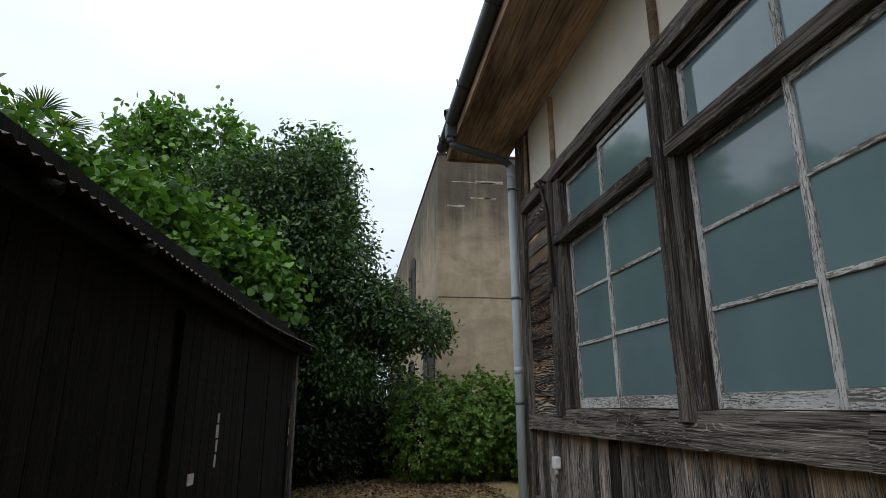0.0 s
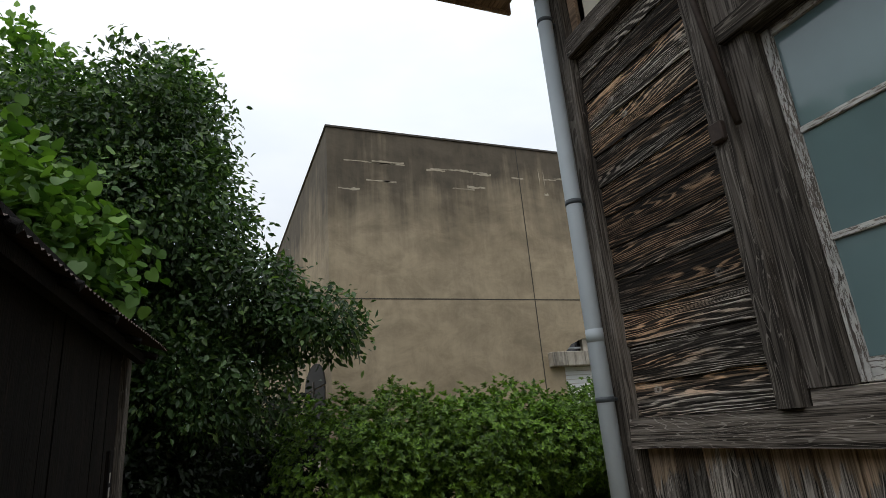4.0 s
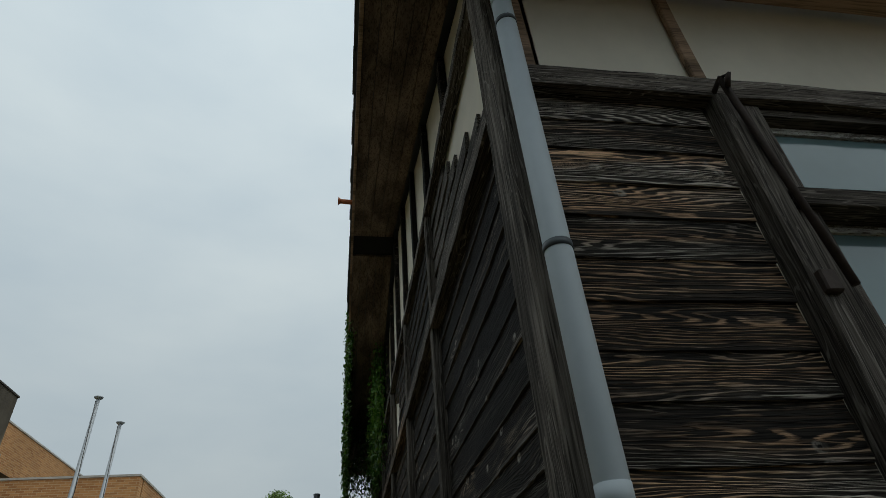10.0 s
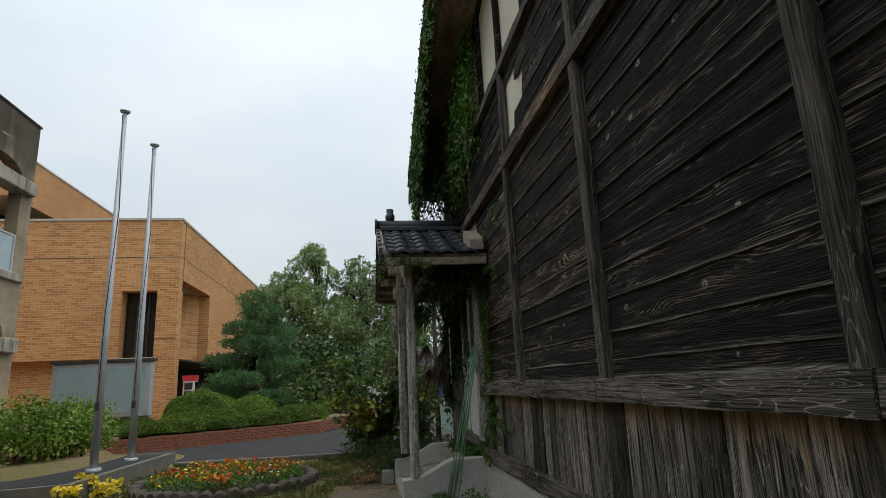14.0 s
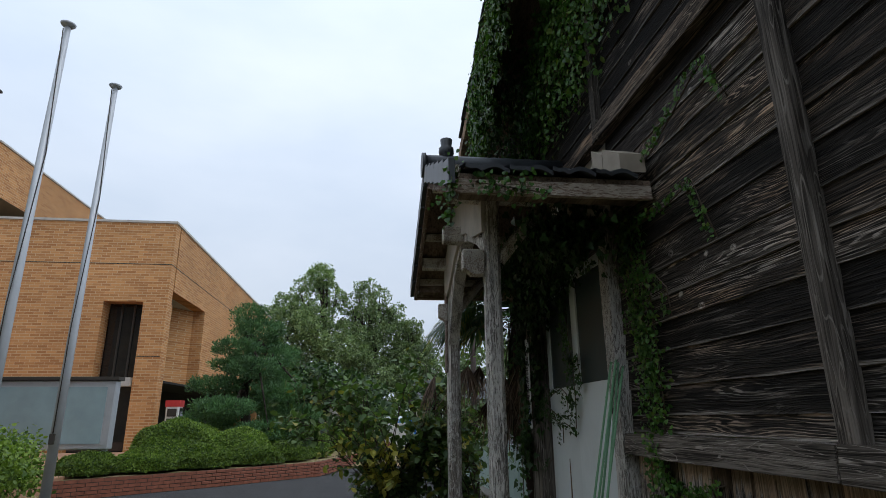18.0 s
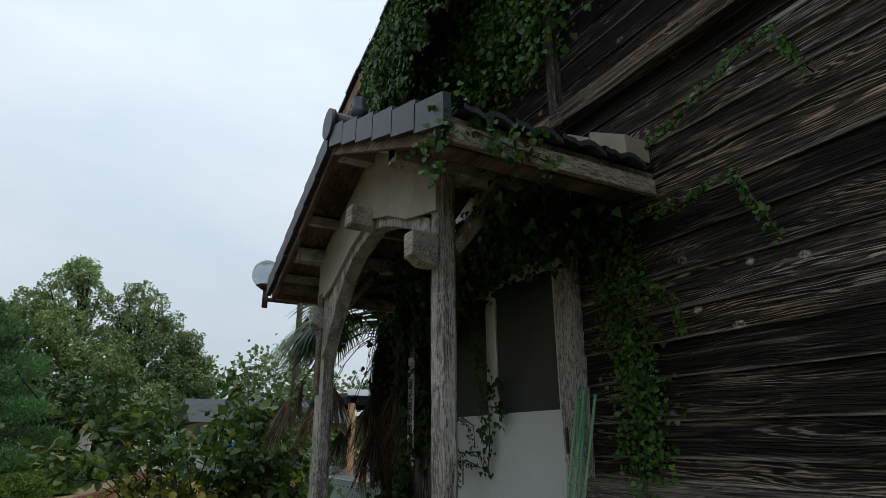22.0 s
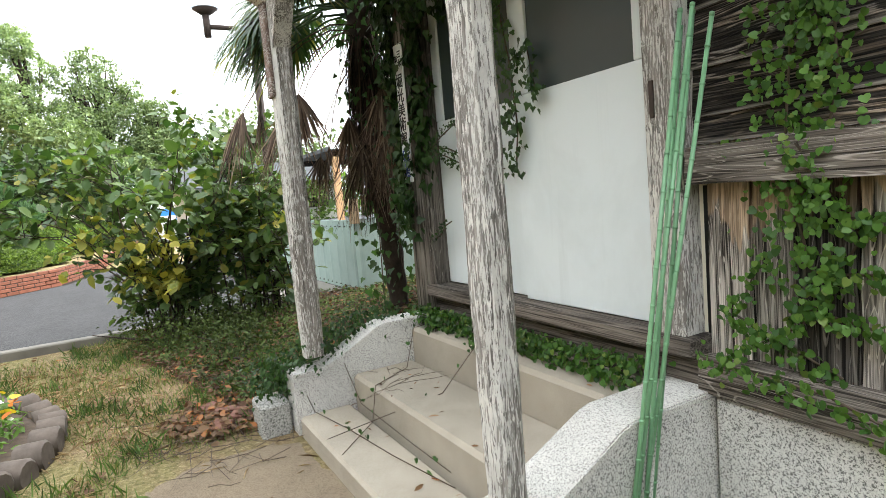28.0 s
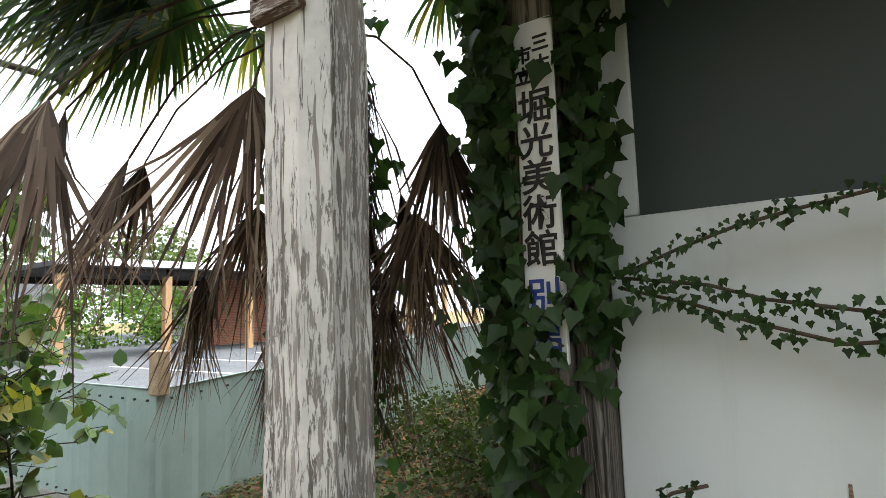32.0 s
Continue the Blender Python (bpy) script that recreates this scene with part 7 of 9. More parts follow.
def palm_fan(bm_v, bm_f, base, tip, size, droop, blades=26, span=150, seed=0):
    """One fan leaf: blades that spread from the stalk's end, bent down towards their tips."""
    r = np.random.default_rng(seed)
    ax = np.array(tip) - np.array(base)
    ax = ax / np.linalg.norm(ax)
    side = np.cross(ax, (0, 0, 1.0))
    side = side / max(1e-6, np.linalg.norm(side))
    nrm = np.cross(side, ax)
    for i in range(blades):
        q = math.radians(-span / 2 + span * i / (blades - 1)) + r.normal() * 0.02
        d = ax * math.cos(q) + side * math.sin(q)
        L = size * (0.75 + 0.25 * math.cos(q)) * r.uniform(0.85, 1.08)
        w = size * 0.021
        s = np.cross(d, nrm)
        b0 = len(bm_v)
        pts = []
        for u, ww in ((0.06, 0.35), (0.35, 1.0), (0.7, 0.75), (1.0, 0.1)):
            c = np.array(tip) + d * L * u * (1 - 0.25 * droop * u * u) + np.array((0, 0, -1.0)) * L * droop * u ** 2 * 0.8 + nrm * 0.03 * size * (i % 2)
            pts += [c + s * w * ww, c - s * w * ww]
        bm_v.extend(pts)
        for k in range(3):
            bm_f.append((b0 + 2 * k, b0 + 2 * k + 1, b0 + 2 * k + 3, b0 + 2 * k + 2))


def dead_fan(bm_v, bm_f, hub, out, length, seed, blades=62):
    """A withered fan hanging from its hub: pleats that stay joined for a hand's width, then split into blades whose tips curl and straggle."""
    r = np.random.default_rng(seed)
    o = np.array((out[0], out[1], 0.0))
    o = o / max(1e-6, np.linalg.norm(o))
    turn = r.uniform(-0.7, 0.7)
    o = np.array((o[0] * math.cos(turn) - o[1] * math.sin(turn), o[0] * math.sin(turn) + o[1] * math.cos(turn), 0.0))
    side = np.array((-o[1], o[0], 0.0))
    down = np.array((0, 0, -1.0))
    axis = down * 0.95 + o * r.uniform(0.10, 0.40)
    axis = axis / np.linalg.norm(axis)
    spread = r.uniform(30, 58)
    for i in range(blades):
        q = math.radians(-spread + 2 * spread * i / (blades - 1)) + r.normal() * 0.03
        d = axis * math.cos(q) + side * math.sin(q)
        L = length * r.uniform(0.55, 0.95) * (0.8 + 0.2 * math.cos(q))
        fold = np.cross(d, side) if abs(math.cos(q)) > 0.3 else np.cross(d, axis)
        fold = fold / max(1e-6, np.linalg.norm(fold))
        s = np.cross(d, fold)
        tip = r.normal(size=3) * 0.05
        hang = r.uniform(0.02, 0.42)
        pleat = 0.006 * (1 if i % 2 else -1)
        b0, pts = len(bm_v), []
        for u, ww in ((0.0, 0.0012), (0.2, 0.0050), (0.4, 0.0046), (0.7, 0.0029), (1.0, 0.0006)):
            w = ww * r.uniform(0.85, 1.15) * length / 0.5
            c = np.array(hub) + d * L * u + down * L * hang * u * u + fold * pleat * min(1.0, u * 4) + tip * u ** 3
            lean = s * w + fold * w * 0.5 * (1 if i % 2 else -1)
            pts += [c + lean, c - lean]
        bm_v.extend(pts)
        for k in range(4):
            bm_f.append((b0 + 2 * k, b0 + 2 * k + 1, b0 + 2 * k + 3, b0 + 2 * k + 2))


def palm(name, label, x, y, z, height, fans, hubs, size, lean=(0, 0), rad=0.11):
    p = thing(name, label, "palm tree", "", (x, y, z))
    k = 22
    path = [(lean[0] * i / k, lean[1] * i / k, height * i / k) for i in range(k + 1)]
    part("trunk", tubes((path, [rad * (1.0 + 0.14 * (i % 2)) * (0.80 + 0.45 * i / k) for i in range(k + 1)]), sides=14), M_PALMBARK, p)
    top = Vector(path[-1])
    r = random.Random(3)
    for i, (az, el, stalk, drp) in enumerate(fans):
        a, e = math.radians(az), math.radians(el)
        d = Vector((math.cos(a) * math.cos(e), math.sin(a) * math.cos(e), math.sin(e)))
        start = top + Vector((0, 0, -0.05 - 0.03 * (i % 5)))
        tip = start + d * stalk
        v, f = [], []
        palm_fan(v, f, start, tip, size, drp, 36, 190, i + int(az))
        fr = leaf_part("frond", array_mesh("frond", np.array(v), np.array(f), L_PALM), p)
        part("stalk", tubes(([start, start.lerp(tip, 0.5) + Vector((0, 0, 0.05)), tip], [0.012, 0.008, 0.006]), sides=5), L_PALM, fr)
    for i, (hx, hy, hz) in enumerate(hubs):
        hub = Vector((hx - x, hy - y, hz - z))
        start = top + Vector((0, 0, -0.25 - 0.05 * (i % 6)))
        out = (hub - start)
        v, f = [], []
        dead_fan(v, f, hub, (out.x, out.y), size * r.uniform(0.82, 1.05), i * 7 + 1)
        fr = leaf_part("dead_frond", array_mesh("dead_frond", np.array(v), np.array(f), L_DEADPALM), p)
        mid = start.lerp(hub, 0.55) + Vector((0, 0, 0.16))
        part("stalk", tubes(([start, start.lerp(mid, 0.5) + Vector((0, 0, 0.05)), mid, mid.lerp(hub, 0.6) + Vector((0, 0, 0.05)), hub], [0.006, 0.005, 0.004, 0.0035, 0.003]), sides=5), L_DEADPALM, fr)
    return p


def thatch(p, path, z0, z1, n, reach):
    """Matted leaf bases and fibres that hang close round a palm's trunk."""
    r = np.random.default_rng(12)
    v, f = [], []
    for i in range(n):
        u = r.uniform(z0, z1) / path[-1][2]
        q = r.uniform(0, 2 * math.pi)
        o = np.array((math.cos(q), math.sin(q), 0.0))
        s = np.array((-o[1], o[0], 0.0))
        c = np.array((path[-1][0] * u, path[-1][1] * u, path[-1][2] * u)) + o * 0.07
        L, out, w = r.uniform(0.16, 0.42), r.uniform(0.3, 1.0) * reach, r.uniform(0.003, 0.008)
        sway = s * r.normal() * 0.05
        b0 = len(v)
        for t, ww in ((0.0, 1.0), (0.35, 0.9), (0.7, 0.6), (1.0, 0.15)):
            m = c + o * out * math.sin(min(1.0, t * 1.4) * 1.57) + np.array((0, 0, -L * t * t - 0.02 * t)) + sway * t
            v += [m + s * w * ww, m - s * w * ww]
        for k in range(3):
            f.append((b0 + 2 * k, b0 + 2 * k + 1, b0 + 2 * k + 3, b0 + 2 * k + 2))
    leaf_part("thatch", array_mesh("thatch", np.array(v), np.array(f), L_THATCH), p)


fan = palm("fan_palm", "fan palm with a skirt of dead brown fronds", 11.27, 5.06, 0.22, 2.45,
     [(20, 20, 0.6, 0.35), (75, -8, 0.5, 0.6), (110, 40, 0.4, 0.35), (150, 5, 0.6, 0.5), (200, 30, 0.5, 0.3), (250, 10, 0.55, 0.45), (310, 30, 0.6, 0.4), (345, 5, 0.6, 0.55), (45, 50, 0.55, 0.3), (180, 60, 0.5, 0.3), (290, 60, 0.5, 0.3), (60, 22, 0.45, 0.5), (95, 0, 0.5, 0.6),
      (80, -12, 0.55, 0.6), (60, -12, 0.55, 0.6), (100, -14, 0.65, 0.6), (35, -10, 0.5, 0.6), (85, 50, 0.5, 0.4), (65, 50, 0.5, 0.4), (130, 15, 0.5, 0.5), (50, -22, 0.5, 0.6), (72, -25, 0.6, 0.6), (92, -22, 0.7, 0.6), (110, -15, 0.8, 0.6), (125, -5, 0.6, 0.5), (45, 8, 0.6, 0.5), (70, -15, 0.7, 0.6), (25, 5, 0.5, 0.5), (40, 25, 0.55, 0.45), (55, -20, 0.5, 0.6)],
     [(10.93, 6.10, 1.76), (11.26, 5.81, 1.78), (10.80, 5.80, 1.84), (10.70, 5.31, 1.87), (10.91, 5.15, 1.68), (11.44, 5.50, 1.52), (11.19, 5.35, 1.76), (11.12, 5.30, 1.55),
      (11.50, 5.40, 1.60), (11.00, 5.22, 1.52), (11.22, 4.82, 1.60), (11.52, 4.92, 1.65), (11.66, 5.15, 1.80), (11.52, 5.85, 1.95), (11.80, 5.50, 1.92), (11.06, 5.04, 1.78), (11.33, 5.30, 1.48)],
     0.50, (0.03, 0.10), 0.078)
thatch(fan, [(0, 0, 0), (0.03, 0.10, 2.45)], 1.05, 2.15, 1500, 0.11)

# palm tops behind the shed
palm("fan_palm", "fan palm rising behind the shed", -4.95, 8.6, 0, 5.15,
     [(0, 30, 0.6, 0.3), (45, 45, 0.6, 0.3), (90, 20, 0.6, 0.4), (140, 40, 0.6, 0.3), (190, 20, 0.6, 0.4), (240, 40, 0.6, 0.3), (290, 25, 0.6, 0.4), (330, 60, 0.6, 0.3)], [], 0.6)


def whorls(name, centres, out, per, size, mat):
    """Rosettes: at each shoot's end some leaves radiate, tilted up along the shoot."""
    n = len(centres)
    shoot = unit(out + rng.normal(size=(n, 3)) * 0.45 + np.array([0, 0, 0.55]))
    a = unit(np.cross(shoot, rng.normal(size=(n, 3))))
    b = np.cross(shoot, a)
    P, A, N = [], [], []
    for i in range(per):
        q = 2 * math.pi * i / per + rng.normal(size=(n, 1)) * 0.25
        rad = a * np.cos(q) + b * np.sin(q)
        lift = 0.15 + 0.75 * rng.random((n, 1))
        P.append(centres + shoot * 0.012 * (i % 3))
        A.append(rad + shoot * lift)
        N.append(shoot - rad * lift * 0.6 + rng.normal(size=(n, 3)) * 0.12)
    v, f = leaf_arrays(np.concatenate(P), size, np.concatenate(A), np.concatenate(N), "oval", 0.35)
    return array_mesh(name, v, f, mat)


def bush(name, label, blobs, n, size, mat, shape="broad", stems=5, clump=0.12, inner=0.6, group="", per=12, low=-0.35, category="shrub", droop=0.1, up=0.8, whorl=0):
    c = blobs[0]
    b = thing(name, label, category, group, (c[0], c[1], 0))
    for i in range(stems):
        bm = bmesh.new()
        e = blobs[i % len(blobs)]
        base = (e[0] - c[0] + rng.normal() * 0.12, e[1] - c[1] + rng.normal() * 0.12, ground_z(e[0], e[1]) - 0.03)
        tip = (e[0] - c[0] + rng.normal() * e[3] * 0.5, e[1] - c[1] + rng.normal() * e[4] * 0.5, e[2] + e[5] * 0.4)
        mid = tuple((p + q) / 2 + rng.normal() * 0.06 for p, q in zip(base, tip))
        tube(bm, [base, mid, tip], [0.016, 0.011, 0.004], 6)
        part("stem", bm, M_BARK, b)
    if whorl:
        pts, out = crown_points(blobs, n, clump, 1, inner, low)
        pts[:, 2] = np.maximum(pts[:, 2], 0.03)
        leaf_part("foliage", whorls("foliage", pts - np.array([c[0], c[1], 0]), out, whorl, size, mat), b)
        return b
    pts, out = crown_points(blobs, n, clump, per, inner, low)
    pts[:, 2] = np.maximum(pts[:, 2], 0.03)
    leaf_part("foliage", leaves("foliage", pts - np.array([c[0], c[1], 0]), size, mat, shape, droop, up * 0.5, 0.4, out, 0.9), b)
    return b


# clipped hedge before the concrete hall
hb = [(1.6 + i * 0.95, 11.75 + 0.15 * math.sin(i * 2.1), 0.85 + 0.05 * math.sin(i * 1.3), 0.95, 1.15, 1.02 + 0.09 * math.sin(i * 2.7)) for i in range(8)] + [(2.0 + i * 0.9 + 0.2 * math.sin(i * 3.1), 11.1 + 0.3 * math.sin(i * 1.7), 0.75 + 0.25 * math.sin(i * 2.3), 0.62, 0.6, 0.62) for i in range(8)] + [(9.1, 11.6, 0.65, 0.9, 1.05, 0.85)]
bush("hedge", "broad rounded hedge of fresh green leaves", hb, 21000, 0.066, L_HEDGE, "broad", 10, 0.03, 0.66, "", 11, -0.85, "hedge", whorl=9)
structure("trim", boxes((3.2, 9.9, 10.42, 10.56, -0.1, 0.12), bevel=0.012), M_KERB, "weathered concrete edging before the hedge", "edging")

# tired shrub with yellowing leaves beside the drive: arching branches with twigs, leaves set along them


def arching_shrub(name, label, x, y, reach, stems, twigs, per, size, mat, yellow_mat, yellow):
    sh = thing(name, label, "shrub", "", (x, y, ground_z(x, y)))
    green, gold = [], []
    for i in range(stems):
        q = 2 * math.pi * i / stems + rng.normal() * 0.3
        rx, ry, h = reach
        f = rng.uniform(0.35, 1.0)
        base = np.array((rng.normal() * 0.10, rng.normal() * 0.14, -0.02))
        tip = np.array((rx * f * math.cos(q), ry * f * math.sin(q), h * rng.uniform(0.5, 1.05) * (1.04 - 0.28 * f)))
        bend = base * 0.35 + tip * 0.65 + np.array((0, 0, 0.30 * f + 0.08)) + rng.normal(size=3) * 0.05
        low = base * 0.9 + tip * np.array((0.12, 0.12, 0.2)) + np.array((0, 0, 0.28))
        line = [base, low, bend, tip]
        bm = tubes(([tuple(v) for v in line], [0.010, 0.008, 0.005, 0.003]), sides=5)
        for j in range(twigs):
            u = 0.20 + 0.80 * (j + rng.random()) / twigs
            seg = min(2, int(u * 3))
            w = u * 3 - seg
            s = line[seg] * (1 - w) + line[seg + 1] * w
            d = unit((rng.normal(size=(1, 3)) * np.array((1, 1, 0.5)) + (tip - base)[None] * 0.5))[0]
            e = s + d * rng.uniform(0.15, 0.42) + np.array((0, 0, -0.03))
            tube(bm, [tuple(s), tuple((s + e) / 2 + np.array((0, 0, 0.03))), tuple(e)], [0.004, 0.003, 0.0015], 4, False)
            t = np.linspace(0.15, 1.0, per)[:, None]
            P = s * (1 - t) + e * t + rng.normal(size=(per, 3)) * 0.018
            gy = yellow(s[0] + x, s[1] + y, s[2])
            (gold if rng.random() < gy else green).append((P, np.repeat(d[None], per, 0)))
        part("stem", bm, M_BARK, sh)
    for nm, lot, mt in (("foliage", green, mat), ("yellow_foliage", gold, yellow_mat)):
        P, D = np.concatenate([v[0] for v in lot]), np.concatenate([v[1] for v in lot])
        along = D * 0.5 + unit(rng.normal(size=P.shape)) * 0.8 + np.array((0, 0, -0.35))
        face = rng.normal(size=P.shape) * 0.45 + np.array((0, 0, 1.0))
        v, f = leaf_arrays(P, size, along, face, "broad", 0.45)
        leaf_part(nm, array_mesh(nm, v, f, mt), sh)
    return sh


arching_shrub("shrub", "open shrub with arching branches and some yellow leaves", 13.45, 6.40, (1.05, 1.62, 2.35), 34, 16, 7, 0.096, L_BUSH, L_BUSHY,
              lambda a, b, c: 0.65 if 0.45 < c < 1.0 and 6.3 < b < 7.3 and a < 13.45 else 0.015)
arching_shrub("shrub", "taller dark green shrub behind the palm", 13.45, 5.62, (0.70, 0.60, 1.70), 24, 12, 6, 0.09, L_BUSH, L_BUSHY, lambda a, b, c: 0.015)

bush("ground_creeper", "low dark green cover on the bank behind the palm", [(11.6, 3.6, 0.62, 0.5, 0.7, 0.25), (12.3, 3.1, 0.60, 0.6, 0.7, 0.22)], 4600, 0.030, L_COVER, "broad", 8, 0.06, 0.4, "", 8, 0.0, "ground cover")
bush("ground_creeper", "dark low creeper round the foot of the shrub", [(13.3, 6.35, 0.16, 0.85, 0.6, 0.22), (12.6, 6.1, 0.12, 0.8, 0.45, 0.16), (13.5, 5.6, 0.15, 0.6, 0.6, 0.25), (11.9, 6.05, 0.10, 0.6, 0.3, 0.12)], 7500, 0.027, L_COVER, "broad", 8, 0.06, 0.4, "", 8, 0.0, "ground cover")
# shrubs near the flagpoles and in the planter
bush("shrub", "loose low azalea shrub beside the terrace", [(13.6, 12.4, 0.75, 0.85, 0.7, 0.5), (14.5, 12.2, 0.7, 0.8, 0.7, 0.45), (15.4, 12.3, 0.65, 0.6, 0.5, 0.45)], 12000, 0.06, L_AZALEA, "broad", 9, 0.12, 0.5, "low shrubs")


def mound(x, y, rx, ry, top):
    """A clipped azalea: a solid dark core, added behind the leaves, and a close shell of small leaves."""
    m = thing("azalea_mound", "clipped round azalea mound in the planter bed", "shrub", "clipped azalea mounds", (x, y, 0.33))
    h = top - 0.33
    bm = bmesh.new()
    bmesh.ops.create_icosphere(bm, subdivisions=3, radius=1.0)
    for v in bm.verts:
        w = 0.93 + 0.07 * noise.noise(v.co * 2.3 + Vector((x, y, 0)))
        v.co = Vector((v.co.x * rx * w, v.co.y * ry * w, max(-0.05, v.co.z) * h * w))
    part("branch_heart", bm, L_TREE, m)
    n = int(9000 * (rx * ry + (rx + ry) * h * 0.6))
    d = unit(rng.normal(size=(n, 3)))
    d[:, 2] = np.abs(d[:, 2])
    wob = np.array([1.0 + 0.10 * noise.noise(Vector(v) * 2.3 + Vector((x, y, 0))) for v in d])[:, None]
    P = d * np.array((rx, ry, h)) * wob * (0.95 + 0.08 * rng.random((n, 1)))
    leaf_part("leaf_shell", leaves("leaf_shell", P, 0.045, L_AZALEA, "broad", -0.3, 0.35, 0.4, d, 1.0), m)


MOUNDS = [(18.95, 12.55, 0.75, 0.6, 0.72), (19.65, 11.65, 0.75, 0.7, 0.75), (20.4, 10.65, 0.78, 0.7, 0.80), (21.3, 9.65, 0.75, 0.7, 0.78), (22.4, 8.95, 0.8, 0.62, 0.78), (23.7, 8.5, 0.85, 0.6, 0.80), (21.6, 11.7, 1.15, 1.0, 1.36),
          (22.7, 10.3, 1.2, 0.9, 1.12), (23.2, 11.6, 1.0, 0.9, 1.25), (24.6, 9.4, 1.1, 0.75, 1.10), (26.2, 8.7, 1.1, 0.8, 1.15), (28.2, 8.2, 1.2, 0.9, 1.15), (30.4, 7.7, 1.2, 0.9, 1.1), (32.4, 7.3, 1.3, 0.9, 1.05)]
for row in MOUNDS:
    mound(*row)

# pine with layered pads
pads = [(25.25, 10.85, 4.75, 0.55, 0.55, 0.33), (25.3, 10.5, 4.25, 0.85, 0.8, 0.30)]
for i in range(13):
    q = i * 2.4
    rr = 0.55 + 0.085 * i
    pads.append((25.3 + rr * math.cos(q), 10.6 + rr * math.sin(q), 3.85 - 0.235 * i, 0.72 + 0.025 * i, 0.72 + 0.025 * i, 0.24 + 0.05 * (i % 3)))
tree("pine_tree", "layered blue-green garden pine in the planter", 25.4, 10.7, 0.3, 4.9, pads, 60000, 0.085, L_PINE, "lance", -1.0, 0.14, 0.045, (0.0, 0.2), 15, 0.55)
tree("broadleaf_tree", "rounded dark green garden tree behind the pine", 31.0, 9.0, 0.3, 3.6,
     [(30.5, 9.0, 2.6, 1.4, 1.3, 1.0), (32.0, 8.2, 2.4, 1.5, 1.4, 1.0), (34.0, 7.6, 2.2, 1.7, 1.5, 1.1)], 16000, 0.14, L_TREE, "broad", 0.2, 0.12, 0.14, (0, 0), 6, 0.5)
# tall camphor trees far off
tree("camphor_tree", "tall round-headed camphor tree beyond the drive", 52, 10.5, 0, 12,
     puffs([(52, 11.0, 11.0, 2.2, 2.0, 2.1), (52, 13.6, 8.9, 1.9, 1.9, 1.8), (51, 15.3, 7.2, 1.7, 1.9, 1.8), (50.5, 11.8, 8.0, 2.2, 2.2, 1.8), (51, 13.0, 5.4, 3.0, 3.0, 2.2), (50.6, 9.6, 5.8, 2.4, 2.4, 2.0)], 9, 0.42), 42000, 0.15, L_FAR, "broad", 0.1, 0.3, 0.12, (0.5, 0), 14, 0.8)
tree("camphor_tree", "camphor tree with a rounded light green head", 53, 6.8, 0, 11,
     puffs([(53, 7.2, 10.4, 2.0, 1.9, 1.9), (52.5, 5.2, 8.8, 1.9, 1.7, 1.7), (52.5, 8.0, 7.4, 2.0, 2.0, 1.7), (53, 4.6, 6.6, 2.2, 2.0, 1.8), (52, 6.4, 4.6, 2.6, 2.6, 1.9)], 9, 0.42), 32000, 0.15, L_FAR, "broad", 0.1, 0.26, 0.12, (0, 0), 12, 0.72)
tree("camphor_tree", "lower camphor tree with a rounded light green head", 52, 3.4, 0, 8,
     puffs([(52, 3.5, 7.2, 1.7, 1.5, 1.5), (52, 3.0, 5.2, 1.9, 1.7, 1.7), (51.5, 2.4, 3.4, 2.2, 2.0, 1.6)], 9, 0.42), 18000, 0.15, L_FAR, "broad", 0.1, 0.24, 0.12, (0, 0), 8, 0.72)
fw = []
for i in range(14):
    fw.append((58 + 5 * math.sin(i * 1.9), 22 - i * 4.2, 3.0 + 0.8 * math.sin(i * 2.3) + (1.3 if i > 3 else 0), 3.6, 3.2, 2.4 + (0.8 if i > 3 else 0)))
pts, out = crown_points(fw, 26000, 0.4, 12, 0.6)
far = tagged(new("far_wood", leaves("far_wood", pts, 0.36, L_FAR, "broad", 0.1, 0.8, 0.4, out)), "band of mixed green trees in the distance", "woodland", "", "stuff")

# ---- creepers on the house ----


def creeper(name, label, runs, n, size, mat, normal, spread, shape="", parent_at=(0, 0, 0), stem=0.004, keep=None):
    """Leaves and a stem along runs of points; leaves hang tip down and face away from the wall."""
    c = thing(name, label, "creeper", "", parent_at)
    n, size = int(n * 1.9), size * 0.66
    tot = sum(sum((Vector(b) - Vector(a)).length for a, b in zip(r, r[1:])) for r in runs)
    P = []
    for r in runs:
        pts = [Vector(p) - Vector(parent_at) for p in r]
        part("stem", tubes((pts, stem), sides=5), M_STEMV, c)
        for a, b in zip(pts, pts[1:]):
            m = max(1, int(n * (b - a).length / tot))
            u = rng.random(m)[:, None]
            P.append(np.array(a)[None] * (1 - u) + np.array(b)[None] * u)
    P = np.concatenate(P)
    P = P + rng.normal(size=P.shape) * np.array(spread)
    if keep is not None:
        P = P[keep(P)]
    nv = np.array(normal, float)
    P = P + nv * (0.015 + 0.03 * rng.random((len(P), 1)))
    along = np.array([0, 0, -1.0]) + rng.normal(size=P.shape) * 0.45
    face = nv + rng.normal(size=P.shape) * 0.35 + np.array([0, 0, 0.25])
    v, f = leaf_arrays(P, size, along, face, shape or ("lobed" if mat is L_IVYD else "heart"), 0.35)
    leaf_part("leaves", array_mesh("leaves", v, f, mat), c)
    return c


Y0 = NORTH + 0.02
NN = (0, 1, 0)
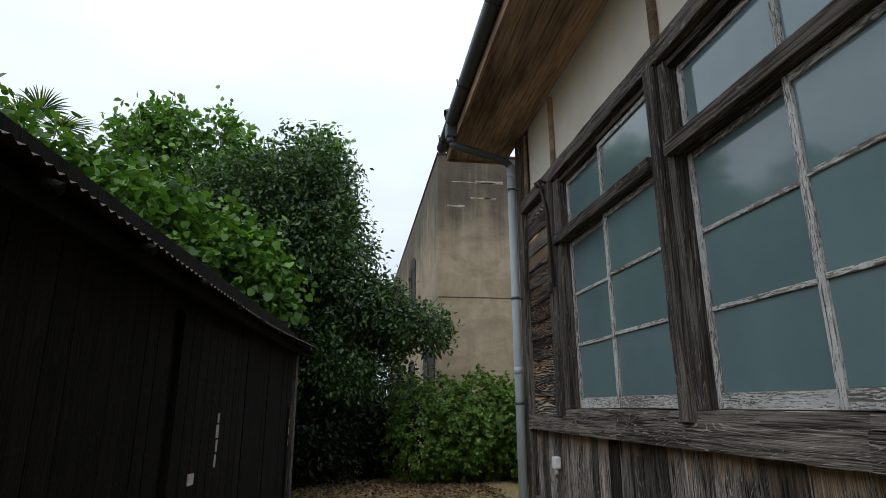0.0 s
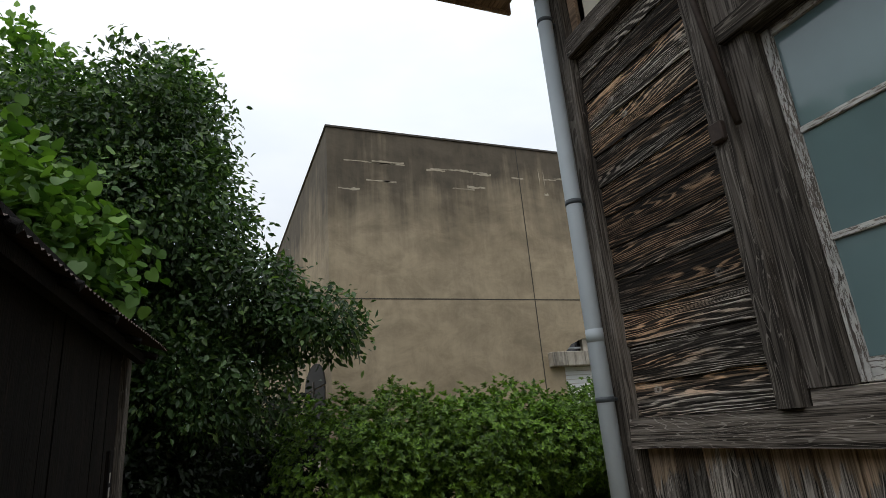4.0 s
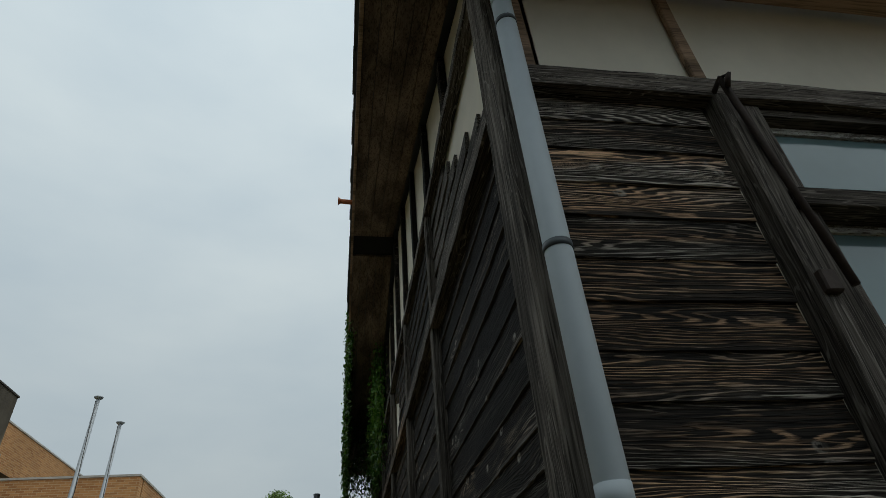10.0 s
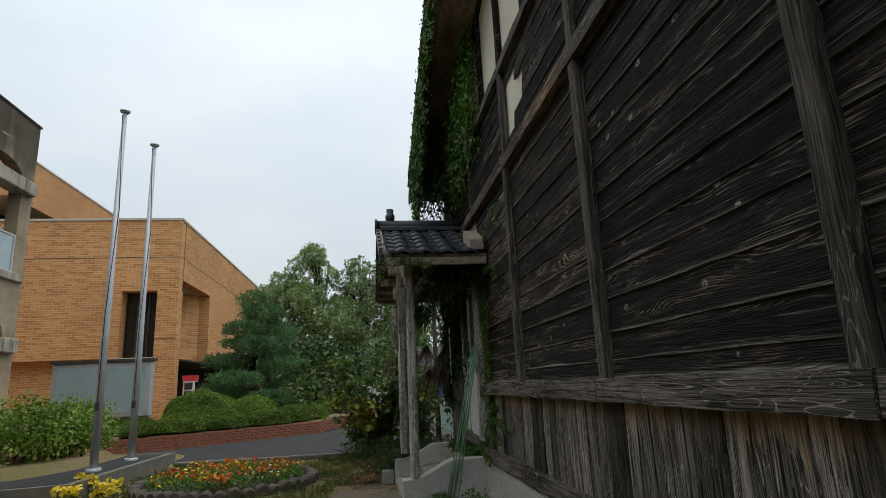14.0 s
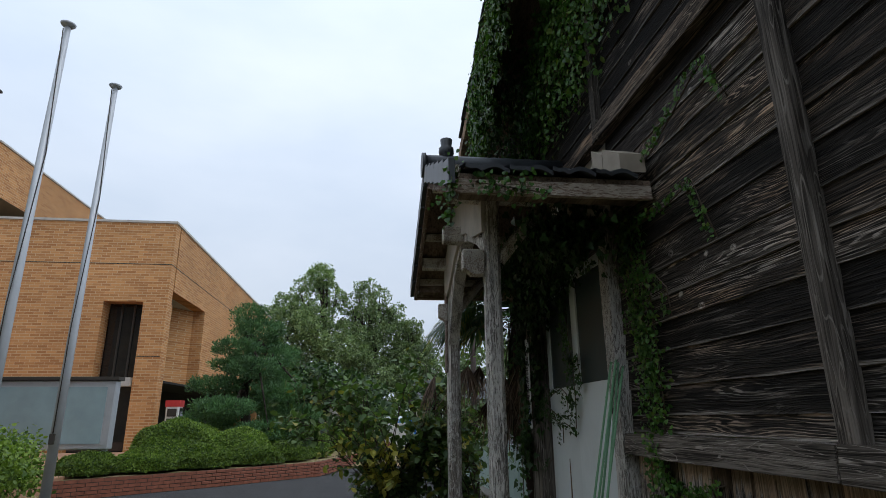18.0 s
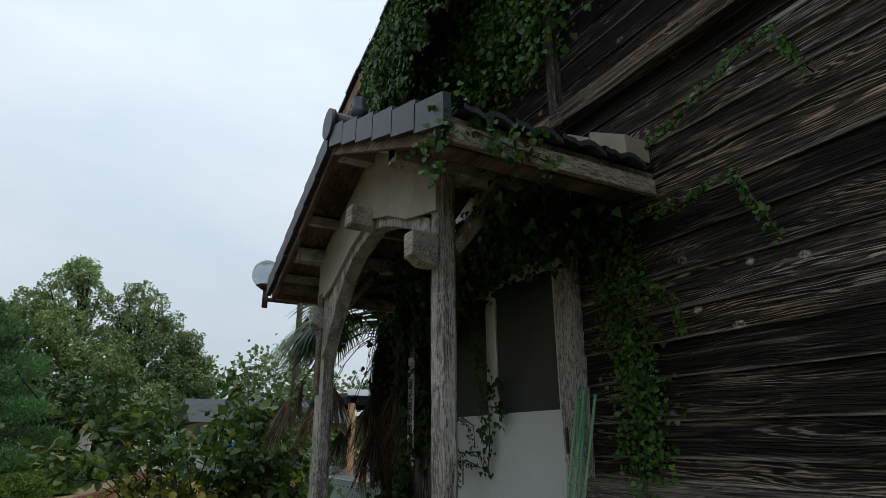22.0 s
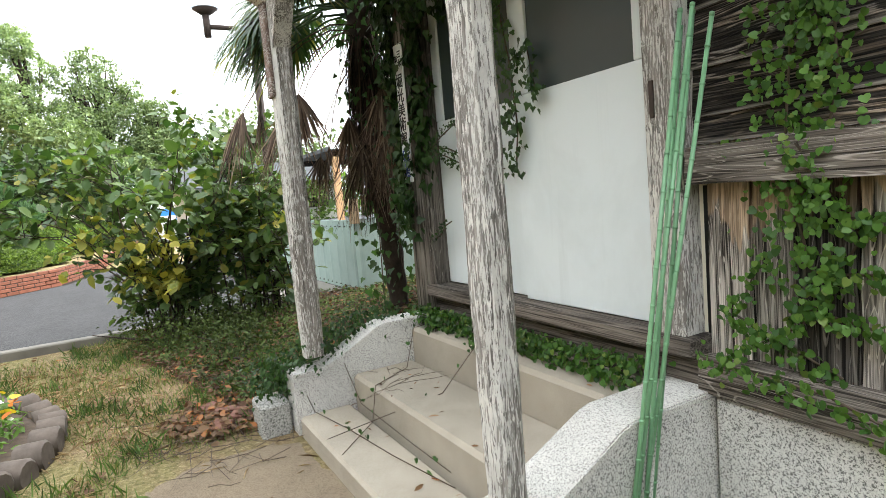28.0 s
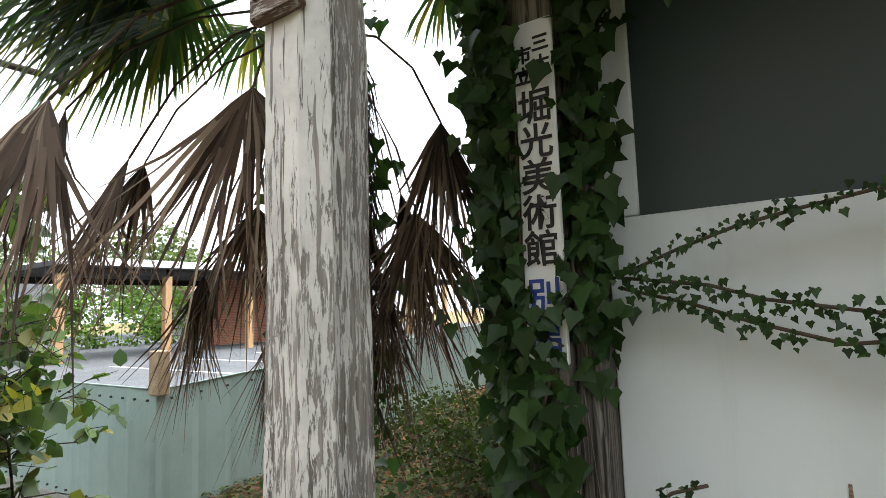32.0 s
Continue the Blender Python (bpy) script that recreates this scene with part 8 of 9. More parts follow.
creeper("ivy", "fresh green ivy hanging down the dark boards beside the door",
        [[(8.36, Y0, 2.52), (8.40, Y0, 2.2), (8.30, Y0, 1.7), (8.34, Y0, 1.2), (8.25, Y0, 0.8)], [(8.28, Y0, 2.5), (8.22, Y0, 2.0), (8.20, Y0, 1.4), (8.28, Y0, 1.0)], [(8.44, Y0, 2.5), (8.36, Y0, 1.9), (8.22, Y0, 1.5)]],
        1080, 0.030, L_IVYB, NN, (0.055, 0.008, 0.05))
creeper("ivy", "ivy spreading over the upright boards and the sill",
        [[(8.28, Y0 + 0.05, 1.25), (8.15, Y0, 1.0), (8.3, Y0, 0.75), (8.5, Y0 + 0.04, 0.62)], [(8.2, Y0, 1.05), (7.95, Y0, 1.02), (7.75, Y0, 1.08)], [(8.2, Y0, 0.9), (7.9, Y0, 0.92), (7.68, Y0, 0.86), (7.55, Y0, 0.83)],
         [(8.3, Y0, 0.8), (8.05, Y0, 0.75), (7.82, Y0, 0.72)], [(8.55, Y0 + 0.09, 0.62), (8.2, Y0 + 0.09, 0.60), (7.95, Y0 + 0.09, 0.52)], [(8.4, Y0, 0.95), (8.5, Y0, 0.75), (8.2, Y0, 0.62)]],
        520, 0.030, L_IVYB, NN, (0.018, 0.006, 0.018))
creeper("ivy", "thin trails of ivy across the dark boards",
        [[(8.1, Y0 + 0.02, 2.72), (7.9, Y0 + 0.02, 2.78), (7.55, Y0 + 0.02, 2.92), (7.40, Y0 + 0.02, 2.95), (7.36, Y0 + 0.02, 2.8), (7.30, Y0 + 0.02, 2.68)],
         [(8.2, Y0 + 0.02, 2.42), (7.95, Y0 + 0.02, 2.40), (7.65, Y0 + 0.02, 2.44), (7.6, Y0 + 0.02, 2.3), (7.52, Y0 + 0.02, 2.12)], [(8.12, Y0 + 0.02, 2.1), (8.0, Y0 + 0.02, 2.0), (7.98, Y0 + 0.02, 1.85)]],
        210, 0.030, L_IVYB, NN, (0.014, 0.004, 0.014))
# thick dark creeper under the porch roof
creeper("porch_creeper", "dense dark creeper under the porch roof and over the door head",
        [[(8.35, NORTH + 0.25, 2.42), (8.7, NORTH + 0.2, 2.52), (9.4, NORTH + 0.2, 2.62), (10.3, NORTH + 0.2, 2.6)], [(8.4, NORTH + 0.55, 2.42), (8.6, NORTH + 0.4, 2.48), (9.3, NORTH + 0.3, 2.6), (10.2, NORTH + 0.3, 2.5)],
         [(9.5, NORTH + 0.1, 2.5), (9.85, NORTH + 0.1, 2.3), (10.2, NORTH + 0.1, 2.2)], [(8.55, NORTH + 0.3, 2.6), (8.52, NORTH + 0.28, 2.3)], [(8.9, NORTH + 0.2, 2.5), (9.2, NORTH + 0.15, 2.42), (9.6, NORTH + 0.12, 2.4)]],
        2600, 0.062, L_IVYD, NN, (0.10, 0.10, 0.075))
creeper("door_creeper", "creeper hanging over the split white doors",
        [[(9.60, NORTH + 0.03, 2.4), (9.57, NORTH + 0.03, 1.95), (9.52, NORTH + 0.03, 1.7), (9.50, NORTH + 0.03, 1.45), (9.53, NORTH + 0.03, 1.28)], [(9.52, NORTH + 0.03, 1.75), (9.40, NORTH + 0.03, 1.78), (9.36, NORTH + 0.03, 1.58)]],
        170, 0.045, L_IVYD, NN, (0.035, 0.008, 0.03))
creeper("door_creeper", "thin creeper trails across the white door board",
        [[(10.34, NORTH + 0.03, 1.44), (10.17, NORTH + 0.03, 1.505), (10.06, NORTH + 0.03, 1.54), (9.96, NORTH + 0.03, 1.56), (9.82, NORTH + 0.03, 1.583), (9.69, NORTH + 0.03, 1.53), (9.68, NORTH + 0.03, 1.40)],
         [(10.30, NORTH + 0.03, 1.452), (10.12, NORTH + 0.03, 1.427), (10.02, NORTH + 0.03, 1.394), (9.84, NORTH + 0.03, 1.363), (9.62, NORTH + 0.03, 1.375)],
         [(10.30, NORTH + 0.03, 1.43), (10.147, NORTH + 0.03, 1.388), (10.048, NORTH + 0.03, 1.352), (9.90, NORTH + 0.03, 1.31), (9.78, NORTH + 0.03, 1.32), (9.62, NORTH + 0.03, 1.282)],
         [(9.83, NORTH + 0.03, 1.31), (9.836, NORTH + 0.03, 1.17)], [(10.34, NORTH + 0.03, 0.93), (10.27, NORTH + 0.03, 0.963), (10.22, NORTH + 0.03, 1.008), (10.15, NORTH + 0.03, 1.033)]],
        270, 0.024, L_IVYD, NN, (0.011, 0.004, 0.013))
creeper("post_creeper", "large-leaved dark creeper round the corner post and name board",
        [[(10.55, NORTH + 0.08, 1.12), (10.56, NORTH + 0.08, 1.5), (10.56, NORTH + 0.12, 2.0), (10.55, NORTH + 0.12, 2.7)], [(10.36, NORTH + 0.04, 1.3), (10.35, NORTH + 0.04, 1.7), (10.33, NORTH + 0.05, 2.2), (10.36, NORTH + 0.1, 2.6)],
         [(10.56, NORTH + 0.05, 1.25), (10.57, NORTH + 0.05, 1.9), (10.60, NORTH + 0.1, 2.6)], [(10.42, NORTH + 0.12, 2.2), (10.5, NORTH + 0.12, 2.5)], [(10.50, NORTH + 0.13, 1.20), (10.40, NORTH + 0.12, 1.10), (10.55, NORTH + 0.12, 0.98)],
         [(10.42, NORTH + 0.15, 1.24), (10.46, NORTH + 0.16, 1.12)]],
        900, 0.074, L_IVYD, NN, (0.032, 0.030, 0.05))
creeper("sign_creeper", "creeper leaves lapping over the name board's edges and foot",
        [[(SX0, SIGN_Y, 1.40), (SX1, SIGN_Y, 1.36), (SX0 + 0.01, SIGN_Y, 1.31), (SX1, SIGN_Y, 1.27), (SX0, SIGN_Y, 1.22)], [(SX1 + 0.012, SIGN_Y - 0.01, 1.38), (SX1 + 0.008, SIGN_Y - 0.01, 1.7), (SX1 + 0.012, SIGN_Y - 0.01, 2.1)], [(SX0 - 0.02, SIGN_Y - 0.01, 1.35), (SX0 - 0.016, SIGN_Y - 0.01, 1.5)]],
        52, 0.062, L_IVYD, NN, (0.012, 0.004, 0.016))
creeper("palm_creeper", "creeper climbing the palm trunk",
        [[(11.25, 5.2, 0.3), (11.2, 5.2, 1.2), (11.25, 5.22, 2.2), (11.3, 5.2, 2.9)], [(11.36, 5.1, 0.4), (11.38, 5.15, 1.6), (11.36, 5.2, 2.7)], [(11.2, 5.05, 0.6), (11.15, 5.1, 1.9), (11.1, 5.2, 2.8)]],
        190, 0.078, L_IVYD, (-0.5, 0.8, 0), (0.07, 0.07, 0.07))
# creeper over the east end of the gable, hanging from the verge


def under_verge(P):
    """Keeps leaves below the roof's edge and short of the east eave."""
    return (P[:, 2] < RIDGE_Z - PITCH * np.abs(P[:, 0] - RIDGE_X) + 0.15) & (P[:, 0] < 10.58) & (P[:, 1] < 5.79)


runs = []
for i in range(27):
    x = 7.6 + i * 0.112
    top = roof_z(x) + 0.17
    hang = 0.25 + 0.35 * smooth(7.6, 9.5, x) + 0.55 * smooth(9.3, 10.6, x)
    runs.append([(x, 5.72, top - 0.03), (x + 0.1 * math.sin(i), 5.725, top - hang * (0.4 + 0.12 * (i % 3))), (x + 0.15 * math.sin(i * 2.0), 5.69, top - hang * (0.8 + 0.2 * (i % 4)))])
creeper("verge_creeper", "dense creeper hanging from the roof verge", runs, 5000, 0.055, L_IVYB, NN, (0.06, 0.02, 0.05), keep=under_verge)
runs = []
for i in range(28):
    x = 7.9 + i * 0.094
    top = roof_z(x) - 0.1
    low = 3.62 if x > 8.9 else 4.6 - (x - 7.15) * 0.56
    low = low + 0.25 * math.sin(i * 2.6)
    runs.append([(x, Y0 + 0.05, top), (x + 0.1 * math.sin(i * 1.7), Y0 + 0.09, (top + low) / 2), (x + 0.06 * math.sin(i), Y0 + 0.03, max(3.6, low))])
creeper("wall_creeper", "thick creeper over the upper gable wall", runs, 3000, 0.055, L_IVYB, NN, (0.06, 0.05, 0.06), keep=under_verge)
runs = []
for i in range(9):
    x = 9.7 + i * 0.1
    runs.append([(x, 5.35 + 0.4 * (i % 3) / 2, roof_z(x) - 0.05), (x + 0.1 * math.sin(i), 5.45 + 0.3 * (i % 3) / 2, roof_z(x) - 0.5), (x, 5.4 + 0.2 * (i % 2), max(3.7, roof_z(x) - 1.0))])
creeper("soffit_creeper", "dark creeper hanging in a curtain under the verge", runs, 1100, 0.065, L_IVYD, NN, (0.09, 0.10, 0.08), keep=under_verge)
creeper("roof_creeper", "sprigs of creeper on the porch tiles and eave",
        [[(8.02, PFRONT - 0.02, 2.62), (8.1, PFRONT + 0.03, 2.52), (8.12, PFRONT + 0.02, 2.35)], [(8.03, 6.2, 2.55), (8.03, 5.8, 2.5)]],
        110, 0.036, L_IVY, (-0.5, 0.5, 0.3), (0.03, 0.03, 0.04))

# ---- ground cover, flower bed, litter ----


def scatter(name, label, category, region, n, size, mat, shape, upright_blades=False, lift=0.0, keep=None):
    """Loose small leaves or blades over a patch of ground, one object."""
    x0, x1, y0, y1 = region
    xy = rng.random((n, 2)) * np.array([x1 - x0, y1 - y0]) + np.array([x0, y0])
    if keep is not None:
        xy = xy[[keep(a, b) for a, b in xy]]
    z = np.array([ground_z(a, b) for a, b in xy]) + 0.006 + lift * rng.random(len(xy))
    P = np.column_stack([xy, z])
    r = rng.normal(size=P.shape)
    if upright_blades:
        along, face = r * 0.45 + np.array([0, 0, 1.0]), rng.normal(size=P.shape)
    else:
        along, face = r * np.array([1, 1, 0.25]), rng.normal(size=P.shape) * 0.35 + np.array([0, 0, 1.0])
    v, f = leaf_arrays(P, size, along, face, shape, 0.5)
    return tagged(new(name, array_mesh(name, v, f, mat)), label, category, "", "stuff")


def lawn(a, b):
    if 8.55 < a < 10.55 and b < 6.2:
        return False
    if 8.7 < a < 10.45 and 6.1 < b < 6.95:
        return False
    if (a - 11.2) ** 2 + (b - 8.45) ** 2 < 1.5:
        return False
    s = noise.noise((a * 0.9, b * 0.9, 0.3)) + 0.4 * noise.noise((a * 3, b * 3, 1.7))
    return s > -0.05


scatter("grass", "thin tufts of grass on the dry lawn", "grass", (7.6, 13.95, 5.35, 10.4), 42000, 0.05, L_GRASS, "blade", True, 0, lawn)
scatter("grass", "thin grass before the hedge", "grass", (-1.5, 8.5, 6.5, 10.5), 9000, 0.05, L_GRASS, "blade", True, 0, lambda a, b: noise.noise((a, b, 0.2)) > -0.2)


def under_palm(a, b):
    return (a > 10.6 or b > 6.15) and noise.noise((a * 1.1, b * 1.1, 4.0)) > -0.35


scatter("ground_cover", "dark low ground cover under the palm and shrub", "ground cover", (10.55, 13.93, 3.0, 7.9), 40000, 0.027, L_COVER, "broad", False, 0.09, lambda a, b: under_palm(a, b) and b < 7.05 - (13.9 - a) * 0.25)
scatter("leaf_litter", "brown fallen leaves and twigs on the bank", "leaf litter", (10.55, 13.93, -2.0, 6.8), 42000, 0.034, L_DRYD, "broad", False, 0.075, lambda a, b: b < 7.1 - (13.9 - a) * 0.25)
scatter("leaf_litter", "reddish dead leaves heaped beside the steps", "leaf litter", (10.55, 11.15, 6.05, 6.75), 900, 0.045, L_DRY, "broad", False, 0.05, lambda a, b: math.hypot(a - 10.85, b - 6.4) < 0.34)
scatter("leaf_litter", "scattered brown leaves on the lawn", "leaf litter", (8.3, 13.9, 5.9, 9.5), 500, 0.05, L_DRY, "broad", False, 0.02, lambda a, b: not (8.62 < a < 10.5 and b < 7.0))

scatter("leaf_litter", "dark trodden leaves and soil before the hedge", "leaf litter", (-1.6, 2.4, 6.0, 11.3), 7000, 0.055, L_DRYD, "broad", False, 0.02, None)

# a few dry leaves and twigs on the steps, pad and lawn
P = np.column_stack([8.95 + 1.35 * rng.random(26), 5.35 + 0.7 * rng.random(26), np.zeros(26)])
P[:, 2] = np.where(P[:, 1] < 5.43, 0.456, np.where(P[:, 1] < 5.80, 0.268, 0.112))
v, f = leaf_arrays(P, 0.035, rng.normal(size=P.shape) * np.array([1, 1, 0.2]), rng.normal(size=P.shape) * 0.5 + np.array([0, 0, 1.0]), "lance", 0.5)
tagged(new("step_litter", array_mesh("step_litter", v, f, L_DRY)), "a few dry leaves on the steps", "leaf litter", "", "stuff")


def twigs(name, label, centre, reach, n, length, rad):
    """Loose bent twigs lying on the ground, one object."""
    bm = bmesh.new()
    for i in range(n):
        x, y = centre[0] + rng.normal() * reach[0], centre[1] + rng.normal() * reach[1]
        q, L, bend = rng.random() * 6.28, length * rng.uniform(0.4, 1.3), rng.normal() * 0.5
        line = []
        for j in range(4):
            line.append((x, y, centre[2] + ground_z(x, y) * (centre[2] < 0.1) + 0.012 + 0.03 * rng.random()))
            x, y, q = x + math.cos(q) * L / 3, y + math.sin(q) * L / 3, q + bend * 0.5
        tube(bm, line, [rad, rad * 0.9, rad * 0.7, rad * 0.3], 4, False)
    return single(name, bm, M_STEMV, label, "twigs", "", "stuff")


twigs("twig_litter", "dead brown twigs heaped beside the steps", (10.65, 6.50, 0.0), (0.28, 0.18), 110, 0.26, 0.0022)
twigs("twig_litter", "small heap of dead vine stems on the step", (10.05, 5.68, 0.255), (0.10, 0.05), 12, 0.26, 0.0016)
creeper("step_vine", "bare vine stems trailing down over the steps",
        [[(10.30, 5.34, 0.46), (10.28, 5.45, 0.455), (10.2, 5.55, 0.268), (10.05, 5.80, 0.268), (9.98, 5.86, 0.12), (9.75, 6.1, 0.112)], [(9.75, 5.36, 0.46), (9.66, 5.455, 0.455), (9.72, 5.60, 0.268), (9.82, 5.83, 0.20), (9.95, 6.1, 0.112)],
         [(10.42, 6.10, 0.33), (10.30, 6.05, 0.125), (10.0, 5.98, 0.112), (9.6, 5.93, 0.112), (9.2, 5.86, 0.112)], [(10.35, 5.85, 0.33), (10.2, 5.83, 0.14), (9.7, 5.82, 0.12), (9.3, 5.82, 0.12)]],
        16, 0.03, L_IVYD, (0, 0.2, 0.9), (0.02, 0.01, 0.006), "heart", (0, 0, 0), 0.0022)
scatter("straw", "a few dry stalks on the concrete pad", "straw", (8.75, 10.4, 6.15, 6.95), 45, 0.11, L_STRAW, "blade", False, 0.004)
scatter("straw", "dry straw lying on the lawn", "straw", (7.2, 13.8, 5.5, 10.2), 14000, 0.10, L_STRAW, "blade", False, 0.012, lambda a, b: not (8.62 < a < 10.5 and b < 7.0) and noise.noise((a * 1.3, b * 1.3, 9.0)) > -0.05)
CT = rng.random((330, 2)) * np.array([5.8, 4.4]) + np.array([8.0, 5.9])
CT = CT[[not (8.5 < a < 10.6 and b < 6.95) and (a - 11.2) ** 2 + (b - 8.45) ** 2 > 1.65 for a, b in CT]]
P = np.repeat(np.column_stack([CT, [ground_z(a, b) for a, b in CT]]), 26, axis=0)
P = P + rng.normal(size=P.shape) * np.array([0.05, 0.05, 0.0])
v, f = leaf_arrays(P, 0.085, rng.normal(size=P.shape) * 0.6 + np.array([0, 0, 0.9]), rng.normal(size=P.shape), "blade", 0.5)
tagged(new("grass_tuft", array_mesh("grass_tuft", v, f, L_TUFT)), "fresh green tufts in the dry lawn", "grass", "", "stuff")
creeper("sill_creeper", "ground creeper along the door sill and steps",
        [[(10.5, 5.36, 0.47), (10.1, 5.33, 0.465), (9.6, 5.32, 0.465), (9.2, 5.32, 0.465), (8.8, 5.33, 0.465)], [(10.45, 5.30, 0.50), (9.8, 5.30, 0.51), (9.3, 5.30, 0.51), (8.75, 5.30, 0.53)], [(9.75, 5.35, 0.462), (9.62, 5.41, 0.46)], [(10.2, 5.35, 0.462), (10.1, 5.41, 0.46)]],
        1000, 0.031, L_IVY, (0, 0.5, 0.8), (0.035, 0.025, 0.012))
creeper("cheek_creeper", "dark creeper over the far step cheek and stone",
        [[(10.5, 5.5, 0.5), (10.5, 5.9, 0.42), (10.5, 6.15, 0.2)], [(10.45, 6.1, 0.36), (10.6, 6.2, 0.25), (10.7, 6.1, 0.15)], [(10.6, 5.8, 0.3), (10.8, 6.0, 0.15), (11.0, 6.1, 0.1)]],
        1300, 0.033, L_IVYD, (0, 0.4, 0.9), (0.075, 0.075, 0.05))

# round flower bed with an edging of short logs
bed = thing("flower_bed", "round flower bed of marigolds edged with short stubs", "flower bed", "", (11.2, 8.45, 0))
BR = 1.16
stub = tubes(([(0, 0.05, 0.055), (0, 0.045, 0.055), (0, -0.075, 0.055), (0, -0.085, 0.055)], [0.06, 0.083, 0.083, 0.07]), sides=12)
stub_me = bpy.data.meshes.new("edging_block")
stub.to_mesh(stub_me)
stub.free()
stub_me.materials.append(plain("edging_block", (0.10, 0.08, 0.065), 0.9, 0, 0.35, 14.0, 0.4))
nst = 44
for i in range(nst):
    q = 2 * math.pi * i / nst
    lay("edging_block", stub_me, pose(BR * math.cos(q), BR * math.sin(q), random.uniform(-0.015, 0.015), random.uniform(-5, 5), random.uniform(-4, 4), math.degrees(q) + 90), bed)
bm = bmesh.new()
rings = [[bm.verts.new((r * math.cos(2 * math.pi * i / 28), r * math.sin(2 * math.pi * i / 28), h)) for i in range(28)] for r, h in ((BR - 0.04, 0.06), (0.8, 0.11), (0.35, 0.13))]
for r0, r1 in zip(rings, rings[1:]):
    for i in range(28):
        bm.faces.new((r0[i], r0[(i + 1) % 28], r1[(i + 1) % 28], r1[i]))
bm.faces.new(rings[-1])
part("soil", bm, plain("bed_soil", (0.07, 0.05, 0.035), 0.95, 0, 0.4, 20, 0.5), bed)


def disc(n, r, z0, z1):
    q, d = rng.random(n) * 2 * math.pi, r * np.sqrt(rng.random(n))
    return np.column_stack([d * np.cos(q), d * np.sin(q), z0 + (z1 - z0) * rng.random(n)])


for nm, n, z0, z1, size, mat, shp in (("foliage", 5200, 0.07, 0.22, 0.06, L_TUFT, "lance"), ("marigold_mass", 1000, 0.19, 0.29, 0.042, L_FLOWER, "heart"), ("white_mass", 110, 0.14, 0.25, 0.034, L_WHITEP, "heart"), ("yellow_mass", 130, 0.17, 0.28, 0.045, L_YELLOW, "heart")):
    P = disc(n, BR - 0.12, z0, z1)
    if nm == "yellow_mass":
        P = P[P[:, 1] + P[:, 0] * 0.4 > 0.3]
    if nm == "white_mass":
        P = P[P[:, 1] < -0.3]
    if nm == "marigold_mass":
        P = P[np.sin(P[:, 0] * 7.1 + 1) * np.cos(P[:, 1] * 6.3) > -0.05]
    leaf_part(nm, leaves(nm, P, size, mat, shp, -0.1, 1.2), bed)["kind"] = "stuff"
for x, y in ((10.6, 9.8), (10.2, 10.1), (10.9, 10.2), (10.0, 9.6)):
    mg = thing("marigold", "yellow marigold plant in the grass", "flower", "marigolds in the lawn", (x, y, ground_z(x, y)))
    leaf_part("foliage", leaves("foliage", disc(160, 0.15, 0.03, 0.2), 0.06, L_GRASS, "lance", -0.1, 0.8), mg)
    leaf_part("blooms", leaves("blooms", disc(60, 0.15, 0.18, 0.26), 0.06, L_YELLOW, "heart", 0, 1.2), mg)

# weeds at the foot of the poles
bush("weed", "low leafy weeds at the foot of the plinth", [(8.45, 5.75, 0.06, 0.20, 0.14, 0.10), (8.15, 5.48, 0.10, 0.16, 0.12, 0.14), (7.85, 5.55, 0.07, 0.22, 0.14, 0.10), (7.55, 5.62, 0.08, 0.22, 0.15, 0.12)], 2300, 0.038, L_IVYB, "oval", 8, 0.035, 0.3, "", 6, -0.5, "weeds")

# ---- low buildings in the distance ----


def far_house(name, label, x0, x1, y0, y1, h, roof_h, wall_mat, roof_mat, axis="y"):
    hs = thing(name, label, "house")
    part("wall", boxes((x0, x1, y0, y1, -0.1, h)), wall_mat, hs)
    bm = bmesh.new()
    if axis == "y":
        m = (x0 + x1) / 2
        prism(bm, [(x0 - 0.7, h - 0.1), (x1 + 0.7, h - 0.1), (m, h + roof_h)], "y", y0 - 0.6, y1 + 0.6)
    else:
        m = (y0 + y1) / 2
        prism(bm, [(y0 - 0.7, h - 0.1), (y1 + 0.7, h - 0.1), (m, h + roof_h)], "x", x0 - 0.6, x1 + 0.6)
    part("roof", bm, roof_mat, hs)
    for i in range(4):
        y = y0 + (y1 - y0) * (i + 0.5) / 4
        w = part("window", boxes((x0 - 0.03, x0 - 0.003, y - 0.7, y + 0.7, 0.9, 2.0)), M_DARKPANE, hs)
        part("frame", boxes((x0 - 0.05, x0 - 0.031, y - 0.03, y + 0.03, 0.9, 2.0), (x0 - 0.05, x0 - 0.031, y - 0.75, y - 0.7, 0.9, 2.0), (x0 - 0.05, x0 - 0.031, y + 0.7, y + 0.75, 0.9, 2.0)), M_WHITE, w)
    return hs


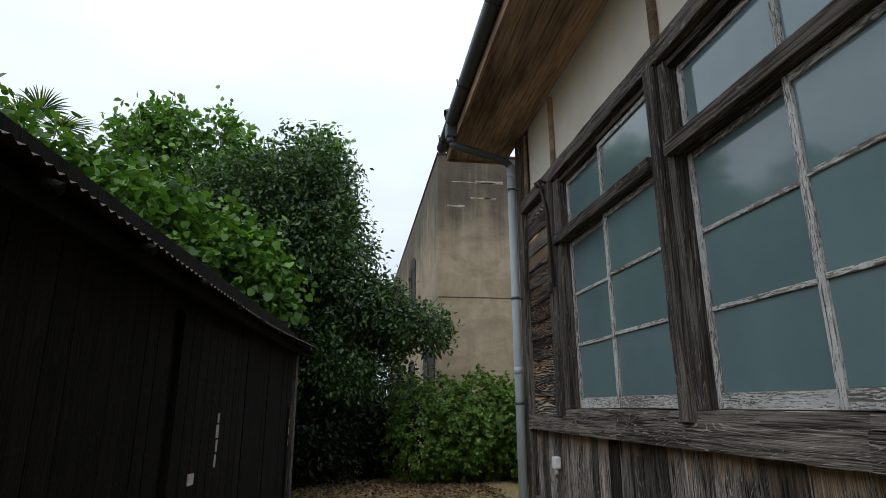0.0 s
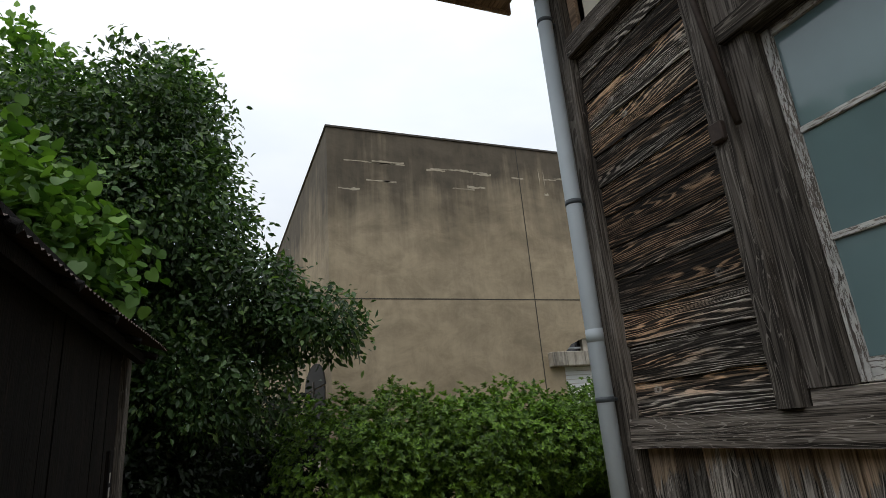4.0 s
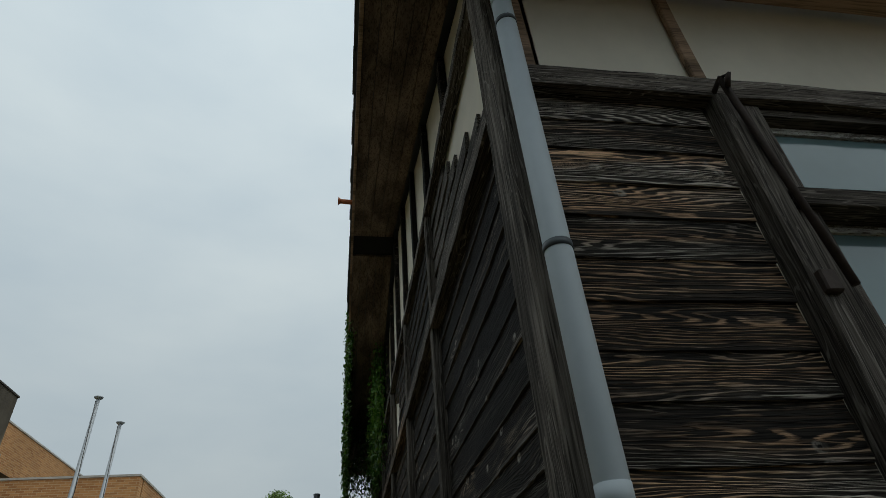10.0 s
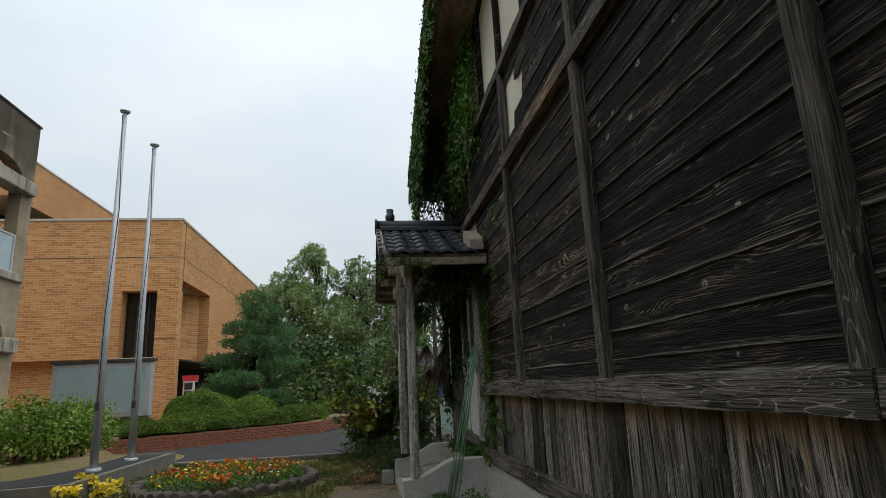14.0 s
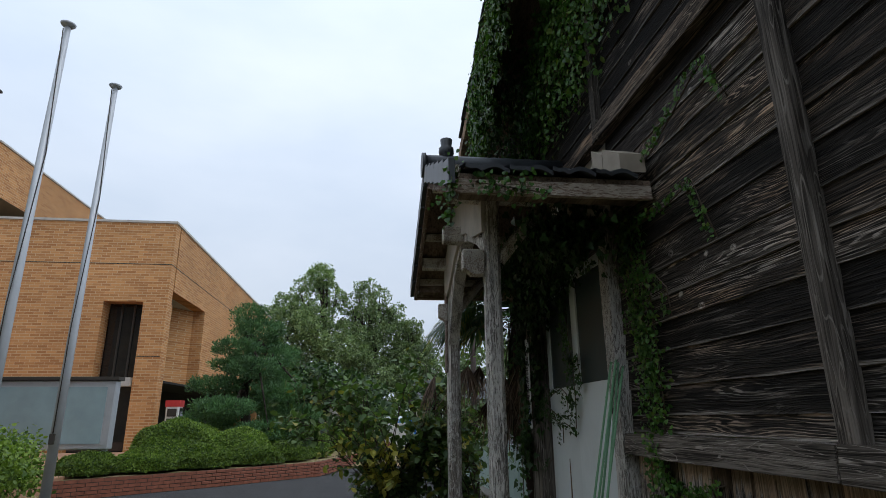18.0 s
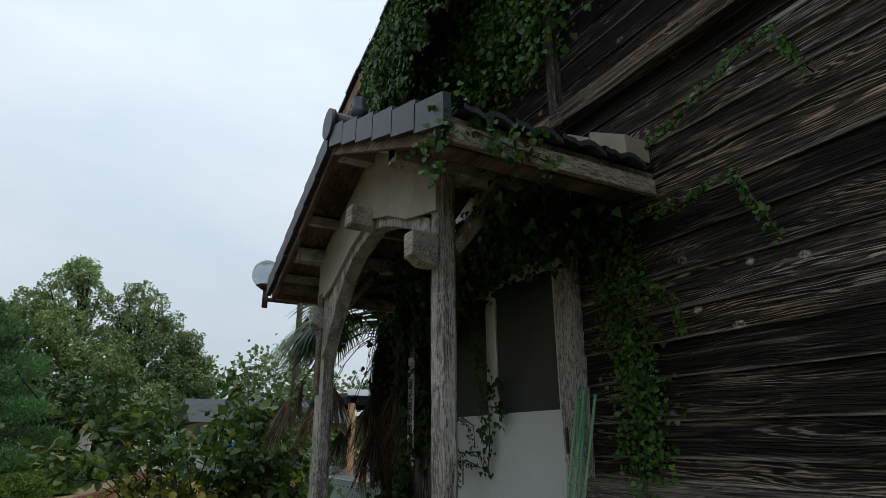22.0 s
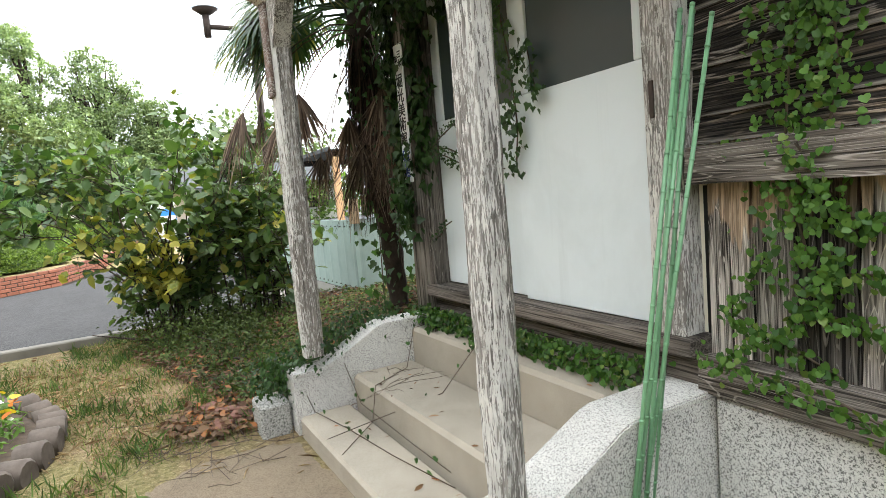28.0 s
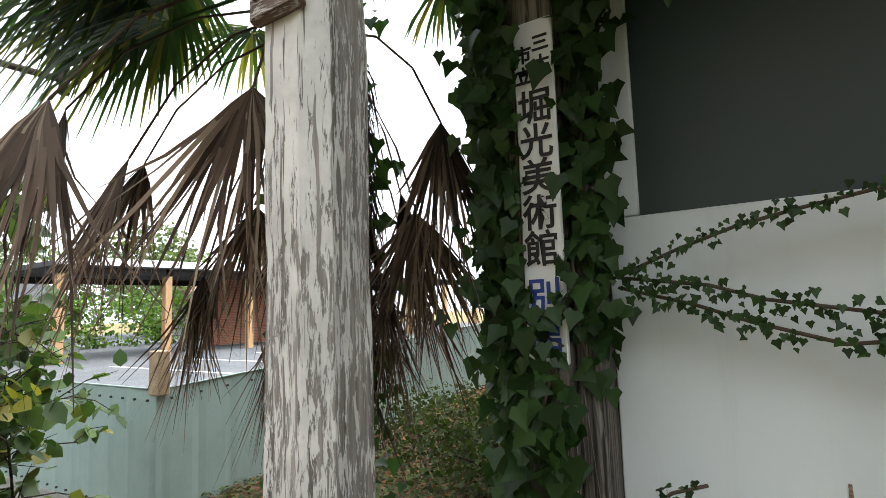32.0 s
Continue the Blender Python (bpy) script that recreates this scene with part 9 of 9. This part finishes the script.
far_house("far_house", "low grey-roofed house beyond the drive", 40, 47, -4.5, 3.5, 2.5, 1.3, M_PALEWALL, M_GREYROOF)
for y0, y1, top in ((1.55, 2.35, 1.62), (4.35, 5.3, 1.52)):
    sb = thing("blue_tarpaulin", "bright blue tarpaulin over stacked goods", "tarpaulin", "blue tarpaulins")
    bm = bmesh.new()
    prism(bm, [(y0, 0.0), (y1, 0.0), (y1 - 0.04, top - 0.25), ((y0 + y1) / 2, top), (y0 + 0.06, top - 0.32)], "x", 36.0, 37.2)
    bmesh.ops.bevel(bm, geom=list(bm.edges), offset=0.07, segments=2, affect="EDGES")
    part("sheet", bm, M_BLUE, sb)
bm = prism(bmesh.new(), [(7.94, 0.3), (8.38, 0.3), (8.38, 1.78), (8.30, 1.88), (8.02, 1.88), (7.94, 1.78)], "x", 30.0, 30.18)
bmesh.ops.bevel(bm, geom=list(bm.edges), offset=0.02, segments=1, affect="EDGES")
single("stone_marker", bm, M_CONCW, "pale upright stone marker among the shrubs", "stone marker")
single("garden_wall", boxes((34, 34.2, 4.6, 9.0, 0, 1.15), bevel=0.02), M_PALEWALL, "low pale garden wall beyond the planter", "wall")
lb = thing("long_shelter", "long open shelter with a thin flat roof on timber posts", "shelter")
part("roof", boxes((30, 36, -28, -1, 3.2, 3.36)), M_GREYROOF, lb)
part("fascia", boxes((29.9, 29.998, -28, -1, 3.25, 3.5)), M_WHITE, lb)
part("beam", boxes((30.1, 30.3, -28, -1, 2.95, 3.198)), M_DARK, lb)
part("beam", boxes((35.5, 35.7, -28, -1, 2.95, 3.198)), M_DARK, lb)
M_REDBR = brick_mat("red_brick", (0.38, 0.13, 0.07), (0.30, 0.10, 0.05), (0.35, 0.28, 0.22))
for i in range(8):
    y = -1.3 - i * 3.5
    part("post", boxes((30.1, 30.35, y - 0.12, y + 0.12, -0.02, 3.19)), plain("pine_post", (0.50, 0.30, 0.15), 0.7), lb)
part("brick_end", boxes((34, 34.3, -13, -9, 0, 3.19)), M_REDBR, lb)
far_house("far_house", "small house with a pinkish tiled roof beyond the shelter", 50, 56, -27, -19, 2.7, 1.5, M_PALEWALL, plain("pink_roof_tiles", (0.40, 0.24, 0.20), 0.8, 0, 0.2, 6.0))
fb = [(40, 1 - i * 3.0, 1.2, 1.6, 1.9, 1.4) for i in range(8)]
pts, out = crown_points(fb, 9000, 0.2, 12, 0.75)
tagged(new("far_hedge", leaves("far_hedge", pts, 0.2, L_HEDGE, "broad", 0.1, 0.8, 0.4, out)), "clipped hedge beyond the car park", "hedge", "", "stuff")
